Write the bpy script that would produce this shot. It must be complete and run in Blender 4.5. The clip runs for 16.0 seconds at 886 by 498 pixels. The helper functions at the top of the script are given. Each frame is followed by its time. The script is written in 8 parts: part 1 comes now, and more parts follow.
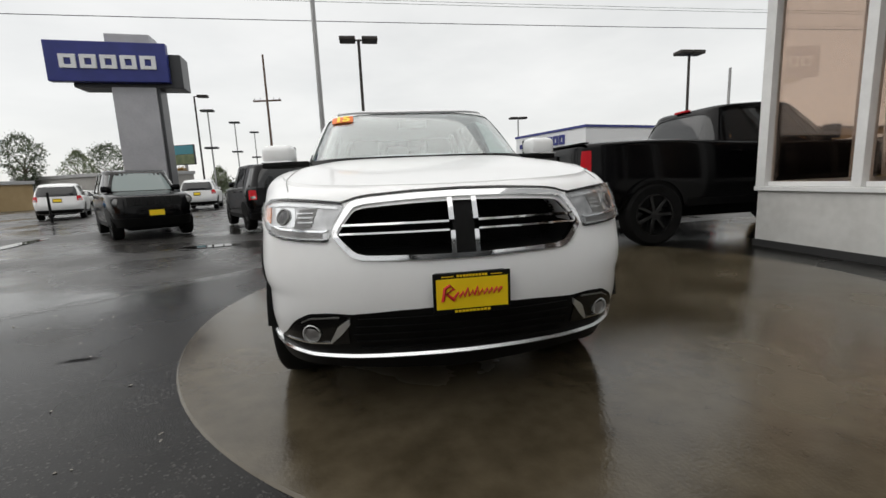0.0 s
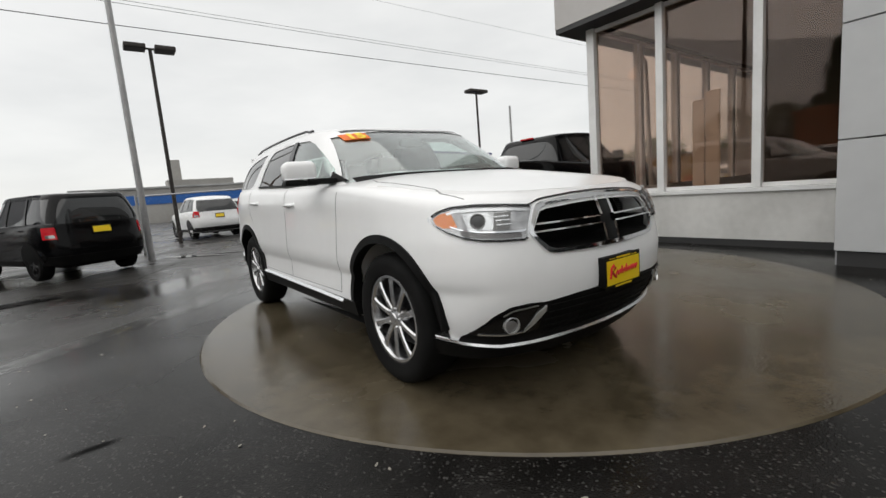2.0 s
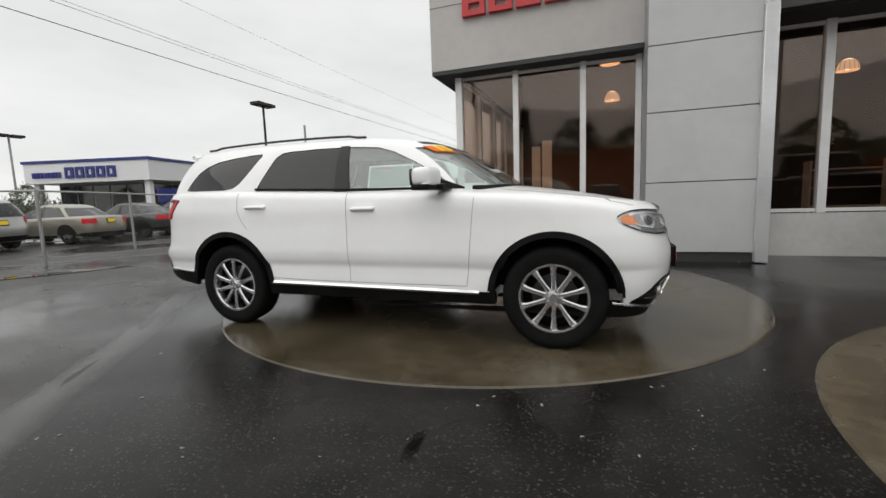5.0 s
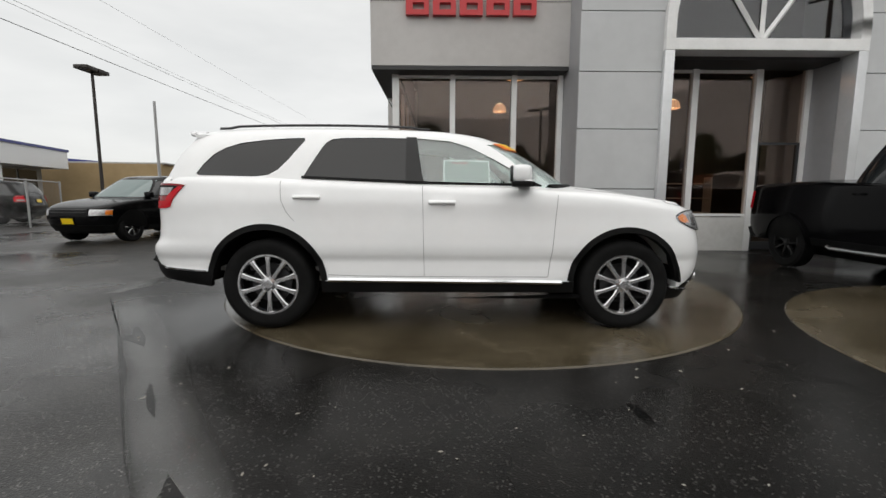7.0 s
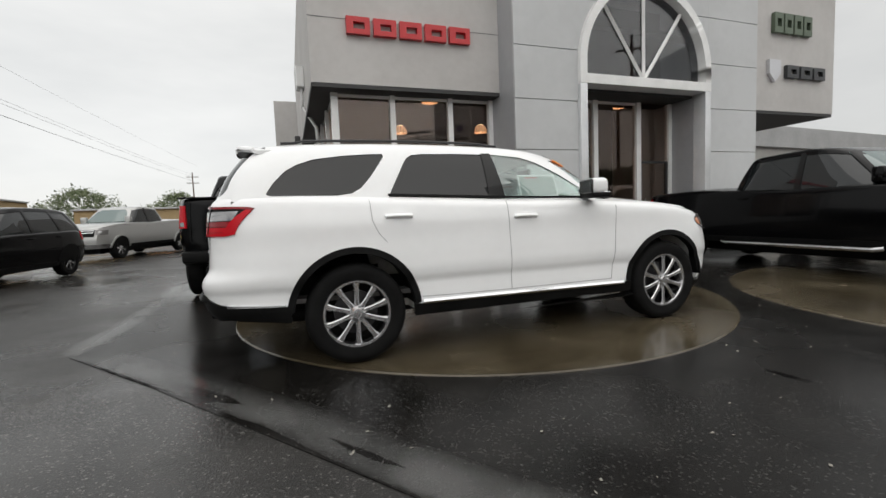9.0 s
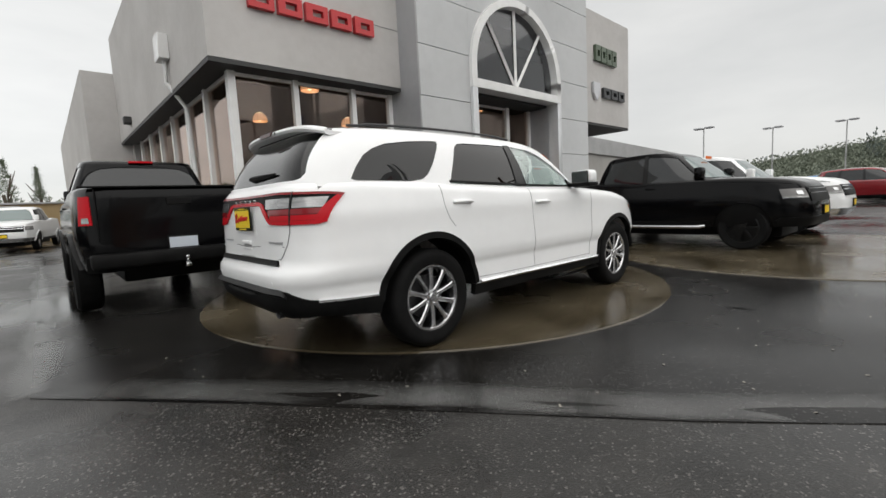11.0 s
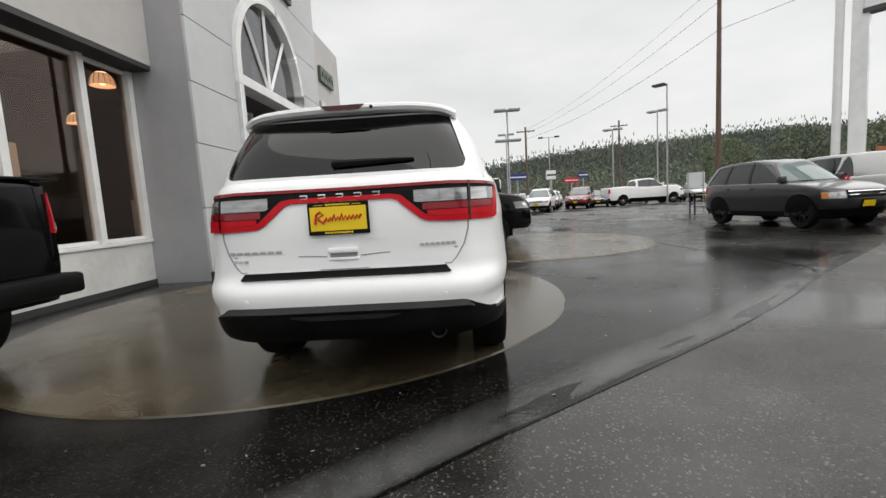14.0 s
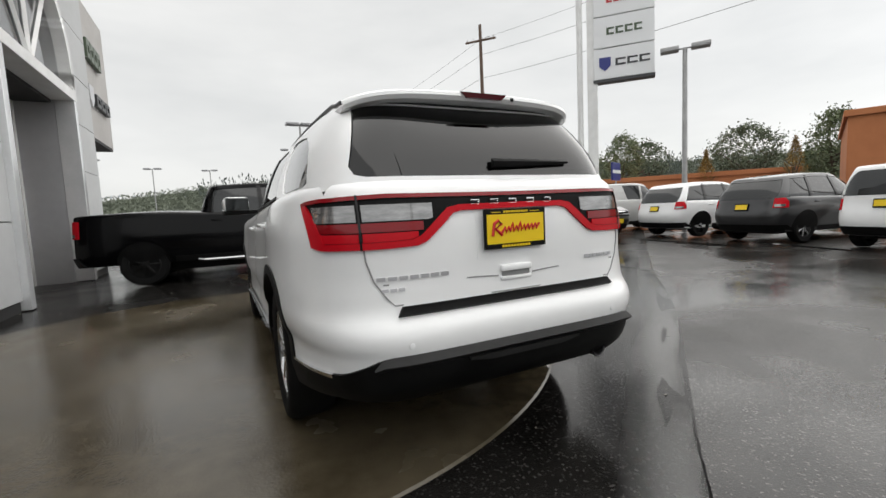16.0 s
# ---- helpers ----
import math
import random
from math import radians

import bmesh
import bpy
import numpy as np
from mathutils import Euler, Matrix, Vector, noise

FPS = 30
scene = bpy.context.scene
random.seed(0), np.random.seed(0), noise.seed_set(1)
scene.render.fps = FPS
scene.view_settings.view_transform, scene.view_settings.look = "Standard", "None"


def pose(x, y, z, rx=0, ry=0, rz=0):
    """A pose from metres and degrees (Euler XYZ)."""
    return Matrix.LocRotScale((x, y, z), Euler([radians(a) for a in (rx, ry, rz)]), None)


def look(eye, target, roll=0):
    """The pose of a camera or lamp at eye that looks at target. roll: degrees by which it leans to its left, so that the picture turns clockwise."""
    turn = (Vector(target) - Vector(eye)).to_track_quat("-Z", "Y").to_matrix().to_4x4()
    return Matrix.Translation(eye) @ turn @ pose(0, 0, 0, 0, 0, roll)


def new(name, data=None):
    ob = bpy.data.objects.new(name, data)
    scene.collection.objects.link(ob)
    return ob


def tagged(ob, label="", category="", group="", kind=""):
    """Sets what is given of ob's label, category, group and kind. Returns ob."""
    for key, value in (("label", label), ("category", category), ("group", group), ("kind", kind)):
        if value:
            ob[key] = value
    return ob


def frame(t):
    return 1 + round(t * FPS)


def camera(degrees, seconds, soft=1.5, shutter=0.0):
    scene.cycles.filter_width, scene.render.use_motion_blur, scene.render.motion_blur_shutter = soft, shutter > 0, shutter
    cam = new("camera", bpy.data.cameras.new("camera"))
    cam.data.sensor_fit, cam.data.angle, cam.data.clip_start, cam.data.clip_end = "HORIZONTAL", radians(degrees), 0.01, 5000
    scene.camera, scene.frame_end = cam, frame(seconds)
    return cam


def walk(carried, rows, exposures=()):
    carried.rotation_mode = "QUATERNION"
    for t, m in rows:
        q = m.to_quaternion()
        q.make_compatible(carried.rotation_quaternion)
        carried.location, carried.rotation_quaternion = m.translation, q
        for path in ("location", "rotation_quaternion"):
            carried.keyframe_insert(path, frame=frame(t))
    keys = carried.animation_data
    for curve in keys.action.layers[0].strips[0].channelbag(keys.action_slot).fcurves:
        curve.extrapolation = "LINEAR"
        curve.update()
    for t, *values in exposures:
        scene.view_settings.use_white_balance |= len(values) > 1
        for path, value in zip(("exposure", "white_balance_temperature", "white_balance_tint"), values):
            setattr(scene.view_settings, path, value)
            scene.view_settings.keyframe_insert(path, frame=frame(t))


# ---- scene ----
cam = camera(91.0, 16.0)
PATH = [
    (0, (4.17, -0.398, 1.099), (2.222, -0.076, 0.783), -2.5),
    (0.5, (4.06, -0.808, 1.106), (2.149, -0.318, 0.776), -4.8),
    (1, (4.016, -1.251, 1.077), (2.171, -0.535, 0.788), -4.0),
    (1.5, (3.888, -1.697, 1.092), (2.189, -0.678, 0.82), -4.2),
    (2, (3.708, -2.13, 1.121), (2.113, -0.952, 0.856), -4.7),
    (2.5, (3.578, -2.59, 1.123), (2.171, -1.204, 0.809), -4.3),
    (3, (3.281, -2.966, 1.13), (1.966, -1.483, 0.866), -5.6),
    (3.5, (3.012, -3.315, 1.115), (1.847, -1.714, 0.832), -7.0),
    (4, (2.649, -3.631, 1.107), (1.632, -1.931, 0.829), -4.6),
    (4.5, (2.242, -3.883, 1.145), (1.31, -2.13, 0.904), -2.7),
    (5, (1.85, -4.153, 1.162), (1.166, -2.287, 0.934), -2.0),
    (7.5, (-0.592, -4.583, 1.16), (-0.416, -2.606, 0.916), -0.4),
    (8, (-1.101, -4.476, 1.173), (-0.741, -2.523, 0.936), -1.9),
    (8.5, (-1.546, -4.386, 1.138), (-1.033, -2.461, 0.964), -3.2),
    (10.8, (-3.533, -3.563, 1.156), (-2.28, -2.017, 0.952), -1.0),
    (11, (-3.717, -3.472, 1.139), (-2.377, -2.002, 0.928), -3.0),
    (11.5, (-4.029, -3.09, 1.15), (-2.484, -1.844, 0.909), -3.0),
    (12, (-4.275, -2.644, 1.153), (-2.633, -1.529, 0.907), -1.9),
    (12.5, (-4.53, -2.196, 1.152), (-2.7, -1.427, 0.909), -2.7),
    (13, (-4.754, -1.721, 1.149), (-2.878, -1.077, 0.892), -2.5),
    (13.5, (-4.906, -1.207, 1.145), (-2.962, -0.788, 0.925), -2.6),
    (14, (-4.931, -0.668, 1.142), (-2.945, -0.567, 0.932), -3.4),
    (14.5, (-4.912, -0.138, 1.158), (-2.922, -0.227, 0.976), -2.6),
    (15, (-4.786, 0.371, 1.182), (-2.851, -0.085, 0.967), -3.9),
    (15.5, (-4.512, 0.798, 1.183), (-2.613, 0.193, 1.012), -1.5),
    (16, (-4.191, 1.182, 1.19), (-2.412, 0.287, 1.01), -2.7),
]
walk(cam, [(t, look(eye, target, roll)) for t, eye, target, roll in PATH], [(0.0, 0.02), (5.0, 0.0), (8.5, 0.03), (11.0, 0.15), (12.0, 0.24), (13.5, 0.32), (16.0, 0.32)])
from mathutils.bvhtree import BVHTree

# ---- sky and light ----
world = bpy.data.worlds.new("overcast_sky")
scene.world = world
world.use_nodes = True
wn, wl = world.node_tree.nodes, world.node_tree.links
wn.clear()
w_out = wn.new("ShaderNodeOutputWorld")
w_bg = wn.new("ShaderNodeBackground")
w_sky = wn.new("ShaderNodeTexSky")
w_sky.sky_type, w_sky.sun_disc = "NISHITA", False
w_sky.sun_elevation, w_sky.sun_rotation = radians(48), radians(200)
w_dim = wn.new("ShaderNodeMixRGB")
w_dim.blend_type = "MULTIPLY"
w_dim.inputs["Fac"].default_value = 1.0
w_dim.inputs["Color2"].default_value = (0.11, 0.11, 0.11, 1)
w_co = wn.new("ShaderNodeTexCoord")
w_map = wn.new("ShaderNodeMapping")
w_map.inputs["Scale"].default_value = (1.0, 1.0, 3.2)
w_noise = wn.new("ShaderNodeTexNoise")
w_noise.inputs["Scale"].default_value, w_noise.inputs["Detail"].default_value = 2.1, 5
w_noise.inputs["Roughness"].default_value = 0.55
w_ramp = wn.new("ShaderNodeValToRGB")
w_ramp.color_ramp.elements[0].position, w_ramp.color_ramp.elements[0].color = 0.28, (0.70, 0.705, 0.695, 1)
w_ramp.color_ramp.elements[1].position, w_ramp.color_ramp.elements[1].color = 0.66, (0.845, 0.843, 0.825, 1)
w_mix = wn.new("ShaderNodeMixRGB")
w_mix.inputs["Fac"].default_value = 0.93
wl.new(w_co.outputs["Generated"], w_map.inputs["Vector"])
wl.new(w_map.outputs["Vector"], w_noise.inputs["Vector"])
wl.new(w_noise.outputs["Fac"], w_ramp.inputs["Fac"])
wl.new(w_sky.outputs["Color"], w_dim.inputs["Color1"])
wl.new(w_dim.outputs["Color"], w_mix.inputs["Color1"])
wl.new(w_ramp.outputs["Color"], w_mix.inputs["Color2"])
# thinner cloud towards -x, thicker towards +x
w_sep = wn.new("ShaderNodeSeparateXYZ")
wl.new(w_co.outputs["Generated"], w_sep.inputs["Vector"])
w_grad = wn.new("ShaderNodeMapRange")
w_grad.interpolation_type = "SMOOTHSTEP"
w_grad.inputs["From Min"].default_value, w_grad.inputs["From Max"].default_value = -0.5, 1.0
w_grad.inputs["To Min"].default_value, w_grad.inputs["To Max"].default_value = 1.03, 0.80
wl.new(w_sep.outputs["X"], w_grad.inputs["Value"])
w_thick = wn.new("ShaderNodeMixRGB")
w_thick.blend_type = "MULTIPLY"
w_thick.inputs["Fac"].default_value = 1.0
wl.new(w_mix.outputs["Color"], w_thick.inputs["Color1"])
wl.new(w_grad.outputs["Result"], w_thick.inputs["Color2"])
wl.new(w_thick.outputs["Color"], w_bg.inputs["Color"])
wl.new(w_bg.outputs["Background"], w_out.inputs["Surface"])
w_bg.inputs["Strength"].default_value = 1.09

sun_data = bpy.data.lights.new("sun", "SUN")
sun_data.energy, sun_data.angle, sun_data.color = 1.6, radians(110), (1.0, 0.97, 0.93)
sun = new("sun", sun_data)
sun.matrix_world = look((1, -8, 17), (0, 0, 0))


# ---- materials ----
def mat(name, base, rough=0.5, metal=0.0, coat=0.0, spec=0.5, emit=None, strength=0.0):
    m = bpy.data.materials.new(name)
    m.use_nodes = True
    b = m.node_tree.nodes["Principled BSDF"]
    b.inputs["Base Color"].default_value = (*base, 1)
    b.inputs["Roughness"].default_value, b.inputs["Metallic"].default_value = rough, metal
    b.inputs["Coat Weight"].default_value, b.inputs["Coat Roughness"].default_value = coat, 0.04
    b.inputs["Specular IOR Level"].default_value = spec
    if emit:
        b.inputs["Emission Color"].default_value = (*emit, 1)
        b.inputs["Emission Strength"].default_value = strength
    return m


def varied(m, low, high, scale, detail=4, rough=None, bump=0.0, bump_scale=None, stretch=(1, 1, 1), coords="Object"):
    """Colour, roughness and relief by noise at two scales."""
    nt = m.node_tree
    b = nt.nodes["Principled BSDF"]
    co = nt.nodes.new("ShaderNodeTexCoord")
    mp = nt.nodes.new("ShaderNodeMapping")
    mp.inputs["Scale"].default_value = stretch
    nt.links.new(co.outputs[coords], mp.inputs["Vector"])
    n1 = nt.nodes.new("ShaderNodeTexNoise")
    n1.inputs["Scale"].default_value, n1.inputs["Detail"].default_value = scale, detail
    nt.links.new(mp.outputs["Vector"], n1.inputs["Vector"])
    n2 = nt.nodes.new("ShaderNodeTexNoise")
    n2.inputs["Scale"].default_value, n2.inputs["Detail"].default_value = scale * 9, 3
    nt.links.new(mp.outputs["Vector"], n2.inputs["Vector"])
    add = nt.nodes.new("ShaderNodeMath")
    add.operation = "MULTIPLY_ADD"
    add.inputs[1].default_value = 0.35
    nt.links.new(n2.outputs["Fac"], add.inputs[0])
    nt.links.new(n1.outputs["Fac"], add.inputs[2])
    ramp = nt.nodes.new("ShaderNodeValToRGB")
    ramp.color_ramp.elements[0].position, ramp.color_ramp.elements[0].color = 0.5, (*low, 1)
    ramp.color_ramp.elements[1].position, ramp.color_ramp.elements[1].color = 0.85, (*high, 1)
    nt.links.new(add.outputs[0], ramp.inputs["Fac"])
    nt.links.new(ramp.outputs["Color"], b.inputs["Base Color"])
    if rough:
        mr = nt.nodes.new("ShaderNodeMapRange")
        mr.inputs["From Min"].default_value, mr.inputs["From Max"].default_value = 0.36, 0.64
        mr.inputs["To Min"].default_value, mr.inputs["To Max"].default_value = rough
        nt.links.new(n1.outputs["Fac"], mr.inputs["Value"])
        nt.links.new(mr.outputs["Result"], b.inputs["Roughness"])
    if bump:
        n3 = nt.nodes.new("ShaderNodeTexNoise")
        n3.inputs["Scale"].default_value, n3.inputs["Detail"].default_value = bump_scale or scale * 20, 2
        nt.links.new(mp.outputs["Vector"], n3.inputs["Vector"])
        bu = nt.nodes.new("ShaderNodeBump")
        bu.inputs["Strength"].default_value, bu.inputs["Distance"].default_value = bump, 0.01
        nt.links.new(n3.outputs["Fac"], bu.inputs["Height"])
        nt.links.new(bu.outputs["Normal"], b.inputs["Normal"])
    return m


def glass(name, tint, ior=1.5, rough=0.0, coat=(1.0, 1.0, 1.0)):
    m = bpy.data.materials.new(name)
    m.use_nodes = True
    nt = m.node_tree
    nt.nodes.clear()
    out = nt.nodes.new("ShaderNodeOutputMaterial")
    mix = nt.nodes.new("ShaderNodeMixShader")
    tr = nt.nodes.new("ShaderNodeBsdfTransparent")
    gl = nt.nodes.new("ShaderNodeBsdfGlossy")
    lw = nt.nodes.new("ShaderNodeLayerWeight")
    lw.inputs["Blend"].default_value = 0.5
    pw = nt.nodes.new("ShaderNodeMath")
    pw.operation = "POWER"
    pw.inputs[1].default_value = 4.0
    fr = nt.nodes.new("ShaderNodeMapRange")
    fr.inputs["To Min"].default_value, fr.inputs["To Max"].default_value = ((ior - 1) / (ior + 1))**2, 1.0
    tr.inputs["Color"].default_value = (*tint, 1)
    gl.inputs["Roughness"].default_value = rough
    gl.inputs["Color"].default_value = (*coat, 1)
    nt.links.new(lw.outputs["Facing"], pw.inputs[0])
    nt.links.new(pw.outputs[0], fr.inputs["Value"])
    nt.links.new(fr.outputs["Result"], mix.inputs["Fac"])
    nt.links.new(tr.outputs["BSDF"], mix.inputs[1])
    nt.links.new(gl.outputs["BSDF"], mix.inputs[2])
    nt.links.new(mix.outputs["Shader"], out.inputs["Surface"])
    return m


def wet_asphalt(name, low, high, speck, bump, wet=(0.1, 0.42), spec=0.42):
    """Wet asphalt: fine aggregate, damp patches and puddles that mirror the sky."""
    m = mat(name, low, 0.3, spec=spec)
    nt = m.node_tree
    b = nt.nodes["Principled BSDF"]
    co = nt.nodes.new("ShaderNodeTexCoord")
    big = nt.nodes.new("ShaderNodeTexNoise")
    big.inputs["Scale"].default_value, big.inputs["Detail"].default_value = 0.32, 5
    mid = nt.nodes.new("ShaderNodeTexNoise")
    mid.inputs["Scale"].default_value, mid.inputs["Detail"].default_value = 3.2, 4
    vor = nt.nodes.new("ShaderNodeTexVoronoi")
    vor.inputs["Scale"].default_value = 110
    for n in (big, mid, vor):
        nt.links.new(co.outputs["Object"], n.inputs["Vector"])
    ramp = nt.nodes.new("ShaderNodeValToRGB")
    ramp.color_ramp.elements[0].position, ramp.color_ramp.elements[0].color = 0.35, (*low, 1)
    ramp.color_ramp.elements[1].position, ramp.color_ramp.elements[1].color = 0.7, (*high, 1)
    nt.links.new(mid.outputs["Fac"], ramp.inputs["Fac"])
    sr = nt.nodes.new("ShaderNodeValToRGB")
    sr.color_ramp.elements[0].position, sr.color_ramp.elements[0].color = 0.90, (0, 0, 0, 1)
    sr.color_ramp.elements[1].position, sr.color_ramp.elements[1].color = 1.0, (1, 1, 1, 1)
    sep = nt.nodes.new("ShaderNodeSeparateColor")
    nt.links.new(vor.outputs["Color"], sep.inputs["Color"])
    nt.links.new(sep.outputs["Red"], sr.inputs["Fac"])
    mx = nt.nodes.new("ShaderNodeMixRGB")
    mx.inputs["Color2"].default_value = (*speck, 1)
    nt.links.new(sr.outputs["Color"], mx.inputs["Fac"])
    nt.links.new(ramp.outputs["Color"], mx.inputs["Color1"])
    nt.links.new(mx.outputs["Color"], b.inputs["Base Color"])
    mr = nt.nodes.new("ShaderNodeMapRange")
    mr.inputs["From Min"].default_value, mr.inputs["From Max"].default_value = 0.38, 0.58
    mr.inputs["To Min"].default_value, mr.inputs["To Max"].default_value = wet
    nt.links.new(big.outputs["Fac"], mr.inputs["Value"])
    nt.links.new(mr.outputs["Result"], b.inputs["Roughness"])
    bs = nt.nodes.new("ShaderNodeMapRange")
    bs.inputs["From Min"].default_value, bs.inputs["From Max"].default_value = 0.38, 0.56
    bs.inputs["To Min"].default_value, bs.inputs["To Max"].default_value = bump * 0.15, bump
    nt.links.new(big.outputs["Fac"], bs.inputs["Value"])
    bu = nt.nodes.new("ShaderNodeBump")
    bu.inputs["Distance"].default_value = 0.004
    nt.links.new(bs.outputs["Result"], bu.inputs["Strength"])
    nt.links.new(vor.outputs["Distance"], bu.inputs["Height"])
    nt.links.new(bu.outputs["Normal"], b.inputs["Normal"])
    return m


ASPHALT_OLD = wet_asphalt("coarse_wet_asphalt", (0.014, 0.0133, 0.0123), (0.029, 0.0272, 0.025), (0.125, 0.119, 0.112), 0.55, (0.12, 0.42))
ASPHALT_NEW = wet_asphalt("smooth_wet_asphalt", (0.006, 0.0056, 0.0051), (0.0135, 0.0126, 0.0116), (0.05, 0.048, 0.045), 0.2, (0.08, 0.28), 0.15)
# pale base colour stands in for sky reflected off the wet seam
PAINTED_SHEEN = varied(mat("painted_wet_sheen", (0.05, 0.05, 0.05), 0.15, spec=0.6), (0.09, 0.09, 0.087), (0.20, 0.20, 0.195), 1.1, rough=(0.08, 0.25))
LINE_PAINT = varied(mat("faded_line_paint", (0.2, 0.2, 0.2), 0.25), (0.03, 0.03, 0.03), (0.14, 0.14, 0.137), 1.6, rough=(0.1, 0.35))


def patchy(m, scale, cut_at, top=0.8, detail=8):
    """Lets the ground show through by noise, so that a strip has no hard outline."""
    nt = m.node_tree
    b = nt.nodes["Principled BSDF"]
    co = nt.nodes.new("ShaderNodeTexCoord")
    n1 = nt.nodes.new("ShaderNodeTexNoise")
    n1.inputs["Scale"].default_value, n1.inputs["Detail"].default_value = scale, detail
    n1.inputs["Roughness"].default_value = 0.6
    nt.links.new(co.outputs["Object"], n1.inputs["Vector"])
    mr = nt.nodes.new("ShaderNodeMapRange")
    mr.inputs["From Min"].default_value, mr.inputs["From Max"].default_value = cut_at, cut_at + 0.16
    mr.inputs["To Min"].default_value, mr.inputs["To Max"].default_value = 0.0, top
    nt.links.new(n1.outputs["Fac"], mr.inputs["Value"])
    at = nt.nodes.new("ShaderNodeAttribute")
    at.attribute_name = "cover"
    mu = nt.nodes.new("ShaderNodeMath")
    mu.operation = "MULTIPLY"
    nt.links.new(mr.outputs["Result"], mu.inputs[0])
    nt.links.new(at.outputs["Fac"], mu.inputs[1])
    nt.links.new(mu.outputs[0], b.inputs["Alpha"])
    return m


patchy(PAINTED_SHEEN, 1.6, 0.27, 0.50, 4)
patchy(LINE_PAINT, 9, 0.42)
CRACK = mat("tar_crack", (0.004, 0.004, 0.004), 0.9, spec=0.05)
patchy(CRACK, 3.5, 0.32, 0.75, 4)
PUDDLE = mat("puddle_water", (0.012, 0.012, 0.012), 0.03)
CONCRETE = varied(mat("wet_concrete", (0.1, 0.09, 0.07), 0.2, spec=0.5), (0.043, 0.034, 0.0205), (0.100, 0.082, 0.053), 0.9, 6, rough=(0.08, 0.30), bump=0.12, bump_scale=60)
PAINT_WHITE = varied(mat("white_car_paint", (0.83, 0.83, 0.82), 0.32, coat=0.6), (0.86, 0.865, 0.865), (0.90, 0.905, 0.905), 1.2)
PAINT_BLACK = mat("black_car_paint", (0.0022, 0.0022, 0.0026), 0.16, coat=0.10, spec=0.14)
PAINT_GREY = mat("grey_car_paint", (0.028, 0.028, 0.030), 0.3, 0.3, coat=0.8)
PAINT_BROWN = mat("dark_brown_car_paint", (0.035, 0.03, 0.028), 0.3, 0.3, coat=1.0)
PAINT_SILVER = mat("silver_car_paint", (0.45, 0.45, 0.44), 0.32, 0.5, coat=1.0)
PAINT_TAN = mat("tan_car_paint", (0.30, 0.28, 0.23), 0.32, 0.4, coat=1.0)
PAINT_RED = mat("red_car_paint", (0.22, 0.007, 0.012), 0.25, coat=1.0)
PAINT_BLUE = mat("blue_car_paint", (0.02, 0.2, 0.5), 0.3, coat=1.0)
PLASTIC = varied(mat("black_plastic", (0.006, 0.006, 0.006), 0.5, spec=0.12), (0.004, 0.004, 0.004), (0.008, 0.008, 0.008), 6)
RUBBER = varied(mat("tyre_rubber", (0.008, 0.008, 0.008), 0.75, spec=0.15), (0.004, 0.004, 0.004), (0.008, 0.008, 0.008), 8)
SATIN = mat("satin_chrome", (0.80, 0.81, 0.82), 0.24, 1.0)
CHROME = mat("chrome", (0.82, 0.83, 0.84), 0.07, 1.0)
ALLOY = mat("alloy", (0.62, 0.62, 0.63), 0.22, 1.0)
ALLOY_DARK = mat("alloy_pocket", (0.05, 0.05, 0.052), 0.4, 0.7)
BLACK_WHEEL = mat("black_wheel", (0.012, 0.012, 0.012), 0.25, 0.4)
GLASS_CLEAR = glass("clear_glass", (0.86, 0.92, 0.91), 2.15)
GLASS_FRONT = glass("front_window_glass", (0.84, 0.90, 0.88), 2.0)
GLASS_TINT = glass("privacy_glass", (0.035, 0.035, 0.038), 1.58)
GLASS_LENS = glass("lamp_lens", (0.95, 0.96, 0.97), 1.35)
GLASS_FAN = glass("grey_fan_glass", (0.55, 0.56, 0.58), 1.6)
GLASS_BUILDING = glass("showroom_glass", (0.85, 0.79, 0.745), 1.6, 0.0, (0.88, 0.76, 0.70))
GLASS_CAR = mat("far_car_glass", (0.012, 0.014, 0.015), 0.04, spec=0.7)
# base colour raised to pale teal in place of reflected sky
GLASS_CAR_SKY = mat("sky_toned_windscreen", (0.13, 0.175, 0.17), 0.04, spec=1.0)
RED_LENS = mat("red_lens", (0.22, 0.004, 0.008), 0.2, coat=0.25, spec=0.3)
RED_GLOW = mat("red_light_ring", (0.50, 0.006, 0.014), 0.25, coat=0.0, spec=0.2)
DARK_LENS = mat("dark_red_lens", (0.06, 0.002, 0.003), 0.2, coat=0.25, spec=0.3)
CLEAR_LENS = varied(mat("clear_lens", (0.5, 0.5, 0.5), 0.1, 0.6, coat=1.0), (0.20, 0.20, 0.20), (0.34, 0.34, 0.34), 7, stretch=(1, 1, 6))
AMBER = mat("amber_lens", (0.75, 0.20, 0.02), 0.15, coat=1.0)
REFLECTOR = varied(mat("lamp_reflector", (0.5, 0.5, 0.5), 0.22, 0.55), (0.30, 0.30, 0.30), (0.62, 0.62, 0.62), 16)
LAMP_SILVER = mat("lamp_silver", (0.72, 0.73, 0.73), 0.22, 0.7)
BUMPER_GREY = varied(mat("bumper_grey", (0.02, 0.02, 0.02), 0.5, spec=0.22), (0.014, 0.014, 0.014), (0.024, 0.024, 0.024), 6)
LAMP_GREY = mat("lamp_inner_grey", (0.17, 0.165, 0.16), 0.3, 0.3)
GLOSS_BLACK = mat("gloss_black", (0.004, 0.004, 0.004), 0.2, coat=0.2, spec=0.3)
YELLOW = mat("plate_yellow", (0.86, 0.60, 0.01), 0.4)
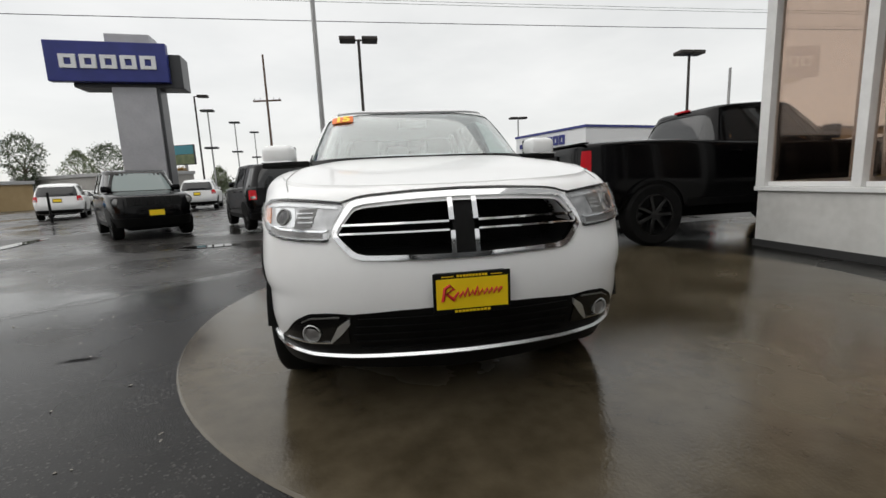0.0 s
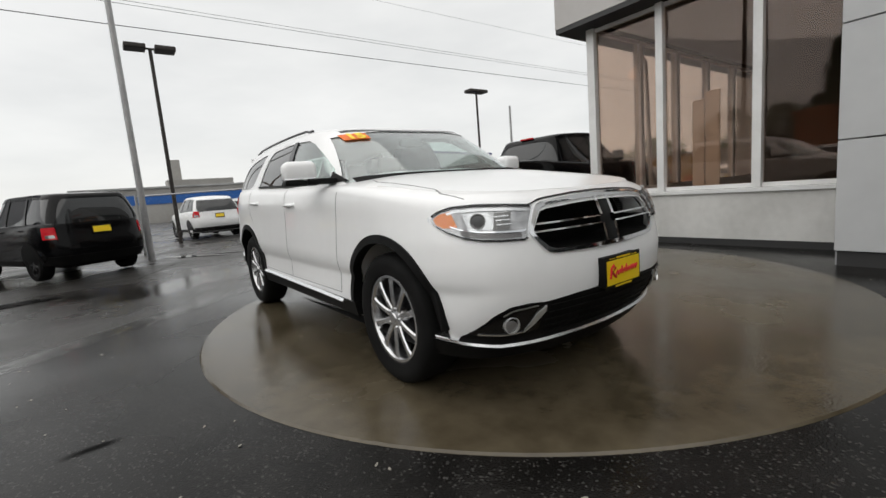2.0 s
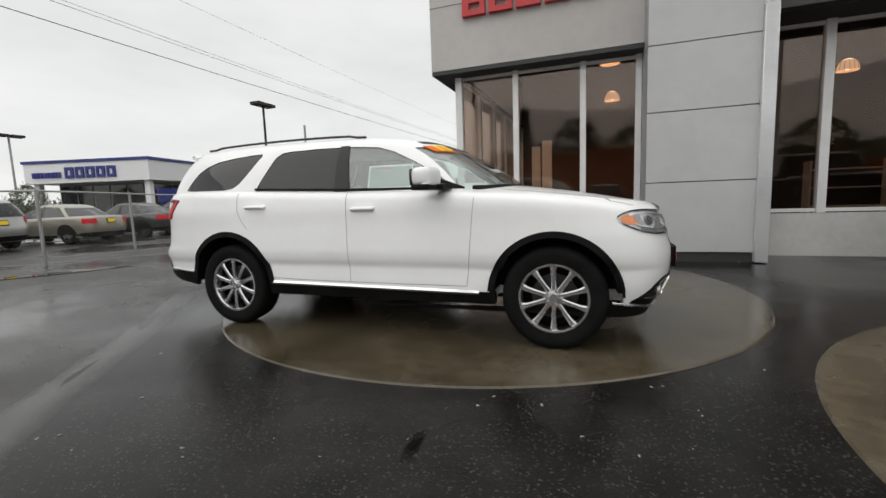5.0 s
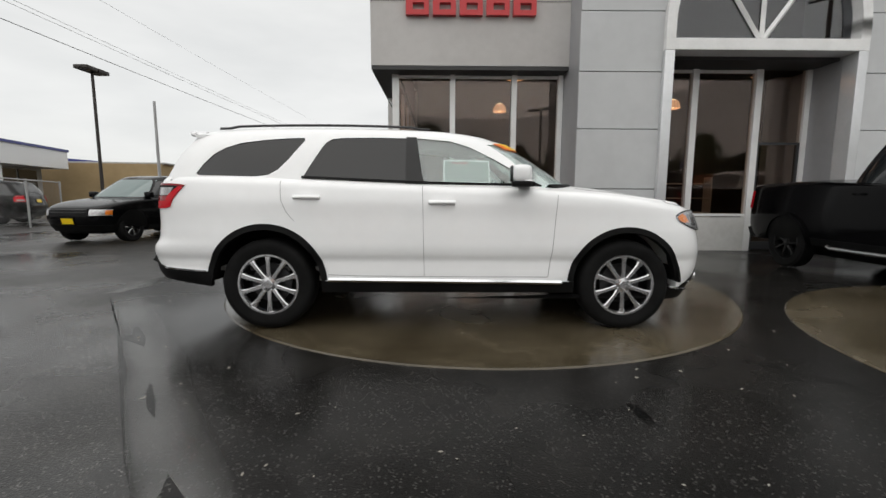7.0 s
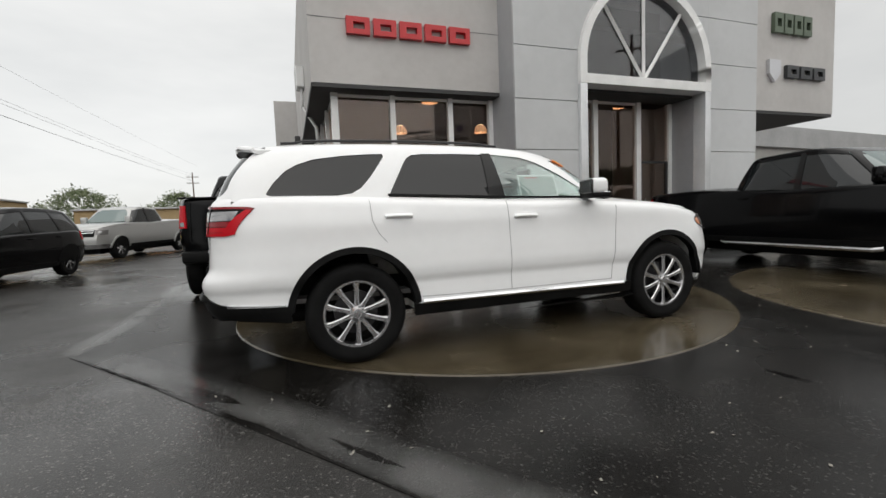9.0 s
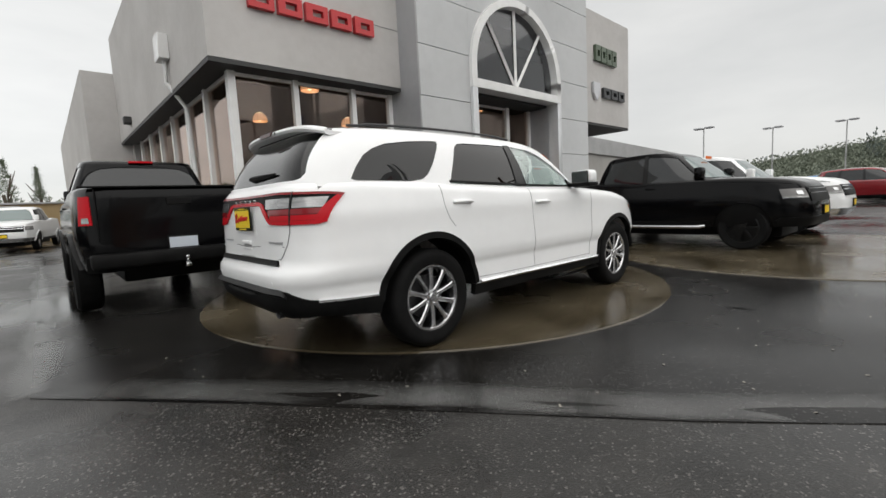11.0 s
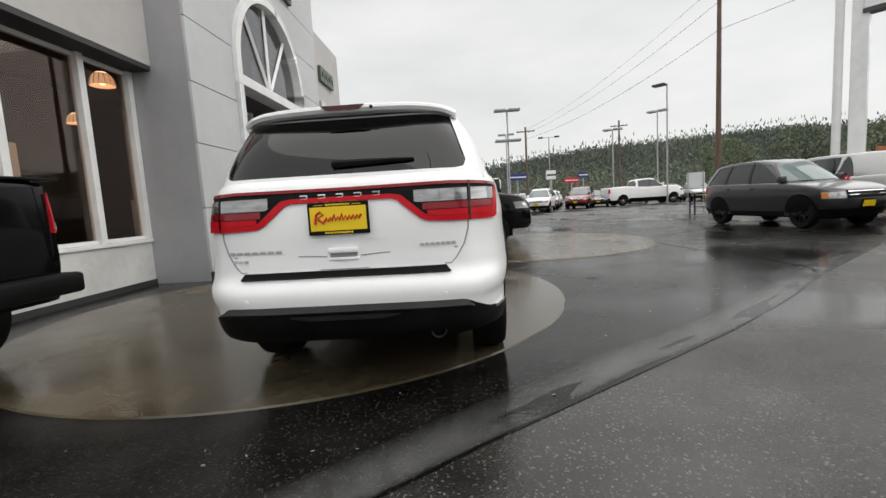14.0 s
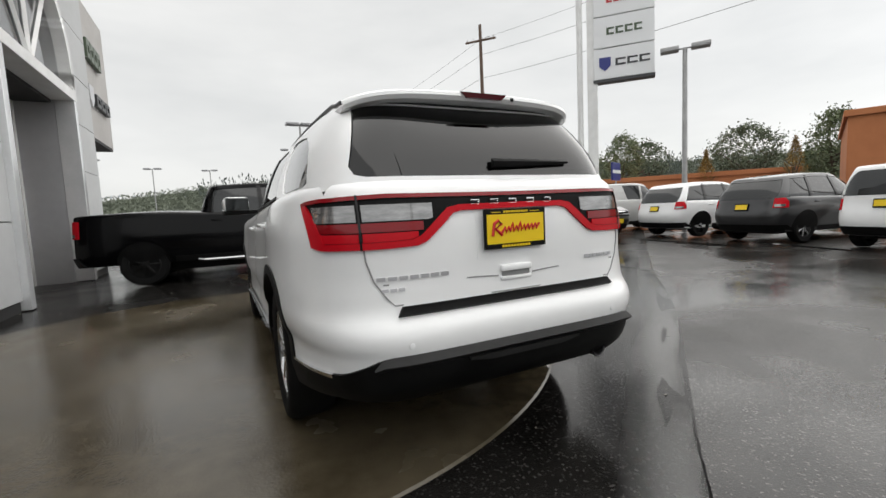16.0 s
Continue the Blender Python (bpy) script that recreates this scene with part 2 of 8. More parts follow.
ORANGE_STICKER = mat("sticker_orange", (0.80, 0.16, 0.008), 0.5)
STICKER_YELLOW = mat("sticker_yellow", (0.95, 0.72, 0.04), 0.5)
RED_INK = mat("red_ink", (0.55, 0.01, 0.015), 0.5)
# sheet tinted grey-teal so its colour carries the pane's reflection
PAPER_GLARE = mat("paper_under_glare", (0.30, 0.36, 0.34), 0.6)
PAPER_EDGE = mat("paper_edge", (0.85, 0.86, 0.86), 0.6)
INTERIOR = varied(mat("cabin_trim", (0.16, 0.155, 0.15), 0.7), (0.13, 0.128, 0.125), (0.19, 0.185, 0.18), 12)
SEAT = varied(mat("seat_fabric", (0.26, 0.25, 0.235), 0.8), (0.22, 0.21, 0.20), (0.30, 0.29, 0.27), 14)
HEADLINER = mat("headliner", (0.42, 0.41, 0.39), 0.9)
STUCCO = varied(mat("grey_stucco", (0.42, 0.41, 0.39), 0.85), (0.47, 0.455, 0.44), (0.54, 0.525, 0.51), 0.7, 6, bump=0.25, bump_scale=90)
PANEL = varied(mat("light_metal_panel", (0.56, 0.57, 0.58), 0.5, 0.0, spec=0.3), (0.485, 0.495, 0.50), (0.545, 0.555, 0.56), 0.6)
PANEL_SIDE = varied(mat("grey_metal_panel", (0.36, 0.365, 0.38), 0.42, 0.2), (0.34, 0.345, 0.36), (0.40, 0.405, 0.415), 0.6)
JOINT = mat("panel_joint", (0.16, 0.16, 0.16), 0.7)
SEAM_LINE = mat("body_gap", (0.26, 0.26, 0.26), 0.7)
FRAME_WHITE = varied(mat("white_frame", (0.78, 0.78, 0.77), 0.25), (0.74, 0.74, 0.73), (0.82, 0.82, 0.81), 3)
JAMB = varied(mat("glossy_jamb", (0.7, 0.71, 0.72), 0.16, 0.35), (0.66, 0.67, 0.68), (0.74, 0.75, 0.76), 2)
WALL_WHITE = varied(mat("white_painted_wall", (0.66, 0.65, 0.62), 0.7), (0.56, 0.555, 0.53), (0.70, 0.695, 0.67), 1.1, 6, bump=0.1, bump_scale=40)
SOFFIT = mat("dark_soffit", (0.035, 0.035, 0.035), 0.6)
CONE_ORANGE = mat("cone_orange", (0.75, 0.12, 0.03), 0.5)
SIGN_RED = mat("sign_red", (0.50, 0.02, 0.025), 0.35)
SIGN_DARK = mat("sign_dark", (0.05, 0.052, 0.055), 0.4, 0.3)
SIGN_BLUE = varied(mat("sign_blue", (0.02, 0.03, 0.20), 0.35), (0.018, 0.028, 0.18), (0.025, 0.035, 0.22), 2)
SIGN_WHITE = mat("sign_white", (0.78, 0.79, 0.80), 0.4)
SIGN_SILVER = mat("sign_silver", (0.6, 0.6, 0.62), 0.3, 0.6)
PYLON = varied(mat("silver_pylon", (0.40, 0.40, 0.42), 0.45, 0.5), (0.37, 0.37, 0.39), (0.44, 0.44, 0.46), 1.5)
POLE_BROWN = mat("bronze_pole", (0.035, 0.03, 0.027), 0.5, 0.3)
POLE_GREY = varied(mat("galvanised_pole", (0.38, 0.38, 0.38), 0.5, 0.4), (0.33, 0.33, 0.33), (0.43, 0.43, 0.43), 2)
WOOD_POLE = varied(mat("weathered_wood", (0.13, 0.085, 0.06), 0.85), (0.09, 0.06, 0.045), (0.17, 0.115, 0.085), 3, stretch=(4, 4, 0.3))
WIRE = mat("wire", (0.03, 0.03, 0.03), 0.6)
TAN_WALL = varied(mat("tan_wall", (0.36, 0.26, 0.13), 0.85), (0.31, 0.22, 0.11), (0.41, 0.30, 0.16), 0.25, 6)
GREY_WALL = varied(mat("far_grey_wall", (0.36, 0.35, 0.33), 0.85), (0.32, 0.31, 0.29), (0.40, 0.39, 0.37), 0.25, 6)
ORANGE_WALL = varied(mat("orange_wall", (0.45, 0.16, 0.06), 0.8), (0.40, 0.14, 0.055), (0.50, 0.19, 0.075), 0.25, 6)
ROOF_GREY = varied(mat("metal_roof", (0.40, 0.40, 0.40), 0.5, 0.3), (0.36, 0.36, 0.36), (0.45, 0.45, 0.45), 0.8)
PEACH = varied(mat("peach_partition", (0.55, 0.36, 0.24), 0.8), (0.52, 0.42, 0.33), (0.62, 0.51, 0.41), 0.8)
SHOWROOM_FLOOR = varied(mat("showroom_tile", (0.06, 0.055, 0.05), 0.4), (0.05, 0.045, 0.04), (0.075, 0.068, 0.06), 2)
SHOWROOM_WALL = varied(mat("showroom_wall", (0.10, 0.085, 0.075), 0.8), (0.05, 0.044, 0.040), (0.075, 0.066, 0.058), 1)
BRASS = mat("brass_shade", (0.80, 0.48, 0.22), 0.25, 0.9)
LAMP_GLOW = mat("lamp_glow", (1, 0.8, 0.5), 0.5, emit=(1.0, 0.80, 0.52), strength=2.4)
SHADE_LIT = mat("lit_glass_shade", (0.75, 0.52, 0.36), 0.3, emit=(1.0, 0.60, 0.33), strength=0.65)
GALV = mat("fence_galvanised", (0.42, 0.42, 0.42), 0.45, 0.6)
BARK = varied(mat("bark", (0.10, 0.075, 0.055), 0.9), (0.07, 0.05, 0.04), (0.13, 0.10, 0.075), 4, stretch=(2, 2, 0.5))
LEAF = varied(mat("leaves", (0.05, 0.08, 0.025), 0.7), (0.10, 0.13, 0.065), (0.19, 0.22, 0.12), 0.8)
LEAF_DARK = varied(mat("dark_leaves", (0.03, 0.05, 0.025), 0.75), (0.085, 0.11, 0.07), (0.145, 0.17, 0.105), 0.5)
LEAF_GOLD = varied(mat("autumn_leaves", (0.25, 0.14, 0.02), 0.75), (0.16, 0.10, 0.02), (0.30, 0.17, 0.03), 0.8)
FOREST_DARK = varied(mat("far_conifers", (0.05, 0.07, 0.055), 0.9), (0.085, 0.105, 0.095), (0.125, 0.145, 0.125), 0.03, 6)
FOREST = varied(mat("far_forest", (0.08, 0.10, 0.07), 0.9), (0.135, 0.155, 0.122), (0.180, 0.200, 0.145), 0.03, 6)
# distance haze is mixed into this colour: paler and bluer than the woods
HAZE_HILL = varied(mat("hazed_far_hill", (0.20, 0.23, 0.24), 1.0), (0.36, 0.39, 0.40), (0.44, 0.47, 0.48), 0.02, 5)
CONTAINER = varied(mat("container_paint", (0.42, 0.42, 0.41), 0.6), (0.36, 0.36, 0.35), (0.46, 0.46, 0.45), 0.8)


# ---- mesh helpers ----
def mesh_of(name, bm, material, smooth=38):
    me = bpy.data.meshes.new(name)
    bmesh.ops.recalc_face_normals(bm, faces=bm.faces)
    flat_edges = []
    if smooth and len(bm.faces) < 400:
        # keep large flat faces flat beside their narrow bevels
        bm.edges.index_update()
        big = max((f.calc_area() for f in bm.faces), default=0)
        for e in bm.edges:
            if len(e.link_faces) == 2:
                lo_a, hi_a = sorted(f.calc_area() for f in e.link_faces)
                if hi_a > 0.2 * big and lo_a < 0.12 * hi_a:
                    flat_edges.append(e.index)
    bm.to_mesh(me)
    bm.free()
    me.materials.append(material)
    if smooth:
        me.shade_smooth()
        me.set_sharp_from_angle(angle=radians(smooth))
        for i in flat_edges:
            me.edges[i].use_edge_sharp = True
    return me


def part(name, bm, material, parent=None, label="", smooth=38):
    """Links a bmesh as one mesh object, under a thing or a part if given."""
    ob = new(name, mesh_of(name, bm, material, smooth))
    if parent:
        ob.parent = parent
    return tagged(ob, label)


def thing(name, label, category, m=None, group="", kind=""):
    ob = new(name)
    ob.empty_display_size = 0.2
    ob.matrix_basis = m or Matrix()
    return tagged(ob, label, category, group, kind)


def box(bm, lo, hi, bevel=0.0, m=None, segments=2):
    """A box from corner lo to corner hi, with bevelled edges."""
    c = [(a + b) / 2 for a, b in zip(lo, hi)]
    s = [abs(b - a) for a, b in zip(lo, hi)]
    vs = bmesh.ops.create_cube(bm, size=1.0, matrix=(m or Matrix()) @ Matrix.LocRotScale(c, None, s))["verts"]
    if bevel:
        es = list({e for v in vs for e in v.link_edges})
        bmesh.ops.bevel(bm, geom=es, offset=bevel, segments=segments, profile=0.5, affect="EDGES")
    return bm


def boxes(*pairs, bevel=0.0, m=None):
    bm = bmesh.new()
    for lo, hi in pairs:
        box(bm, lo, hi, bevel, m)
    return bm


def rod(bm, a, b, r0, r1=None, n=12):
    """A round bar from a to b."""
    a, b = Vector(a), Vector(b)
    d = b - a
    m = Matrix.Translation((a + b) / 2) @ d.to_track_quat("Z", "Y").to_matrix().to_4x4()
    bmesh.ops.create_cone(bm, cap_ends=True, segments=n, radius1=r0, radius2=r0 if r1 is None else r1, depth=d.length, matrix=m)
    return bm


def lathe(bm, prof, m=None, n=40, closed=False):
    """Turns (radius, height) pairs round the z axis of m."""
    m = m or Matrix()
    rings = []
    for r, h in prof:
        rings.append([bm.verts.new(m @ Vector((r * math.cos(2 * math.pi * k / n), r * math.sin(2 * math.pi * k / n), h))) for k in range(n)])
    if closed:
        rings.append(rings[0])
    for p, q in zip(rings, rings[1:]):
        for k in range(n):
            bm.faces.new((p[k], p[(k + 1) % n], q[(k + 1) % n], q[k]))
    return bm


def tube(bm, pts, r, n=8):
    pts = [Vector(p) for p in pts]
    rings = []
    for i, p in enumerate(pts):
        d = (pts[min(i + 1, len(pts) - 1)] - pts[max(i - 1, 0)]).normalized()
        q = d.to_track_quat("Z", "Y").to_matrix()
        rings.append([bm.verts.new(p + q @ Vector((r * math.cos(2 * math.pi * k / n), r * math.sin(2 * math.pi * k / n), 0))) for k in range(n)])
    for a, b in zip(rings, rings[1:]):
        for k in range(n):
            bm.faces.new((a[k], a[(k + 1) % n], b[(k + 1) % n], b[k]))
    bm.faces.new(rings[0][::-1])
    bm.faces.new(rings[-1])
    return bm


def prism(bm, poly, a, b, axis):
    """A polygon in the two other axes, drawn out from a to b along axis."""
    def put(p, h):
        return {"x": (h, p[0], p[1]), "y": (p[0], h, p[1]), "z": (p[0], p[1], h)}[axis]
    lo = [bm.verts.new(put(p, a)) for p in poly]
    hi = [bm.verts.new(put(p, b)) for p in poly]
    n = len(poly)
    bm.faces.new(lo)
    bm.faces.new(hi[::-1])
    for k in range(n):
        bm.faces.new((lo[k], hi[k], hi[(k + 1) % n], lo[(k + 1) % n]))
    return bm


def table(*pairs):
    """A smooth curve through (v, value) pairs."""
    xs = np.array([p[0] for p in pairs], float)
    ys = np.array([p[1] for p in pairs], float)
    ms = np.gradient(ys, xs) if len(xs) > 1 else np.zeros(1)

    def at(v):
        v = min(max(v, xs[0]), xs[-1])
        i = min(max(int(np.searchsorted(xs, v)) - 1, 0), len(xs) - 2)
        h = xs[i + 1] - xs[i]
        t = (v - xs[i]) / h
        return float((2 * t**3 - 3 * t**2 + 1) * ys[i] + (t**3 - 2 * t**2 + t) * h * ms[i] + (-2 * t**3 + 3 * t**2) * ys[i + 1] + (t**3 - t**2) * h * ms[i + 1])
    return at


def line(*pairs):
    xs, ys = [p[0] for p in pairs], [p[1] for p in pairs]
    return lambda v: float(np.interp(v, xs, ys))


class Shell:
    """A car's skin: plan curves stacked upwards, cut off at the top line over x."""

    def __init__(self, cx, front, rear, half, bottom, top, nf=4.5, nr=6.3, r=0.07, crown=None, grow=0.0, bulges=(), bow=0.0):
        self.bow = bow
        self.cx, self.front, self.rear, self.half, self.bottom, self.top = cx, front, rear, half, bottom, top
        self.nf, self.nr = (q if callable(q) else (lambda z, q=q: q) for q in (nf, nr))
        self.r, self.crown, self.grow, self.bulges = r, crown or (lambda x: 0.04), grow, bulges

    def inset(self, x, z):
        d = self.top(x) - z
        if d >= self.r:
            return 0.0
        d = max(d, 0.0)
        return self.r - math.sqrt(max(self.r**2 - (self.r - d)**2, 0))

    def bulge(self, x):
        return sum(h * math.exp(-((x - c) / wide)**2) for c, wide, h in self.bulges)

    def half_at(self, x, z):
        return self.half(z) + self.bulge(x) - self.inset(x, z) + self.grow

    def front_x(self, y, z):
        x = self.front(z)
        for _ in range(2):
            i = self.inset(x, z)
            x = self.cx + (self.front(z) + self.grow - i - self.cx) * max(1 - (abs(y) / self.half_at(x, z))**self.nf(z), 0)**(1 / self.nf(z))
        if self.bow:
            x -= self.bow * y * y * self.lean(x, z)
        return Vector((x, y, z))

    def lean(self, x, z):
        """How much of the nose's bow reaches the length x."""
        return max((x - self.cx) / (self.front(z) - self.cx), 0)**4

    def rear_x(self, y, z):
        x = self.rear(z)
        for _ in range(2):
            i = self.inset(x, z)
            x = self.cx - (self.cx - self.rear(z) + self.grow - i) * max(1 - (abs(y) / self.half_at(x, z))**self.nr(z), 0)**(1 / self.nr(z))
        return Vector((x, y, z))

    def side_y(self, x, z, side=-1):
        a, n = (self.front(z) - self.cx, self.nf(z)) if x > self.cx else (self.cx - self.rear(z), self.nr(z))
        a = a + self.grow - self.inset(x, z)
        k = max(1 - (abs(x - self.cx) / a)**n, 0)**(1 / n)
        if self.bow and x > self.cx:
            x0 = x
            for _ in range(8):
                y = self.half_at(x0, z) * max(1 - (abs(x0 - self.cx) / a)**n, 0)**(1 / n)
                x0 = 0.5 * x0 + 0.5 * min(x + self.bow * y * y * self.lean(x0, z), self.cx + a)
            return Vector((x, side * self.half_at(x0, z) * max(1 - (abs(x0 - self.cx) / a)**n, 0)**(1 / n), z))
        return Vector((x, side * self.half_at(x, z) * k, z))

    def build(self, levels=22, around=112, cap=(0.95, 0.86, 0.72, 0.55, 0.36, 0.18)):
        zmid = 0.5 * (self.bottom(0) + self.top(0))
        dense = np.linspace(0, 2 * math.pi, 4001)[:-1]
        pts = np.array([self.plan(p, zmid) for p in dense])
        seg = np.linalg.norm(np.diff(np.vstack([pts, pts[:1]]), axis=0), axis=1)
        arc = np.concatenate([[0], np.cumsum(seg)])
        phis = [dense[min(int(np.searchsorted(arc, arc[-1] * k / around)), 3999)] for k in range(around)]
        ss = [k / levels for k in range(levels)] + [1 - 0.6 / levels, 1 - 0.25 / levels, 1.0]
        bm = bmesh.new()
        rings, tops = [], []
        for s in ss:
            ring = []
            for p in phis:
                x = self.plan(p, zmid)[0]
                for _ in range(3):
                    zb = self.bottom(x)
                    z = zb + s * (self.top(x) - zb)
                    x, y = self.plan(p, z)
                ring.append(bm.verts.new((x, y, z)))
                if s == 1.0:
                    tops.append((x, y))
            rings.append(ring)
        mx = sum(t[0] for t in tops) / len(tops)
        for k in cap:
            ring = []
            for x, y in tops:
                px, py = mx + k * (x - mx), k * y
                ring.append(bm.verts.new((px, py, self.top(px) + self.crown(px) * (1 - k * k))))
            rings.append(ring)
        n = len(phis)
        for a, b in zip(rings, rings[1:]):
            for k in range(n):
                bm.faces.new((a[k], a[(k + 1) % n], b[(k + 1) % n], b[k]))
        bm.faces.new(rings[0][::-1])
        bm.faces.new(rings[-1])
        return bm

    def plan(self, phi, z):
        c, s = math.cos(phi), math.sin(phi)
        n = self.nf(z) if c > 0 else self.nr(z)
        a = (self.front(z) - self.cx) if c > 0 else (self.cx - self.rear(z))
        x = self.cx + math.copysign(abs(c)**(2 / n), c) * (a + self.grow)
        i = self.inset(x, z)
        x -= math.copysign(i * abs(c)**(2 / n), c)
        w = self.half(z) + self.bulge(x) - i + self.grow
        y = math.copysign(abs(s)**(2 / n), s) * w
        if self.bow and c > 0:
            x -= self.bow * y * y * self.lean(x, z)
        return x, y


def sheet(grid, fn, out, depth, away, closed=False):
    """A skin piece of real thickness over a grid of surface coordinates; away(p) points outwards."""
    bm = bmesh.new()
    front, back = [], []
    for row in grid:
        f, b = [], []
        for a, c in row:
            p = fn(a, c)
            e = 1e-3
            n = (fn(a + e, c) - p).cross(fn(a, c + e) - p)
            w = away(p)
            n = n.normalized() if n.length > 1e-12 else w.normalized()
            if n.dot(w) < 0:
                n = -n
            f.append(bm.verts.new(p + n * out))
            b.append(bm.verts.new(p - n * depth))
        front.append(f)
        back.append(b)
    R, C = len(grid), len(grid[0])
    rr = range(R if closed else R - 1)
    for i in rr:
        j = (i + 1) % R
        for k in range(C - 1):
            bm.faces.new((front[i][k], front[j][k], front[j][k + 1], front[i][k + 1]))
            bm.faces.new((back[i][k], back[i][k + 1], back[j][k + 1], back[j][k]))
        bm.faces.new((front[i][0], back[i][0], back[j][0], front[j][0]))
        bm.faces.new((front[i][-1], front[j][-1], back[j][-1], back[i][-1]))
    if not closed:
        for i in (0, R - 1):
            for k in range(C - 1):
                bm.faces.new((front[i][k], front[i][k + 1], back[i][k + 1], back[i][k]))
    return bm


def band(a0, a1, lo, hi, n=24, m=5):
    """Grid between two curves over a."""
    return [[(a, lo(a) + (hi(a) - lo(a)) * j / m) for j in range(m + 1)] for a in (a0 + (a1 - a0) * i / n for i in range(n + 1))]


def loop_band(outer, inner, m=2):
    return [[(o[0] + (q[0] - o[0]) * j / m, o[1] + (q[1] - o[1]) * j / m) for j in range(m + 1)] for o, q in zip(outer, inner)]


def ahead(p):
    return Vector((1, 0.2 * p.y, 0))


def astern(p):
    return Vector((-1, 0.2 * p.y, 0))


def outboard(p):
    return Vector((0, p.y, 0))


def cut(ob, *cutters):
    """Cuts meshes out of an object, and removes them."""
    for c in cutters:
        mod = ob.modifiers.new("cut", "BOOLEAN")
        mod.operation, mod.solver, mod.object = "DIFFERENCE", "EXACT", c
    graph = bpy.context.evaluated_depsgraph_get()
    me = bpy.data.meshes.new_from_object(ob.evaluated_get(graph))
    ob.modifiers.clear()
    old, name = ob.data, ob.data.name
    mats = list(old.materials)
    ob.data = me
    bpy.data.meshes.remove(old)
    me.name = name
    me.materials.clear()
    for q in mats:
        me.materials.append(q)
    me.polygons.foreach_set("material_index", [0] * len(me.polygons))
    me.shade_smooth()
    me.set_sharp_from_angle(angle=radians(32))
    for c in cutters:
        old = c.data
        bpy.data.objects.remove(c)
        bpy.data.meshes.remove(old)


def cutter(bm):
    bmesh.ops.recalc_face_normals(bm, faces=bm.faces)
    me = bpy.data.meshes.new("cutter")
    bm.to_mesh(me)
    bm.free()
    return new("cutter", me)


def scattered(name, base, places, jitter, seed, extra=None):
    """One mesh of many deformed copies of a small base mesh; places: (matrix, size) pairs."""
    vs, fs = base
    gen = np.random.default_rng(seed)
    allv, allf, o = [], [], 0
    if extra:
        allv.append(np.array(extra[0]))
        o = len(extra[0])
    for m, s in places:
        a = np.array(m)
        v = vs @ a[:3, :3].T + a[:3, 3] + gen.uniform(-1, 1, vs.shape) * s * jitter
        allv.append(v)
        allf.append(fs + o)
        o += len(vs)
    faces = [tuple(f) for f in (extra[1] if extra else [])] + np.concatenate(allf).tolist()
    me = bpy.data.meshes.new(name)
    me.from_pydata(np.concatenate(allv).tolist(), [], faces)
    me.update()
    me.shade_smooth()
    return me


def leaf_spray(count, size, seed, reach=0.5):
    """A handful of small bent leaves round a point."""
    r = random.Random(seed)
    vs, fs = [], []
    for k in range(count):
        q = Euler((r.uniform(0, 6.3), r.uniform(0, 6.3), r.uniform(0, 6.3))).to_matrix()
        c = Vector((r.gauss(0, reach), r.gauss(0, reach), r.gauss(0, reach)))
        o = len(vs)
        vs += [(c + q @ Vector(p) * size)[:] for p in ((-1, 0, 0), (0, -0.55, 0.18), (1, 0, 0), (0, 0.55, 0.18))]
        fs += [(o, o + 1, o + 2), (o, o + 2, o + 3)]
    return np.array(vs), np.array(fs)


GRIT = (np.array([(1, 0, 0), (0.2, 0.9, 0), (-0.9, 0.4, 0), (-0.6, -0.8, 0), (0.5, -0.7, 0), (0, 0, 1)], float), np.array([(0, 1, 5), (1, 2, 5), (2, 3, 5), (3, 4, 5), (4, 0, 5)]))
SPRAY = leaf_spray(9, 0.34, 5)
FAR_SPRAY = leaf_spray(14, 0.30, 8, 0.42)


def words(name, text, size, material, parent, m, depth=0.002, bold=0.0):
    """Raised letters of the built-in font, as a mesh."""
    cu = bpy.data.curves.new(name, "FONT")
    cu.offset = bold
    cu.body, cu.size, cu.extrude, cu.align_x, cu.align_y = text, size, depth, "CENTER", "CENTER"
    tmp = new(name, cu)
    me = bpy.data.meshes.new_from_object(tmp.evaluated_get(bpy.context.evaluated_depsgraph_get()))
    bpy.data.objects.remove(tmp)
    bpy.data.curves.remove(cu)
    me.materials.clear()
    me.materials.append(material)
    ob = new(name, me)
    ob.parent, ob.matrix_basis = parent, m
    return ob


# ---- ground ----
def flat(poly, z0, z1):
    return prism(bmesh.new(), poly, z0, z1, "z")


tagged(part("ground", flat([(-900, -900), (900, -900), (900, 900), (-900, 900)], -0.4, 0.0), ASPHALT_OLD, smooth=0),
       "coarse dark wet asphalt of the car lot", "ground", kind="structure")
NEW_EDGE = [(-3.90, 0.42), (-3.0, -0.70), (-1.45, -2.78), (-0.55, -3.85), (0.56, -5.05), (3.4, -8.5), (9.0, -15.4)]
overlay_poly = NEW_EDGE + [(15.0, -15.4), (15.0, 5.3), (10.0, 5.6), (-1.2, 5.6), (-1.2, 18.0), (-3.88, 18.0)]
tagged(part("pavement", flat(overlay_poly, -0.1, 0.005), ASPHALT_NEW, smooth=0),
       "smooth dark wet asphalt laid in front of the showroom", "pavement", kind="structure")


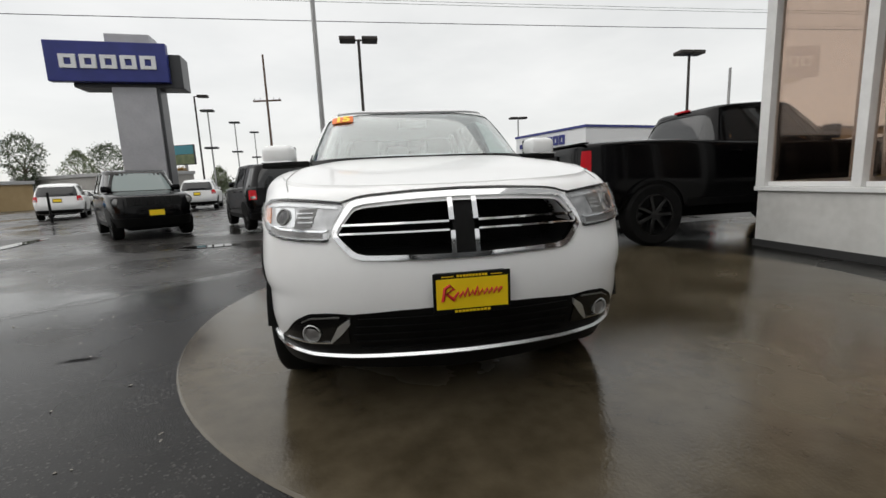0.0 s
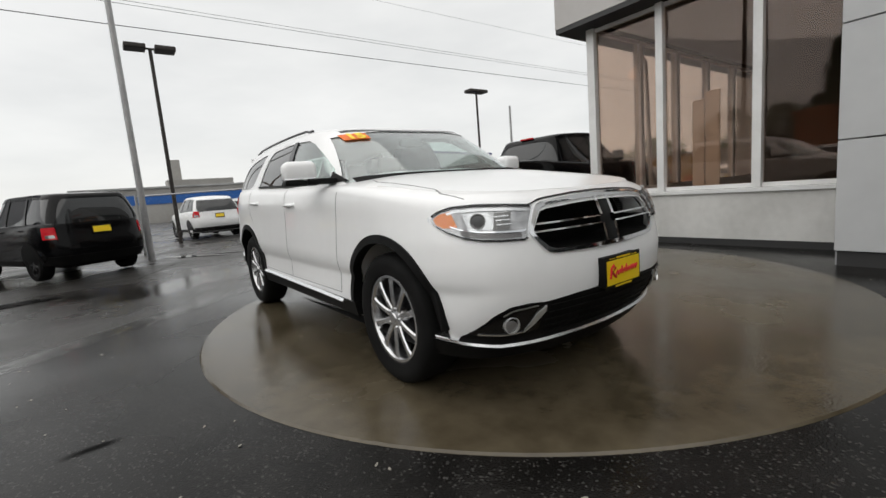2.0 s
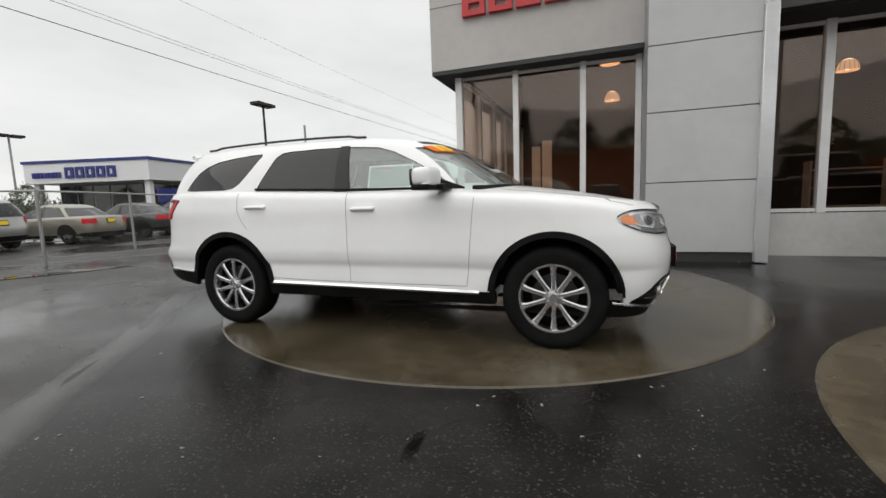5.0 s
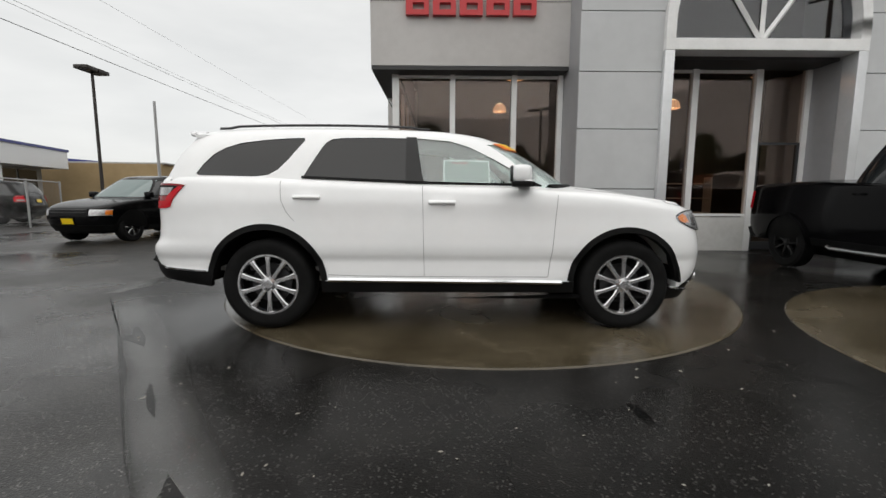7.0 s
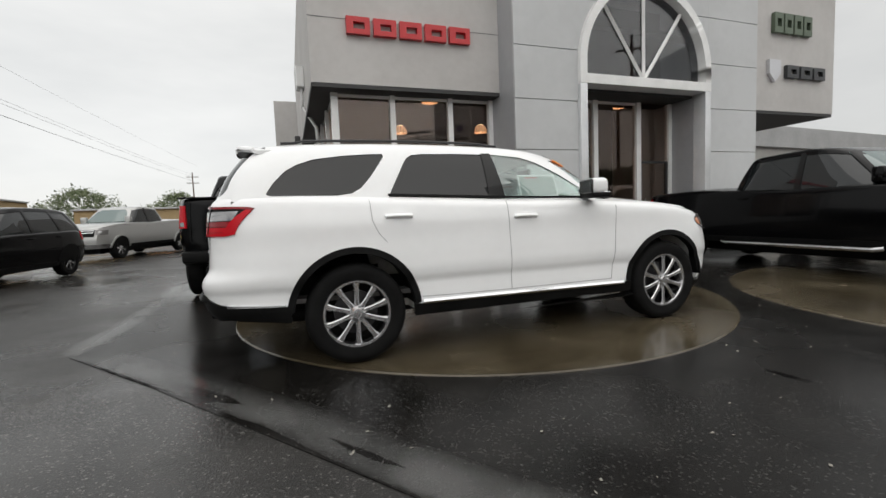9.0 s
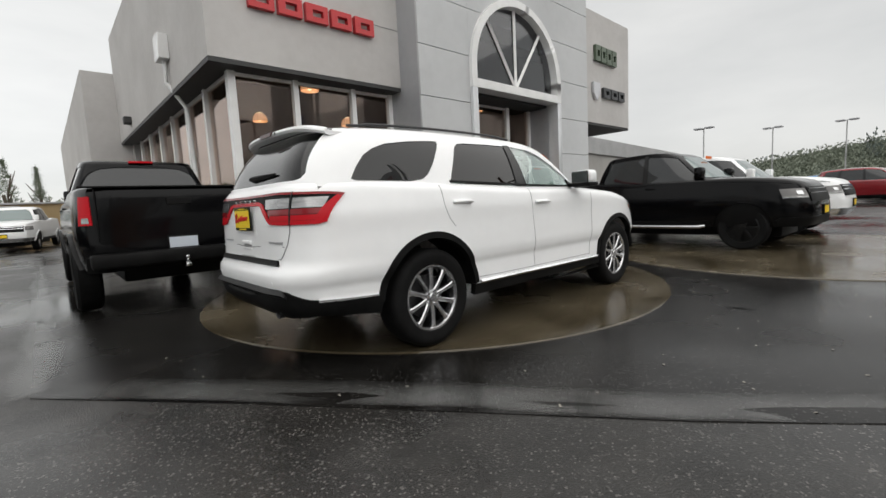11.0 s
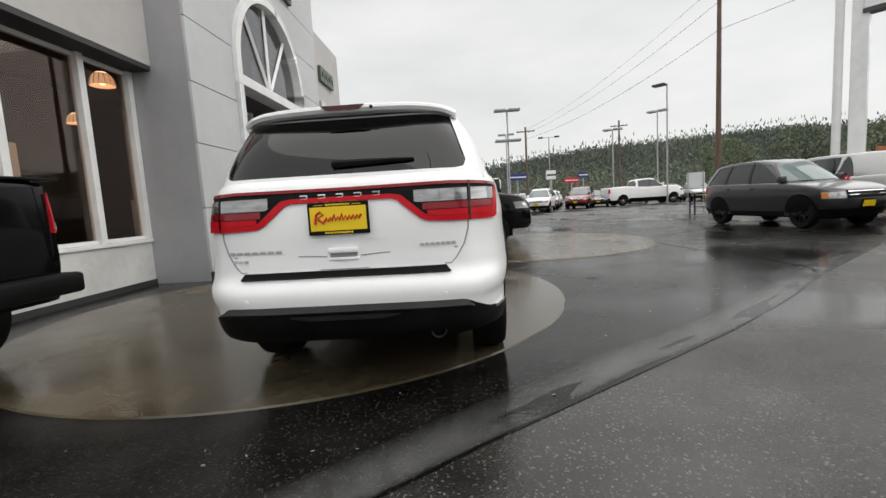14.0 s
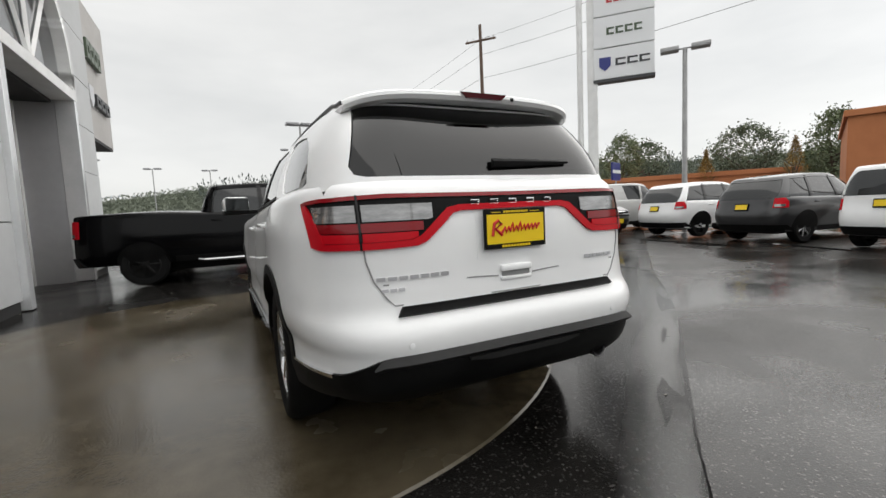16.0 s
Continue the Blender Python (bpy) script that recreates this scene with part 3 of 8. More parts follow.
def ragged_strip(pts, half, z, rng, step=0.12):
    """A thin strip with uneven edges along a line on the ground; its coverage thins out towards both edges."""
    bm = bmesh.new()
    cover = bm.verts.layers.float.new("cover")
    rows = []
    for (x0, y0), (x1, y1) in zip(pts, pts[1:]):
        d = math.hypot(x1 - x0, y1 - y0)
        k = max(int(d / step), 1)
        nx, ny = -(y1 - y0) / d, (x1 - x0) / d
        for i in range(k):
            t = i / k
            x, y = x0 + (x1 - x0) * t, y0 + (y1 - y0) * t
            a = half * (0.95 + 0.7 * noise.noise(Vector((x * 1.3, y * 1.3, 0.3))) + 0.25 * noise.noise(Vector((x * 9, y * 9, 1.3))))
            b = half * (0.95 + 0.7 * noise.noise(Vector((x * 1.3, y * 1.3, 7.3))) + 0.25 * noise.noise(Vector((x * 9, y * 9, 5.3))))
            row = []
            for w, c in ((a, 0.0), (a * 0.45, 0.8), (0.0, 1.0), (-b * 0.45, 0.8), (-b, 0.0)):
                v = bm.verts.new((x + nx * w, y + ny * w, z))
                v[cover] = c
                row.append(v)
            rows.append(row)
    for v in rows[0] + rows[-1]:
        v[cover] = 0.0
    for p, q in zip(rows, rows[1:]):
        for k in range(4):
            bm.faces.new((p[k], q[k], q[k + 1], p[k + 1]))
    return bm


rng = random.Random(4)
tagged(part("asphalt_seam", ragged_strip([(-3.90, 0.42), (-3.86, 2.4), (-3.86, 9.0), (-3.9, 17.5)], 0.16, 0.0060, rng), PAINTED_SHEEN, smooth=0),
       "seam between old and new asphalt with painted pale wet sheen", "seam", kind="structure")


def asphalt_lip(pts, high, broken=True, step=0.06):
    """The raised edge of the newer layer: a shoulder with painted pale sheen, and a dark broken face towards the older
    side.
    """
    top, face = bmesh.new(), bmesh.new()
    ct, cf = top.verts.layers.float.new("cover"), face.verts.layers.float.new("cover")
    line_pts = []
    for (x0, y0), (x1, y1) in zip(pts, pts[1:]):
        d = math.hypot(x1 - x0, y1 - y0)
        k = max(int(d / step), 1)
        line_pts += [(x0 + (x1 - x0) * q / k, y0 + (y1 - y0) * q / k, -(y1 - y0) / d, (x1 - x0) / d) for q in range(k)]
    rt, rf = [], []
    for q, (x, y, nx, ny) in enumerate(line_pts):
        wob = 0.014 * noise.noise(Vector((x * 2.1, y * 2.1, 0.7))) + 0.010 * noise.noise(Vector((x * 11, y * 11, 2.7)))
        end = min(q, len(line_pts) - 1 - q, 12) / 12
        h = 0.006 + (high - 0.006 + 0.006 * noise.noise(Vector((x * 1.7, y * 1.7, 4.1)))) * end
        row = []
        for w, z, c in ((0.0, h, 0.35), (0.05, h * 0.93, 0.9), (0.13, h * 0.62, 1.0), (0.22, 0.0095, 0.7), (0.34, 0.0062, 0.0)):
            v = top.verts.new((x + nx * (w + wob), y + ny * (w + wob), z))
            v[ct] = c * end
            row.append(v)
        rt.append(row)
        row = []
        for w, z in ((-0.013, 0.0015), (-0.007, h * 0.55), (0.0, h)):
            v = face.verts.new((x + nx * (w + wob), y + ny * (w + wob), z))
            v[cf] = end
            row.append(v)
        rf.append(row)
    for bm, rows in ((top, rt), (face, rf)):
        for p, q in zip(rows, rows[1:]):
            for k in range(len(p) - 1):
                bm.faces.new((p[k], q[k], q[k + 1], p[k + 1]))
    seam_ = thing("asphalt_seam", "edge where newer asphalt laps the old, with painted wet sheen", "seam", kind="structure")
    part("shoulder", top, PAINTED_SHEEN, seam_, "shoulder in painted pale sheen")
    if broken:
        part("edge_face", face, CRACK, seam_, "dark broken edge")
    else:
        face.free()


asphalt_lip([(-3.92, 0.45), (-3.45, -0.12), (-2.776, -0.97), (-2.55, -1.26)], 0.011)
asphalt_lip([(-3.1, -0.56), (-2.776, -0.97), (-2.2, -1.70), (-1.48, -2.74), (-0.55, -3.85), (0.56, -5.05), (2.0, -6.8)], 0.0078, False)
for pts, h in (([(6.6, -4.9), (5.0, -4.84), (3.28, -4.96), (1.9, -5.22), (1.14, -5.23), (0.6, -5.04)], 0.035), ([(1.00, -2.25), (1.02, -2.42), (1.08, -2.62)], 0.035), ([(6.2, -5.6), (7.4, -7.4), (9.0, -8.0)], 0.03), ([(5.4, -6.6), (3.9, -7.4), (2.2, -8.1)], 0.03), ([(-7.5, -1.2), (-5.6, -2.0)], 0.02)):
    tagged(part("crack", ragged_strip(pts, h, 0.0075, rng, 0.07), CRACK, smooth=0), "dark wet crack in the asphalt", "crack", kind="structure")
for x, y, rx, ry, a in ((-4.85, -3.5, 0.52, 0.19, 92), (6.9, -7.6, 0.6, 0.14, -20), (9.5, -9.5, 1.2, 0.16, 15), (3.2, -9.8, 1.3, 0.12, -8),
                        (12.5, -8.0, 1.4, 0.2, 30), (-8.0, 0.9, 1.3, 0.2, 60), (-8.6, -0.6, 0.9, 0.15, 40), (0.8, -10.2, 1.2, 0.12, -20), (16.5, -5.5, 1.8, 0.25, 20), (-7.6, -8.6, 1.2, 0.2, 10)):
    pts = []
    for k in range(36):
        q = 2 * math.pi * k / 36
        r = 1 + 0.35 * noise.noise(Vector((x + math.cos(q), y + math.sin(q), 3.0)))
        c, s = rx * r * math.cos(q), ry * r * math.sin(q)
        ca, sa = math.cos(radians(a)), math.sin(radians(a))
        pts.append((x + c * ca - s * sa, y + c * sa + s * ca))
    tagged(part("puddle", flat(pts, 0.009, 0.0125), PUDDLE, smooth=0), "shallow rain puddle on the asphalt", "puddle", kind="structure")


def disc_pad(x, y, r):
    bm = bmesh.new()
    lathe(bm, [(0.001, 0.016), (r * 0.4, 0.016), (r * 0.8, 0.016), (r - 0.012, 0.016), (r, 0.006), (r, -0.08)], Matrix.Translation((x, y, 0)), 128)
    return tagged(part("concrete_pad", bm, CONCRETE), "round wet brownish concrete display pad set in asphalt", "display pad", kind="structure")


disc_pad(0.40, 1.22, 3.02)
disc_pad(5.91, -2.05, 3.02)
for x0, y0, x1, y1 in ((-3.2, -6.5, -5.2, -4.2), (-6.5, -5.0, -8.6, -4.6), (-5.4, -8.9, -8.4, -10.2), (-9.5, -11.5, -13, -12.5)):
    tagged(part("parking_line", ragged_strip([(x0, y0), (x1, y1)], 0.05, 0.013, rng), LINE_PAINT, smooth=0), "faded wet parking line on the asphalt", "parking line", kind="structure")


grit_gen = random.Random(21)
grit = []
while len(grit) < 190:
    gx, gy = grit_gen.uniform(-3.2, 5.4), grit_gen.uniform(-6.4, 4.2)
    if math.hypot(gx - 0.40, gy - 1.22) < 3.1 or math.hypot(gx - 5.91, gy + 2.05) < 3.1 or gy < -1.24 * (gx + 3.4) - 0.2:
        continue
    gs = grit_gen.uniform(0.003, 0.010)
    grit.append((Matrix.LocRotScale((gx, gy, 0.0055 + gs * 0.25), Euler((grit_gen.uniform(-0.3, 0.3), grit_gen.uniform(-0.3, 0.3), grit_gen.uniform(0, 6.3))), (gs * 1.6, gs, gs * 0.5)), gs))
me = scattered("grit", GRIT, grit, 0.2, 31)
me.materials.append(mat("pale_grit", (0.23, 0.215, 0.185), 0.7))
tagged(new("grit", me), "small pale leaf bits and grit on wet asphalt", "grit", kind="stuff")


# ---- showroom building ----
def wall(name, pairs, material, label, bevel=0.0, category="wall"):
    return tagged(part(name, boxes(*pairs, bevel=bevel), material, smooth=0), label, category, kind="structure")


TOP = 7.12
wall("wall_upper_front", [((-1.43, 4.50, 3.74), (2.53, 4.85, TOP)), ((-1.43, 4.85, 3.74), (-1.13, 15.0, TOP))], STUCCO, "light grey stucco upper wall over the showroom windows")
wall("wall_upper_right", [((9.50, 4.02, 3.55), (12.85, 4.32, TOP)), ((12.55, 4.32, 3.55), (12.85, 15.0, TOP))], STUCCO, "light grey stucco upper wall beside the tower")
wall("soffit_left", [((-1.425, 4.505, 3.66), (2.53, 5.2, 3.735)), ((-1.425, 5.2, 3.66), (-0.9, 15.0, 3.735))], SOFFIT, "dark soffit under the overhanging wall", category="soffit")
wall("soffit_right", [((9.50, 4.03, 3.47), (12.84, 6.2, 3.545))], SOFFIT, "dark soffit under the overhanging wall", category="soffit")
for z in (4.95, 6.1):
    wall("trim", [((-1.433, 4.494, z), (2.53, 4.4995, z + 0.012))], JOINT, "thin reveal joint in the stucco", category="joint")
wall("wall_back", [((-1.13, 14.7, 0), (12.55, 15.0, TOP))], STUCCO, "grey rear wall of the showroom")
wall("wall_right", [((12.3, 6.3, 0), (12.5, 14.7, 3.5)), ((10.4, 6.2, 0), (12.5, 6.4, 3.5))], STUCCO, "grey side wall of the showroom")
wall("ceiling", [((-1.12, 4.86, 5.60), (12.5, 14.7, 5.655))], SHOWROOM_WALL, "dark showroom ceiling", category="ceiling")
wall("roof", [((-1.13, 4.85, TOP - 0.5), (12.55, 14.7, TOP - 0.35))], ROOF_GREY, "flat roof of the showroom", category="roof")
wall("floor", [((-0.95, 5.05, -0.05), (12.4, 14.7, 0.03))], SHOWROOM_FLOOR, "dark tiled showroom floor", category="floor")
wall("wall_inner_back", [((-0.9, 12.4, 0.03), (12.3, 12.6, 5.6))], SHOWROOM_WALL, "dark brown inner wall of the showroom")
wall("wall_far_wing", [((-2.3, 15.0, 0), (4.0, 34.0, 6.0))], STUCCO, "light grey stucco wing behind the showroom")
# low white walls under the windows
wall("wall_base_front", [((-1.03, 4.87, 0), (2.53, 5.05, 0.76))], WALL_WHITE, "white painted low wall under the windows", bevel=0.004)
wall("wall_base_side", [((-1.03, 5.05, 0), (-0.86, 14.7, 0.76))], WALL_WHITE, "white painted low wall under the side windows", bevel=0.004)
wall("sill_front", [((-1.06, 4.83, 0.762), (2.53, 5.04, 0.82))], FRAME_WHITE, "white window sill", bevel=0.006, category="sill")
wall("sill_side", [((-1.06, 5.041, 0.762), (-0.86, 14.7, 0.82))], FRAME_WHITE, "white window sill", bevel=0.006, category="sill")
wall("baseboard", [((-1.05, 4.855, 0), (2.53, 4.868, 0.10)), ((-1.05, 4.87, 0), (-1.032, 14.7, 0.10))], SOFFIT, "dark footing strip along the low wall", category="baseboard")


def window_bay(i, a, b, z0, z1, axis, at, glassy=GLASS_BUILDING, frame_w=0.06, label="tall fixed showroom window in white frame"):
    """A fixed window between two uprights: frame bars and one pane. Axis 'x': the bay runs along x at depth y."""
    def place(lo, hi, d0, d1):
        return ((lo[0], at + d0, lo[1]), (hi[0], at + d1, hi[1])) if axis == "x" else ((at + d0, lo[0], lo[1]), (at + d1, hi[0], hi[1]))
    win = thing("window_%d" % i, label, "window", kind="structure")
    part("window_frame", boxes(place((a, z0), (b, z0 + frame_w), -0.02, 0.06), place((a, z1 - frame_w), (b, z1), -0.02, 0.06), bevel=0.003), FRAME_WHITE, win)
    pane = part("pane", boxes(place((a, z0 + frame_w), (b, z1 - frame_w), 0.015, 0.027)), glassy, win, smooth=0)
    pane.visible_shadow = False
    return win


def mullion(lo, hi, material=FRAME_WHITE):
    return tagged(part("mullion", boxes((lo, hi), bevel=0.006), material), "white window mullion", "mullion", kind="structure")


wi = 1
front_posts = [(-1.05, -0.91), (0.155, 0.265), (1.445, 1.555), (2.42, 2.525)]
for a, b in front_posts:
    mullion((a, 4.84, 0.822), (b, 4.98, 3.66))
for (a0, a1), (b0, b1) in zip(front_posts, front_posts[1:]):
    window_bay(wi, a1, b0, 0.822, 3.655, "x", 4.92)
    wi += 1
side_posts = [(4.985, 5.03), (6.36, 6.48), (7.86, 7.98), (9.36, 9.48), (10.86, 10.98), (12.36, 12.48), (13.9, 14.02)]
for a, b in side_posts[1:]:
    mullion((-1.05, a, 0.822), (-0.91, b, 3.66))
for (a0, a1), (b0, b1) in zip(side_posts, side_posts[1:]):
    window_bay(wi, a1, b0, 0.822, 3.655, "y", -0.98)
    wi += 1

# tower with the arched entrance
AX, AZ, RO, RI = 5.95, 4.32, 1.88, 1.70
RB = 4.72
TF, TL, TR, TT = 3.82, 2.53, 9.50, 9.4
tower = thing("tower", "light grey metal-panelled entrance tower with a tall arch", "tower", kind="structure")
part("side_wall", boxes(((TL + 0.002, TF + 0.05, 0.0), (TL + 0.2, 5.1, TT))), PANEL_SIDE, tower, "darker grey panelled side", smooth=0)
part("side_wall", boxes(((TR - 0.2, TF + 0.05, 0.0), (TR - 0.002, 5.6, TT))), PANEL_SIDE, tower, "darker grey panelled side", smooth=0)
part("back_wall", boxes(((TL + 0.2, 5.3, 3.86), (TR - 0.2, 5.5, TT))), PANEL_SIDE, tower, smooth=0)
part("core_wall", boxes(((TL + 0.2, TF + 0.06, 0.0), (AX - RO - 0.02, TF + 0.2, TT)), ((AX + RO + 0.02, TF + 0.06, 0.0), (TR - 0.2, TF + 0.2, TT))), JOINT, tower, smooth=0)
rows = [0.16, 1.30, 2.42, 3.46, 4.53, 5.60, 6.67, 7.74, 8.81, TT]
bm = bmesh.new()
for z0, z1 in zip(rows, rows[1:]):
    for x0, x1 in ((TL, AX - RO), (AX + RO, TR)):
        pp = part("panel", boxes(((x0, TF, z0 + 0.008), (x1, TF + 0.055, z1 - 0.008)), bevel=0.004), PANEL, tower)
# panels over the arch, cut to its curve
arc = [(AX + RO * math.cos(math.pi * (1 - k / 32)), AZ + RO * math.sin(math.pi * (1 - k / 32))) for k in range(33)]
for z0, z1 in zip(rows, rows[1:]):
    if z1 <= AZ + 0.1:
        continue
    lo_edge = [(x, min(max(z, z0 + 0.008), z1 - 0.008)) for x, z in arc]
    if all(z >= z1 - 0.009 for x, z in lo_edge):
        continue
    bm = bmesh.new()
    for (xa, za), (xb, zb) in zip(lo_edge, lo_edge[1:]):
        if za >= z1 - 0.009 and zb >= z1 - 0.009:
            continue
        prism(bm, [(xa, za), (xb, zb), (xb, z1 - 0.008), (xa, z1 - 0.008)], TF, TF + 0.055, "y")
    bmesh.ops.remove_doubles(bm, verts=bm.verts, dist=0.0005)
    part("panel", bm, PANEL, tower, smooth=0)
part("plinth", boxes(((TL + 0.02, TF + 0.03, 0.0), (AX - RO, TF + 0.2, 0.155)), ((AX + RO, TF + 0.03, 0.0), (TR - 0.02, TF + 0.2, 0.155))), SOFFIT, tower, "dark recessed footing", smooth=0)
# white arch frame
bm = bmesh.new()
oa = [(AX + RO * math.cos(math.pi * k / 48), AZ + RO * math.sin(math.pi * k / 48)) for k in range(49)]
ia = [(AX + RI * math.cos(math.pi * k / 48), AZ + RI * math.sin(math.pi * k / 48)) for k in range(49)]
for k in range(48):
    prism(bm, [oa[k], oa[k + 1], ia[k + 1], ia[k]], TF - 0.09, TF + 0.3, "y")
box(bm, (AX - RO, TF - 0.09, 4.04), (AX - RI, TF + 0.3, AZ))
box(bm, (AX + RI, TF - 0.09, 4.04), (AX + RO, TF + 0.3, AZ))
bmesh.ops.remove_doubles(bm, verts=bm.verts, dist=0.0005)
part("arch_frame", bm, FRAME_WHITE, tower, "glossy white arch frame")
part("transom", boxes(((AX - RO, TF - 0.095, 3.83), (AX + RO, TF + 0.3, 4.04)), bevel=0.01), FRAME_WHITE, tower, "glossy white transom beam")
part("jamb", boxes(((AX - RO, TF - 0.09, 0.02), (AX - RI, TF + 0.25, 3.83)), bevel=0.01), JAMB, tower, "polished metal jamb")
part("jamb", boxes(((AX + RI, TF - 0.09, 0.02), (AX + RO, TF + 0.25, 3.83)), bevel=0.01), JAMB, tower, "polished metal jamb")
bm = bmesh.new()
fan = [(AX + RI * math.cos(math.pi * k / 48), AZ + RI * math.sin(math.pi * k / 48)) for k in range(49)] + [(AX - RI, 4.04), (AX + RI, 4.04)]
prism(bm, fan, TF + 0.12, TF + 0.135, "y")
part("fan_pane", bm, GLASS_FAN, tower, smooth=0).visible_shadow = False
bm = bmesh.new()
for ang, ln in ((90, AZ + RI - 4.04), (55, 1.92), (125, 1.92)):
    c, s = math.cos(radians(ang)), math.sin(radians(ang))
    rod(bm, (AX, TF + 0.10, 4.04), (AX + ln * c, TF + 0.10, 4.04 + ln * s), 0.05, n=4)
part("fan_bar", bm, FRAME_WHITE, tower, "white fan mullions", smooth=0)
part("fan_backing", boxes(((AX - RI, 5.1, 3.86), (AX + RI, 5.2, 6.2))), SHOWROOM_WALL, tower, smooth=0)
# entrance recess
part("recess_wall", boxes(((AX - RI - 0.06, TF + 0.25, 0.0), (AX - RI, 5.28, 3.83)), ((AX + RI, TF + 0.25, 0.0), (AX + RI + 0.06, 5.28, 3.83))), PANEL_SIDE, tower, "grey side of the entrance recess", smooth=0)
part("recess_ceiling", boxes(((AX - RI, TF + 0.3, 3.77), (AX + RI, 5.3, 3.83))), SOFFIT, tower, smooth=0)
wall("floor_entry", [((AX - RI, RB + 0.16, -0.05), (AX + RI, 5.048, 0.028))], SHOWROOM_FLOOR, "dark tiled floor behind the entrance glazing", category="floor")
wall("wall_base_entry", [((AX - RI, RB, 0.0), (6.49, RB + 0.16, 0.72))], WALL_WHITE, "white painted low wall inside the entrance")
entry_posts = [(AX - RI, AX - RI + 0.05), (5.17, 5.30), (6.49, 6.63), (AX + RI - 0.11, AX + RI)]
for a, b in entry_posts:
    mullion((a, RB - 0.01, 0.0 if a > 6 else 0.72), (b, RB + 0.13, 3.77))
window_bay(wi, entry_posts[0][1], entry_posts[1][0], 0.74, 3.76, "x", RB + 0.05)
window_bay(wi + 1, entry_posts[1][1], entry_posts[2][0], 0.74, 3.76, "x", RB + 0.05)
wi += 2
door = thing("door_1", "glass entrance door in dark frame, closed", "door", kind="structure")
d0, d1 = entry_posts[2][1], entry_posts[3][0]
part("door_frame", boxes(((d0, RB + 0.020, 0.03), (d0 + 0.05, RB + 0.100, 2.3)), ((d1 - 0.05, RB + 0.020, 0.03), (d1, RB + 0.100, 2.3)), ((d0 + 0.05, RB + 0.020, 0.03), (d1 - 0.05, RB + 0.100, 0.2)), ((d0 + 0.05, RB + 0.020, 2.25), (d1 - 0.05, RB + 0.100, 2.3)), bevel=0.004), SIGN_DARK, door)
part("pane", boxes(((d0 + 0.05, RB + 0.050, 0.2), (d1 - 0.05, RB + 0.062, 2.25)), ((d0, RB + 0.050, 2.3), (d1, RB + 0.062, 3.76))), GLASS_BUILDING, door, smooth=0).visible_shadow = False
bm = bmesh.new()
rod(bm, (d0 + 0.13, RB - 0.020, 0.85), (d0 + 0.13, RB - 0.020, 1.35), 0.014)
rod(bm, (d0 + 0.13, RB - 0.020, 0.9), (d0 + 0.13, RB + 0.035, 0.9), 0.01)
rod(bm, (d0 + 0.13, RB - 0.020, 1.3), (d0 + 0.13, RB + 0.035, 1.3), 0.01)
part("door_handle", bm, ALLOY, door, "metal pull handle")
# right hand glazing under the overhang
wall("wall_base_right", [((9.50, 5.2, 0), (10.55, 5.36, 0.76))], WALL_WHITE, "white painted low wall under the windows")
mullion((10.43, 5.15, 0.0), (10.57, 5.3, 3.47))
mullion((9.52, 5.17, 0.76), (9.60, 5.3, 3.47))
window_bay(wi, 9.60, 10.43, 0.77, 3.46, "x", 5.22)


def sign_letters(name, label, x0, x1, z0, z1, y, count, material, parent_kind="sign"):
    """Raised lettering kept as plain upright blocks with rounded edges."""
    root = thing(name, label, "sign")
    w = (x1 - x0) / count
    for k in range(count):
        a = x0 + k * w + w * 0.07
        b = x0 + (k + 1) * w - w * 0.07
        bm = boxes(((a, y - 0.10, z0), (a + (b - a) * 0.3, y, z1)), ((a + (b - a) * 0.3, y - 0.10, z0), (b, y, z0 + (z1 - z0) * 0.3)),
                   ((a + (b - a) * 0.3, y - 0.10, z1 - (z1 - z0) * 0.3), (b, y, z1)), ((b - (b - a) * 0.22, y - 0.10, z0 + (z1 - z0) * 0.3), (b, y, z1 - (z1 - z0) * 0.3)))
        bmesh.ops.remove_doubles(bm, verts=bm.verts, dist=0.0005)
        part("letter_block", bm, material, root, smooth=0)
    return root


sign_letters("wall_sign", "raised red block lettering on the stucco wall", -0.76, 1.86, 4.66, 4.98, 4.49, 5, SIGN_RED)
sign_letters("wall_sign", "raised dull green-grey lettering on the stucco wall", 10.25, 11.75, 5.55, 6.05, 4.01, 4, mat("sign_green", (0.10, 0.13, 0.09), 0.4, 0.3))
root = sign_letters("wall_sign", "raised dark grey lettering beside a shield emblem", 10.75, 12.35, 4.42, 4.74, 4.01, 3, SIGN_DARK)
bm = bmesh.new()
prism(bm, [(10.12, 4.85), (10.55, 4.85), (10.55, 4.5), (10.335, 4.28), (10.12, 4.5)], 3.92, 4.01, "y")
part("emblem", bm, SIGN_SILVER, root, "silver shield emblem", smooth=0)
sign_letters("wall_sign", "small dark raised lettering high on the tower", 4.6, 7.5, 6.75, 7.0, 3.82, 9, SIGN_DARK)


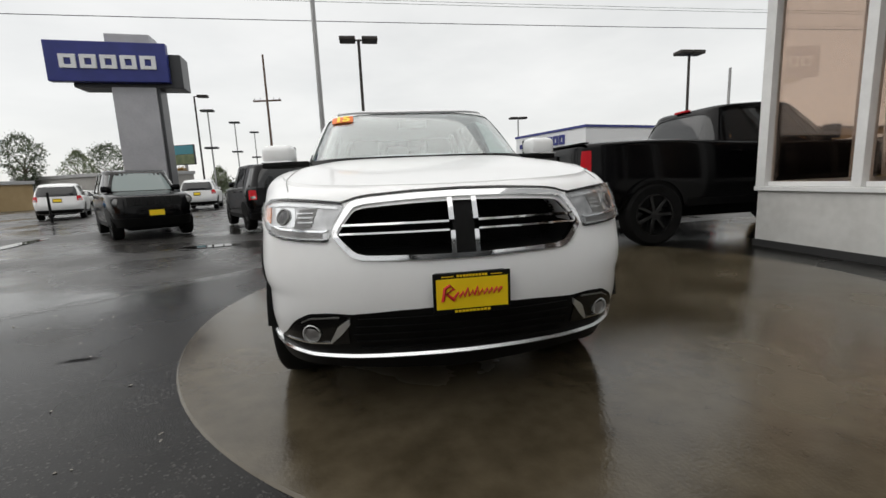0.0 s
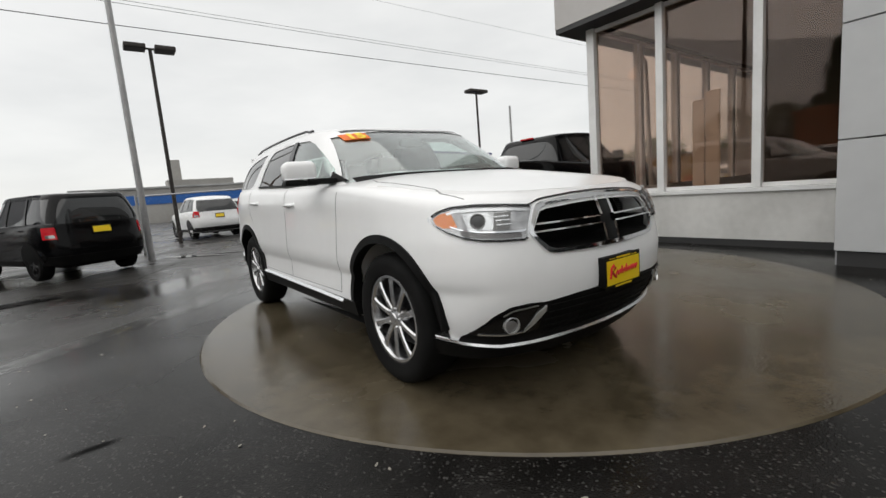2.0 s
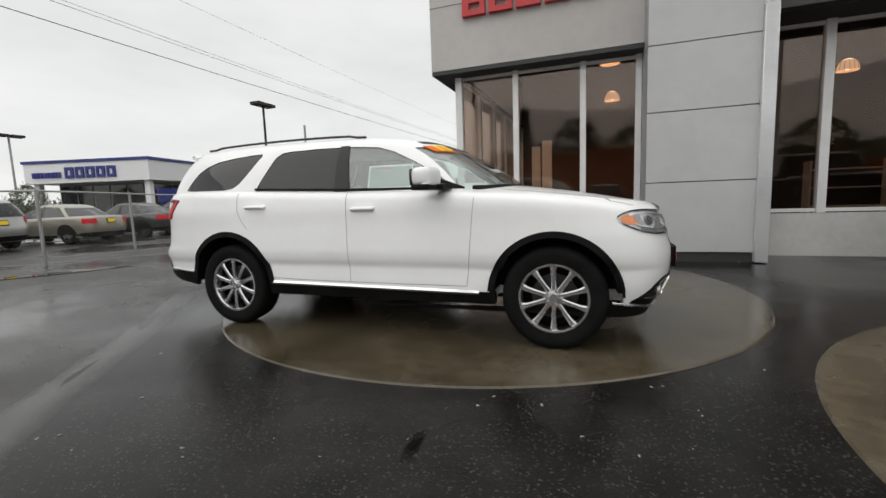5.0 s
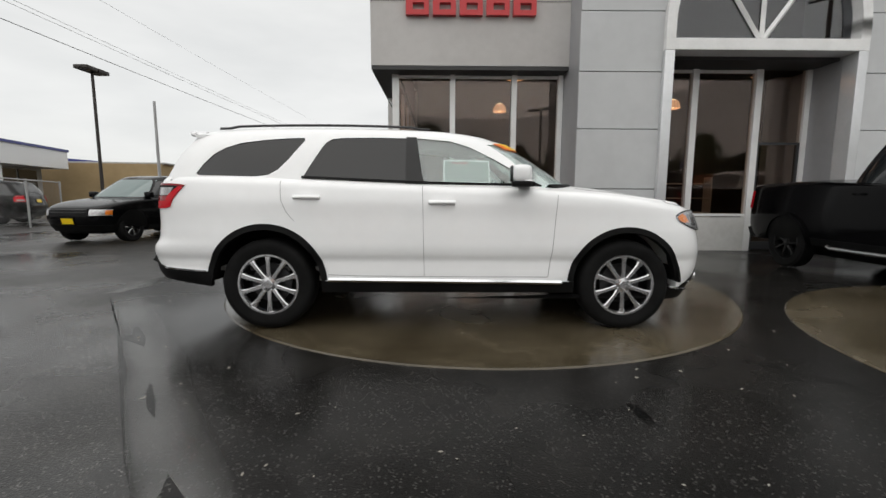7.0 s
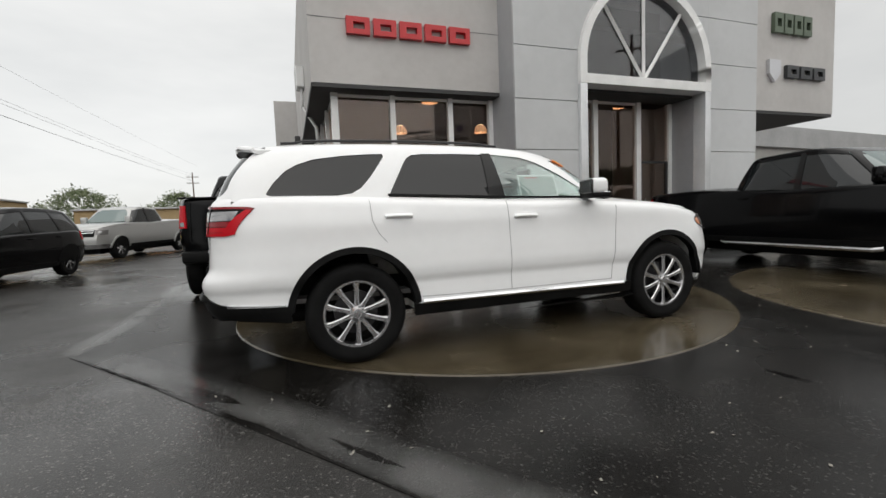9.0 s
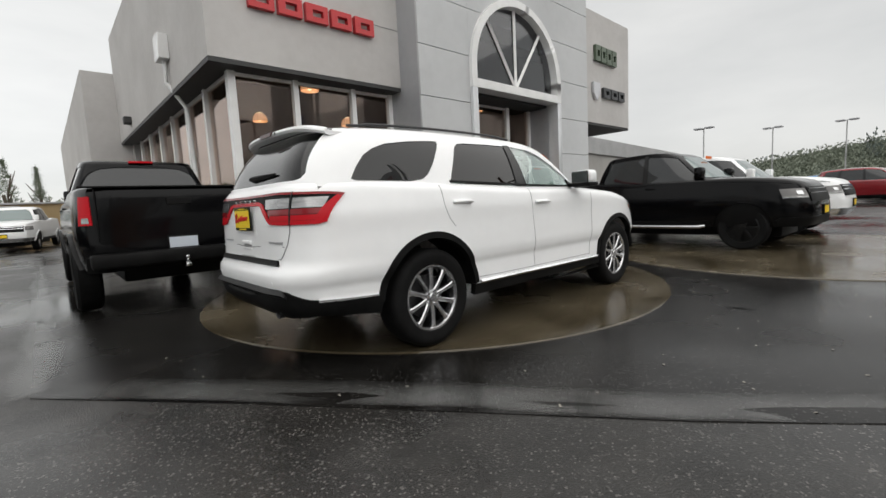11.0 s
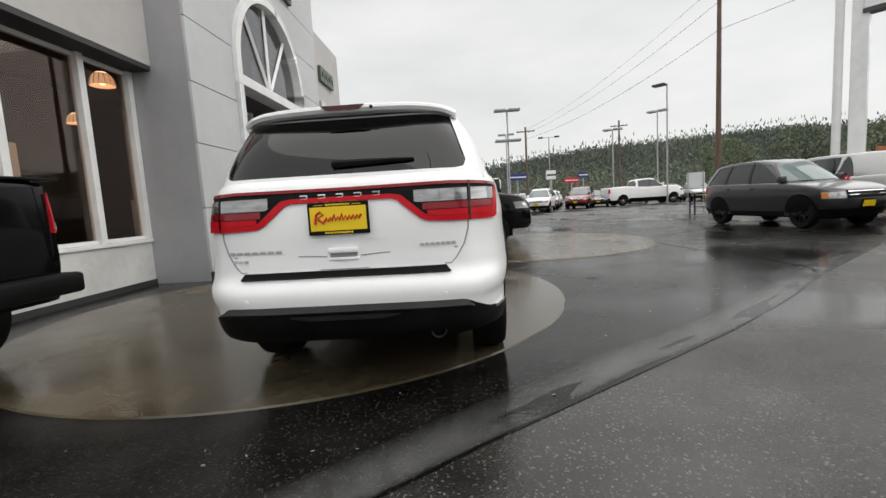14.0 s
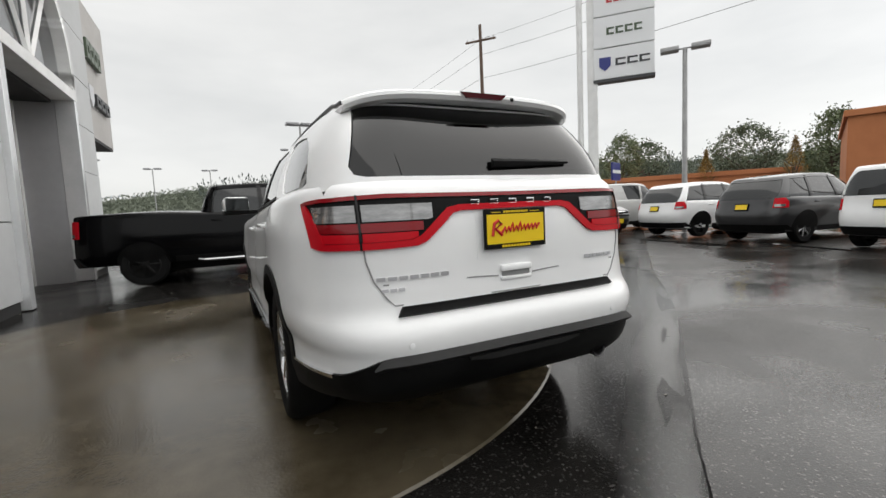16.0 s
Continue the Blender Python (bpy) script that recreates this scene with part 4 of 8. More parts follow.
def pendant(x, y, z):
    root = thing("pendant_lamp", "lit pendant lamp with a ribbed glass dome shade", "lamp", Matrix.Translation((x, y, z)), group="showroom pendants")
    bm = bmesh.new()
    lathe(bm, [(0.13, 0.205), (0.19, 0.15), (0.225, 0.06), (0.24, -0.06), (0.232, -0.06), (0.216, 0.06), (0.18, 0.145), (0.12, 0.20)], None, 28, closed=True)
    part("shade", bm, SHADE_LIT, root)
    bm = bmesh.new()
    lathe(bm, [(0.001, 0.25), (0.06, 0.245), (0.11, 0.225), (0.135, 0.195), (0.12, 0.185), (0.001, 0.19)], None, 24)
    part("crown", bm, LAMP_GLOW, root)
    for k in range(14):
        an = 2 * math.pi * k / 14
        bm = bmesh.new()
        tube(bm, [(r * math.cos(an), r * math.sin(an), h) for r, h in ((0.135, 0.205), (0.195, 0.15), (0.23, 0.06), (0.245, -0.06))], 0.006, 5)
        part("shade_rib", bm, BRASS, root)
    bm = bmesh.new()
    lathe(bm, [(0.001, 0.08), (0.04, 0.07), (0.06, 0.02), (0.05, -0.03), (0.001, -0.05)], None, 20)
    part("bulb", bm, LAMP_GLOW, root)
    part("cord", rod(bmesh.new(), (0, 0, 0.28), (0, 0, 5.6 - z), 0.008, n=6), WIRE, root)
    return root


for x, y, z in ((2.02, 7.85, 4.40), (2.15, 11.9, 4.28), (4.65, 7.1, 4.2), (5.0, 10.95, 4.2), (7.9, 10.7, 4.2), (9.0, 8.15, 4.62)):
    pendant(x, y, z)
# showroom furnishings seen through the glass
panel_screen = thing("folding_screen", "narrow two-leaf beige panel screen behind the window", "screen")
part("leaf", boxes(((0.44, 5.42, 0.03), (0.62, 5.45, 2.2)), bevel=0.006), PEACH, panel_screen)
part("leaf", boxes(((0.66, 5.36, 0.03), (0.86, 5.39, 2.3)), bevel=0.006), PEACH, panel_screen)
shelf = thing("shelf_unit", "open wooden shelf unit with several boards", "shelf")
part("upright", boxes(((6.1, 7.6, 0.03), (6.14, 7.95, 1.7)), bevel=0.004), PEACH, shelf)
part("upright", boxes(((7.5, 7.6, 0.03), (7.54, 7.95, 1.7)), bevel=0.004), PEACH, shelf)
for z in (0.3, 0.7, 1.1, 1.5):
    part("board", boxes(((6.14, 7.6, z), (7.5, 7.95, z + 0.03)), bevel=0.004), PEACH, shelf)
desk = thing("desk", "plain dark showroom desk with panel legs", "desk")
part("top", boxes(((0.4, 7.2, 0.72), (1.9, 7.9, 0.76)), bevel=0.006), SHOWROOM_WALL, desk)
part("leg", boxes(((0.45, 7.25, 0.03), (0.52, 7.85, 0.72))), SHOWROOM_WALL, desk)
part("leg", boxes(((1.78, 7.25, 0.03), (1.85, 7.85, 0.72))), SHOWROOM_WALL, desk)
tagged(part("wall_lamp", boxes(((-1.62, 7.0, 4.35), (-1.43, 7.45, 4.85)), bevel=0.02), FRAME_WHITE), "grey box lamp on the side wall", "lamp")
bm = bmesh.new()
tube(bm, [(-1.50, 7.2, 4.35), (-1.50, 7.2, 3.9), (-1.2, 7.1, 3.4), (-1.10, 7.1, 0.1)], 0.045, 10)
tagged(part("downpipe", bm, FRAME_WHITE), "grey rainwater downpipe on the side wall", "downpipe")
tagged(part("wall_lamp", boxes(((-1.62, 12.4, 3.95), (-1.43, 12.7, 4.15)), bevel=0.02), SOFFIT), "small dark wall lamp", "lamp")


# ---- the white sport utility car ----
def wheel(parent, x, y, side, radius=0.387, width=0.25, rim=0.255, spokes=10, face=ALLOY, z=None, tag=""):
    """A tyre and a spoked rim; side is +1 or -1: the way the outer face looks along y."""
    z = radius if z is None else z
    m = Matrix.Translation((x, y, z)) @ Matrix.Rotation(radians(-90 * side), 4, "X")
    h = width / 2
    tyre_bm = bmesh.new()
    lathe(tyre_bm, [(rim, h * 0.72), (rim + 0.012, h * 0.9), (radius * 0.83, h * 1.02), (radius * 0.93, h * 0.97), (radius * 0.985, h * 0.80), (radius, h * 0.5), (radius, 0.0),
                    (radius, -h * 0.5), (radius * 0.985, -h * 0.80), (radius * 0.93, -h * 0.97), (rim + 0.012, -h * 0.9), (rim, -h * 0.72)], m, 56)
    w = part("wheel", tyre_bm, RUBBER, parent, tag)
    rim_bm = bmesh.new()
    lathe(rim_bm, [(rim + 0.010, h * 0.80), (rim + 0.004, h * 0.86), (rim - 0.012, h * 0.86), (rim - 0.022, h * 0.74), (rim - 0.03, h * 0.1), (rim - 0.03, -h * 0.6), (rim, -h * 0.7), (rim + 0.006, h * 0.70)], m, 56, closed=True)
    part("rim", rim_bm, face, w)
    sp = bmesh.new()
    for k in range(spokes):
        a = 2 * math.pi * (k + 0.5) / spokes
        ca, sa = math.cos(a), math.sin(a)
        ring = []
        for r, hw, top, bot in ((0.035, 0.022, 0.74, 0.35), (rim * 0.45, 0.017, 0.80, 0.42), (rim * 0.8, 0.019, 0.82, 0.42), (rim - 0.012, 0.029, 0.80, 0.42)):
            ring.append([sp.verts.new(m @ Vector((r * ca - t * sa, r * sa + t * ca, h * q))) for t, q in ((-hw, bot), (-hw, top - 0.06), (-hw * 0.6, top), (hw * 0.6, top), (hw, top - 0.06), (hw, bot))])
        for p, q in zip(ring, ring[1:]):
            for j in range(5):
                sp.faces.new((p[j], p[j + 1], q[j + 1], q[j]))
        sp.faces.new(ring[-1])
    part("spokes", sp, face, w)
    hub = bmesh.new()
    lathe(hub, [(0.001, h * 0.86), (0.03, h * 0.86), (0.036, h * 0.80), (0.06, h * 0.76), (0.075, h * 0.6), (0.08, h * 0.3)], m, 28)
    part("hub_cap", hub, face, w)
    for k in range(5):
        nuts = bmesh.new()
        a = 2 * math.pi * k / 5
        c = m @ Vector((0.057 * math.cos(a), 0.057 * math.sin(a), h * 0.72))
        d = m @ Vector((0.057 * math.cos(a), 0.057 * math.sin(a), h * 0.83))
        rod(nuts, c, d, 0.011, n=6)
        part("lug_nut", nuts, CHROME if face is ALLOY else face, w)
    disc = bmesh.new()
    lathe(disc, [(0.05, h * 0.12), (0.17, h * 0.12), (0.17, -h * 0.1), (0.05, -h * 0.1)], m, 32)
    part("brake_disc", disc, ALLOY_DARK, w)
    back = bmesh.new()
    lathe(back, [(0.001, -h * 0.35), (rim - 0.03, -h * 0.35), (rim - 0.03, -h * 0.5), (0.001, -h * 0.5)], m, 32)
    part("barrel", back, RUBBER, w)
    return w


GZ = 0.016
suv = thing("sport_utility_car", "white five-door sport utility car parked on a concrete pad", "car", Matrix.Translation((0, 0, GZ)))
LOW = Shell(-0.1,
            table((0.2, 2.20), (0.30, 2.27), (0.40, 2.335), (0.50, 2.375), (0.65, 2.39), (0.80, 2.37), (0.90, 2.345), (1.0, 2.305), (1.1, 2.25), (1.4, 2.1)),
            table((0.2, -2.40), (0.36, -2.50), (0.45, -2.59), (0.58, -2.625), (0.70, -2.625), (0.76, -2.585), (0.85, -2.572), (1.0, -2.57), (1.15, -2.56), (1.25, -2.54), (1.34, -2.49), (1.5, -2.42)),
            table((0.2, 0.87), (0.33, 0.915), (0.45, 0.934), (0.56, 0.931), (0.605, 0.931), (0.635, 0.944), (0.69, 0.954), (0.80, 0.951), (0.95, 0.940), (1.1, 0.932), (1.2, 0.912), (1.34, 0.875), (1.5, 0.84)),
            line((-2.7, 0.46), (-2.02, 0.44), (-1.0, 0.34), (1.0, 0.34), (1.98, 0.31), (2.45, 0.30)),
            table((-2.7, 1.335), (-2.1, 1.315), (-1.2, 1.275), (-0.25, 1.235), (0.7, 1.205), (1.0, 1.19), (1.45, 1.160), (1.9, 1.110), (2.15, 1.075), (2.45, 1.035)),
            bow=0.215, nf=line((0.3, 9.0), (0.85, 9.0), (1.0, 8.0), (1.2, 6.0)), nr=line((0.3, 6.5), (0.5, 6.8), (0.62, 7.3), (0.80, 7.3), (0.90, 7.2), (1.35, 7.4)), r=0.065, crown=table((-3, 0.05), (0.8, 0.10), (1.5, 0.085), (2.0, 0.06), (2.4, 0.03)),
            bulges=((1.52, 0.42, 0.022), (-1.52, 0.42, 0.022)))
TOPS = table((-2.7, 1.645), (-2.3, 1.694), (-1.9, 1.718), (-1.1, 1.735), (-0.45, 1.725), (0.1, 1.695), (0.45, 1.650), (0.9, 1.55), (1.3, 1.4))


def upper(grow=0.0, drop=0.0, bottom=-0.05):
    return Shell(-0.7,
                 table((1.0, 1.45), (1.15, 1.27), (1.25, 1.13), (1.40, 0.91), (1.55, 0.68), (1.64, 0.53), (1.72, 0.42)),
                 table((1.0, -2.53), (1.2, -2.52), (1.33, -2.49), (1.50, -2.41), (1.62, -2.32), (1.74, -2.23)),
                 table((1.0, 0.90), (1.15, 0.888), (1.25, 0.872), (1.35, 0.842), (1.45, 0.808), (1.6, 0.738), (1.66, 0.70), (1.74, 0.645)),
                 lambda x: LOW.top(x) + bottom, lambda x: TOPS(x) - drop,
                 nf=4.6, nr=7.0, r=0.06, crown=lambda x: 0.035, grow=grow)


UP = upper()
body = part("body", LOW.build(46, 170), PAINT_WHITE, suv, "glossy white body")
cutters = []
for wx in (1.52, -1.52):
    for s in (-1, 1):
        cutters.append(cutter(rod(bmesh.new(), (wx, s * 0.58, 0.395), (wx, s * 1.3, 0.395), 0.480 if wx > 0 else 0.495, n=72)))
cutters.append(cutter(boxes(((-2.36, -0.80, 0.48), (0.72, 0.80, 1.6)))))
# grille and lower intake openings
GR = [(-0.40, 1.012), (-0.20, 1.024), (0.0, 1.028), (0.20, 1.024), (0.40, 1.012), (0.455, 1.004), (0.490, 0.985), (0.545, 0.905), (0.556, 0.88), (0.552, 0.855), (0.495, 0.785), (0.455, 0.764), (0.40, 0.758), (0.20, 0.752), (0.0, 0.750),
      (-0.20, 0.752), (-0.40, 0.758), (-0.455, 0.764), (-0.495, 0.785), (-0.552, 0.855), (-0.556, 0.88), (-0.545, 0.905), (-0.490, 0.985), (-0.455, 1.004)]


def dense_loop(pts, k=6):
    out = []
    n = len(pts)
    for i in range(n):
        p0, p1, p2, p3 = (pts[(i + d) % n] for d in (-1, 0, 1, 2))
        for j in range(k):
            t = j / k
            out.append(tuple(0.5 * (2 * b + (c - a) * t + (2 * a - 5 * b + 4 * c - d) * t * t + (3 * b - a - 3 * c + d) * t**3) for a, b, c, d in zip(p0, p1, p2, p3)))
    return out


def shrink(loop, d, cz=0.885):
    """The loop drawn in by about d."""
    return [(y * (1 - d / 0.556), cz + (z - cz) * (1 - d / 0.140)) for y, z in loop]


GRILLE = dense_loop(GR)
cutters.append(cutter(prism(bmesh.new(), shrink(GRILLE, 0.02), 2.06, 2.7, "x")))
cut(body, *cutters)

cab = part("roof", UP.build(18, 150), PAINT_WHITE, suv, "white roof and pillars")
SIDE_OPEN = [(-1.222, 1.293), (-1.17, 1.39), (-1.07, 1.562), (-1.035, 1.612), (-0.985, 1.642), (-0.90, 1.652), (-0.6, 1.656), (-0.24, 1.650), (0.03, 1.627), (0.19, 1.578), (0.40, 1.476), (0.62, 1.350), (0.74, 1.245), (-0.2, 1.250)]
QUARTER = [(-2.125, 1.336), (-2.07, 1.418), (-1.984, 1.508), (-1.897, 1.559), (-1.768, 1.603), (-1.553, 1.632), (-1.356, 1.647), (-1.225, 1.651), (-1.222, 1.625), (-1.25, 1.586), (-1.345, 1.46), (-1.43, 1.37), (-1.505, 1.328), (-1.62, 1.314), (-1.874, 1.316), (-2.08, 1.320)]
inner = cutter(upper(-0.045, 0.045, -0.35).build(14, 90, (0.8, 0.4)))
cut(cab, inner,
    cutter(prism(bmesh.new(), SIDE_OPEN, -1.3, 1.3, "y")), cutter(prism(bmesh.new(), QUARTER, -1.3, 1.3, "y")),
    cutter(prism(bmesh.new(), [(-0.80, 1.0), (0.80, 1.0), (0.795, 1.26), (0.675, 1.605), (0.3, 1.640), (-0.3, 1.640), (-0.675, 1.605), (-0.795, 1.26)], 0.2, 1.8, "x")),
    cutter(prism(bmesh.new(), [(-0.64, 1.337), (0.64, 1.337), (0.685, 1.348), (0.698, 1.385), (0.612, 1.676), (-0.612, 1.676), (-0.698, 1.385), (-0.685, 1.348)], -2.9, -2.10, "x")))


def glaze(name, grid, fn, away, material, label, depth=0.012, out=-0.006):
    ob = part(name, sheet(grid, fn, out, depth, away), material, suv, label)
    ob.visible_shadow = False
    return ob


for s in (-1, 1):
    side = lambda x, z, s=s: UP.side_y(x, z, s)
    glaze("rear_door_window", band(-1.24, -0.30, line((-1.24, 1.29), (-0.3, 1.255)), line((-1.24, 1.31), (-1.07, 1.58), (-1.04, 1.625), (-0.98, 1.655), (-0.6, 1.664), (-0.3, 1.662)), 24, 6), side, outboard, GLASS_TINT, "dark tinted window")
    glaze("front_door_window", band(-0.29, 0.79, line((-0.29, 1.25), (0.79, 1.23)), line((-0.29, 1.66), (0.03, 1.637), (0.20, 1.588), (0.41, 1.486), (0.63, 1.360), (0.79, 1.24)), 24, 6), side, outboard, GLASS_FRONT, "lightly tinted window")
    glaze("quarter_window", band(-2.122, -1.2, line((-2.14, 1.315), (-1.62, 1.305), (-1.49, 1.318), (-1.42, 1.36), (-1.2, 1.62)), line((-2.14, 1.335), (-2.08, 1.428), (-1.99, 1.520), (-1.90, 1.571), (-1.77, 1.615), (-1.55, 1.644), (-1.35, 1.659), (-1.19, 1.661)), 26, 6), side, outboard, GLASS_TINT, "dark tinted window")
    part("pillar_trim", sheet([[(-0.350 + (-0.195 - 0.165 * (z - 1.245) + 0.350) * k / 4, z) for k in range(5)] for z in np.linspace(1.245, 1.645, 9)], side, 0.002, 0.02, outboard), GLOSS_BLACK, suv, "black door pillar trim")
    part("belt_moulding", sheet(band(-1.225, 0.80, line((-1.225, 1.288), (-0.2, 1.246), (0.8, 1.226)), line((-1.225, 1.304), (-0.2, 1.262), (0.8, 1.242)), 30, 1), side, 0.006, 0.01, outboard), PLASTIC, suv, "black belt moulding")
    part("mirror_sail", sheet(band(0.62, 0.82, line((0.62, 1.235), (0.82, 1.232)), line((0.62, 1.310), (0.82, 1.236)), 5, 3), side, 0.004, 0.012, outboard), PLASTIC, suv)
glaze("windscreen", [[(v * min(0.815, UP.half(z) * 0.955), z) for z in np.linspace(1.15, 1.648, 12)] for v in np.linspace(-1, 1, 33)], UP.front_x, ahead, GLASS_CLEAR, "clear windscreen")
glaze("rear_window", [[(v * min(0.735, UP.half(z) * 0.935), z) for z in np.linspace(1.322, 1.684, 10)] for v in np.linspace(-1, 1, 33)], UP.rear_x, astern, GLASS_TINT, "dark tinted tailgate window")
part("windscreen_band", sheet([[(y, z) for z in np.linspace(1.625, 1.650, 3)] for y in np.linspace(-0.60, 0.60, 25)], UP.front_x, -0.002, 0.004, ahead), GLOSS_BLACK, suv)
part("cowl", sheet([[(y, z) for z in np.linspace(1.175, 1.235, 3)] for y in np.linspace(-0.76, 0.76, 25)], UP.front_x, 0.02, 0.03, ahead), PLASTIC, suv, "black cowl grille")
for y0, y1 in ((-0.62, 0.02), (-0.02, 0.60)):
    bm = bmesh.new()
    tube(bm, [UP.front_x(y0 + (y1 - y0) * k / 8, 1.222 + 0.012 * math.sin(k / 8 * 3.1)) + Vector((0.016, 0, 0.010)) for k in range(9)], 0.008, 6)
    part("wiper", bm, PLASTIC, suv)

# sticker with the model year on the windscreen
def on_glass(u, v):
    return UP.front_x(-0.555 + u, 1.574 + v * 0.56)


st = part("year_sticker", sheet([[(u, v) for v in np.linspace(-0.048, 0.048, 4)] for u in np.linspace(-0.082, 0.082, 9)], on_glass, 0.004, 0.003, ahead), ORANGE_STICKER, suv, "orange year sticker")
dg = words("numeral", "15", 0.125, STICKER_YELLOW, st, Matrix(), 0.0015, 0.0055)
for v in dg.data.vertices:
    v.co = on_glass(v.co.x * 0.98, v.co.y) + Vector((0.008 + v.co.z, 0, 0.005))

# cabin
dash = bmesh.new()
box(dash, (0.60, -0.79, 0.80), (1.0, 0.79, 1.18), 0.05)
box(dash, (0.70, -0.74, 1.10), (1.16, 0.74, 1.215), 0.04)
part("dashboard", dash, INTERIOR, suv, "dark grey dashboard")
sw = bmesh.new()
lathe(sw, [(0.185 + 0.016 * math.cos(a), 0.016 * math.sin(a)) for a in np.linspace(0, 2 * math.pi, 9)[:-1]], pose(0.50, 0.38, 1.10, 0, -62, 0), 28, closed=True)
box(sw, (-0.03, -0.17, -0.012), (0.03, 0.17, 0.012), 0.006, pose(0.50, 0.38, 1.10, 0, -62, 0))
part("steering_wheel", sw, INTERIOR, suv)
for x, ys in ((-0.15, (-0.38, 0.38)), (-1.05, (-0.42, 0.0, 0.42)), (-1.85, (-0.35, 0.35))):
    for y in ys:
        bm = bmesh.new()
        w = 0.25 if len(ys) < 3 else 0.2
        box(bm, (x - 0.25, y - w, 0.62), (x + 0.28, y + w, 0.80), 0.05)
        box(bm, (-0.07, -w, 0.0), (0.07, w, 0.60), 0.05, pose(x - 0.24, y, 0.72, 0, -14, 0))
        box(bm, (-0.05, -0.13, 0.0), (0.05, 0.13, 0.19), 0.04, pose(x - 0.40, y, 1.33, 0, -10, 0))
        part("seat", bm, SEAT, suv, "grey seat with headrest")
part("cabin_floor", boxes(((-2.34, -0.78, 0.485), (0.70, 0.78, 0.52))), INTERIOR, suv, smooth=0)
mir = bmesh.new()
box(mir, (0.47, -0.12, 1.50), (0.51, 0.12, 1.57), 0.015)
part("inside_mirror", mir, INTERIOR, suv)
pane_side = lambda x, z: UP.side_y(x, z, -1)
ws = part("window_sticker", sheet(band(-0.02, 0.36, lambda v: 1.262, lambda v: 1.45, 2, 2), pane_side, -0.024, 0.022, outboard), PAPER_GLARE, suv, "printed price sheet with white border inside the window")
for x0, x1, z0, z1 in ((-0.03, 0.37, 1.445, 1.457), (-0.03, 0.37, 1.256, 1.268), (-0.03, -0.017, 1.268, 1.445), (0.357, 0.37, 1.268, 1.445)):
    part("sheet_border", sheet(band(x0, x1, lambda v: z0, lambda v: z1, 2, 1), pane_side, -0.021, 0.022, outboard), PAPER_EDGE, ws, smooth=0)
for k, (x0, x1, z) in enumerate(((0.04, 0.18, 1.425), (0.0, 0.30, 1.39), (0.02, 0.33, 1.36), (0.0, 0.22, 1.33), (0.02, 0.31, 1.30))):
    part("print_bar", sheet(band(x0, x1, lambda v: z, lambda v: z + 0.008, 1, 1), pane_side, -0.0205, 0.0215, outboard), RED_INK if k == 0 else PANEL_SIDE, ws, smooth=0)

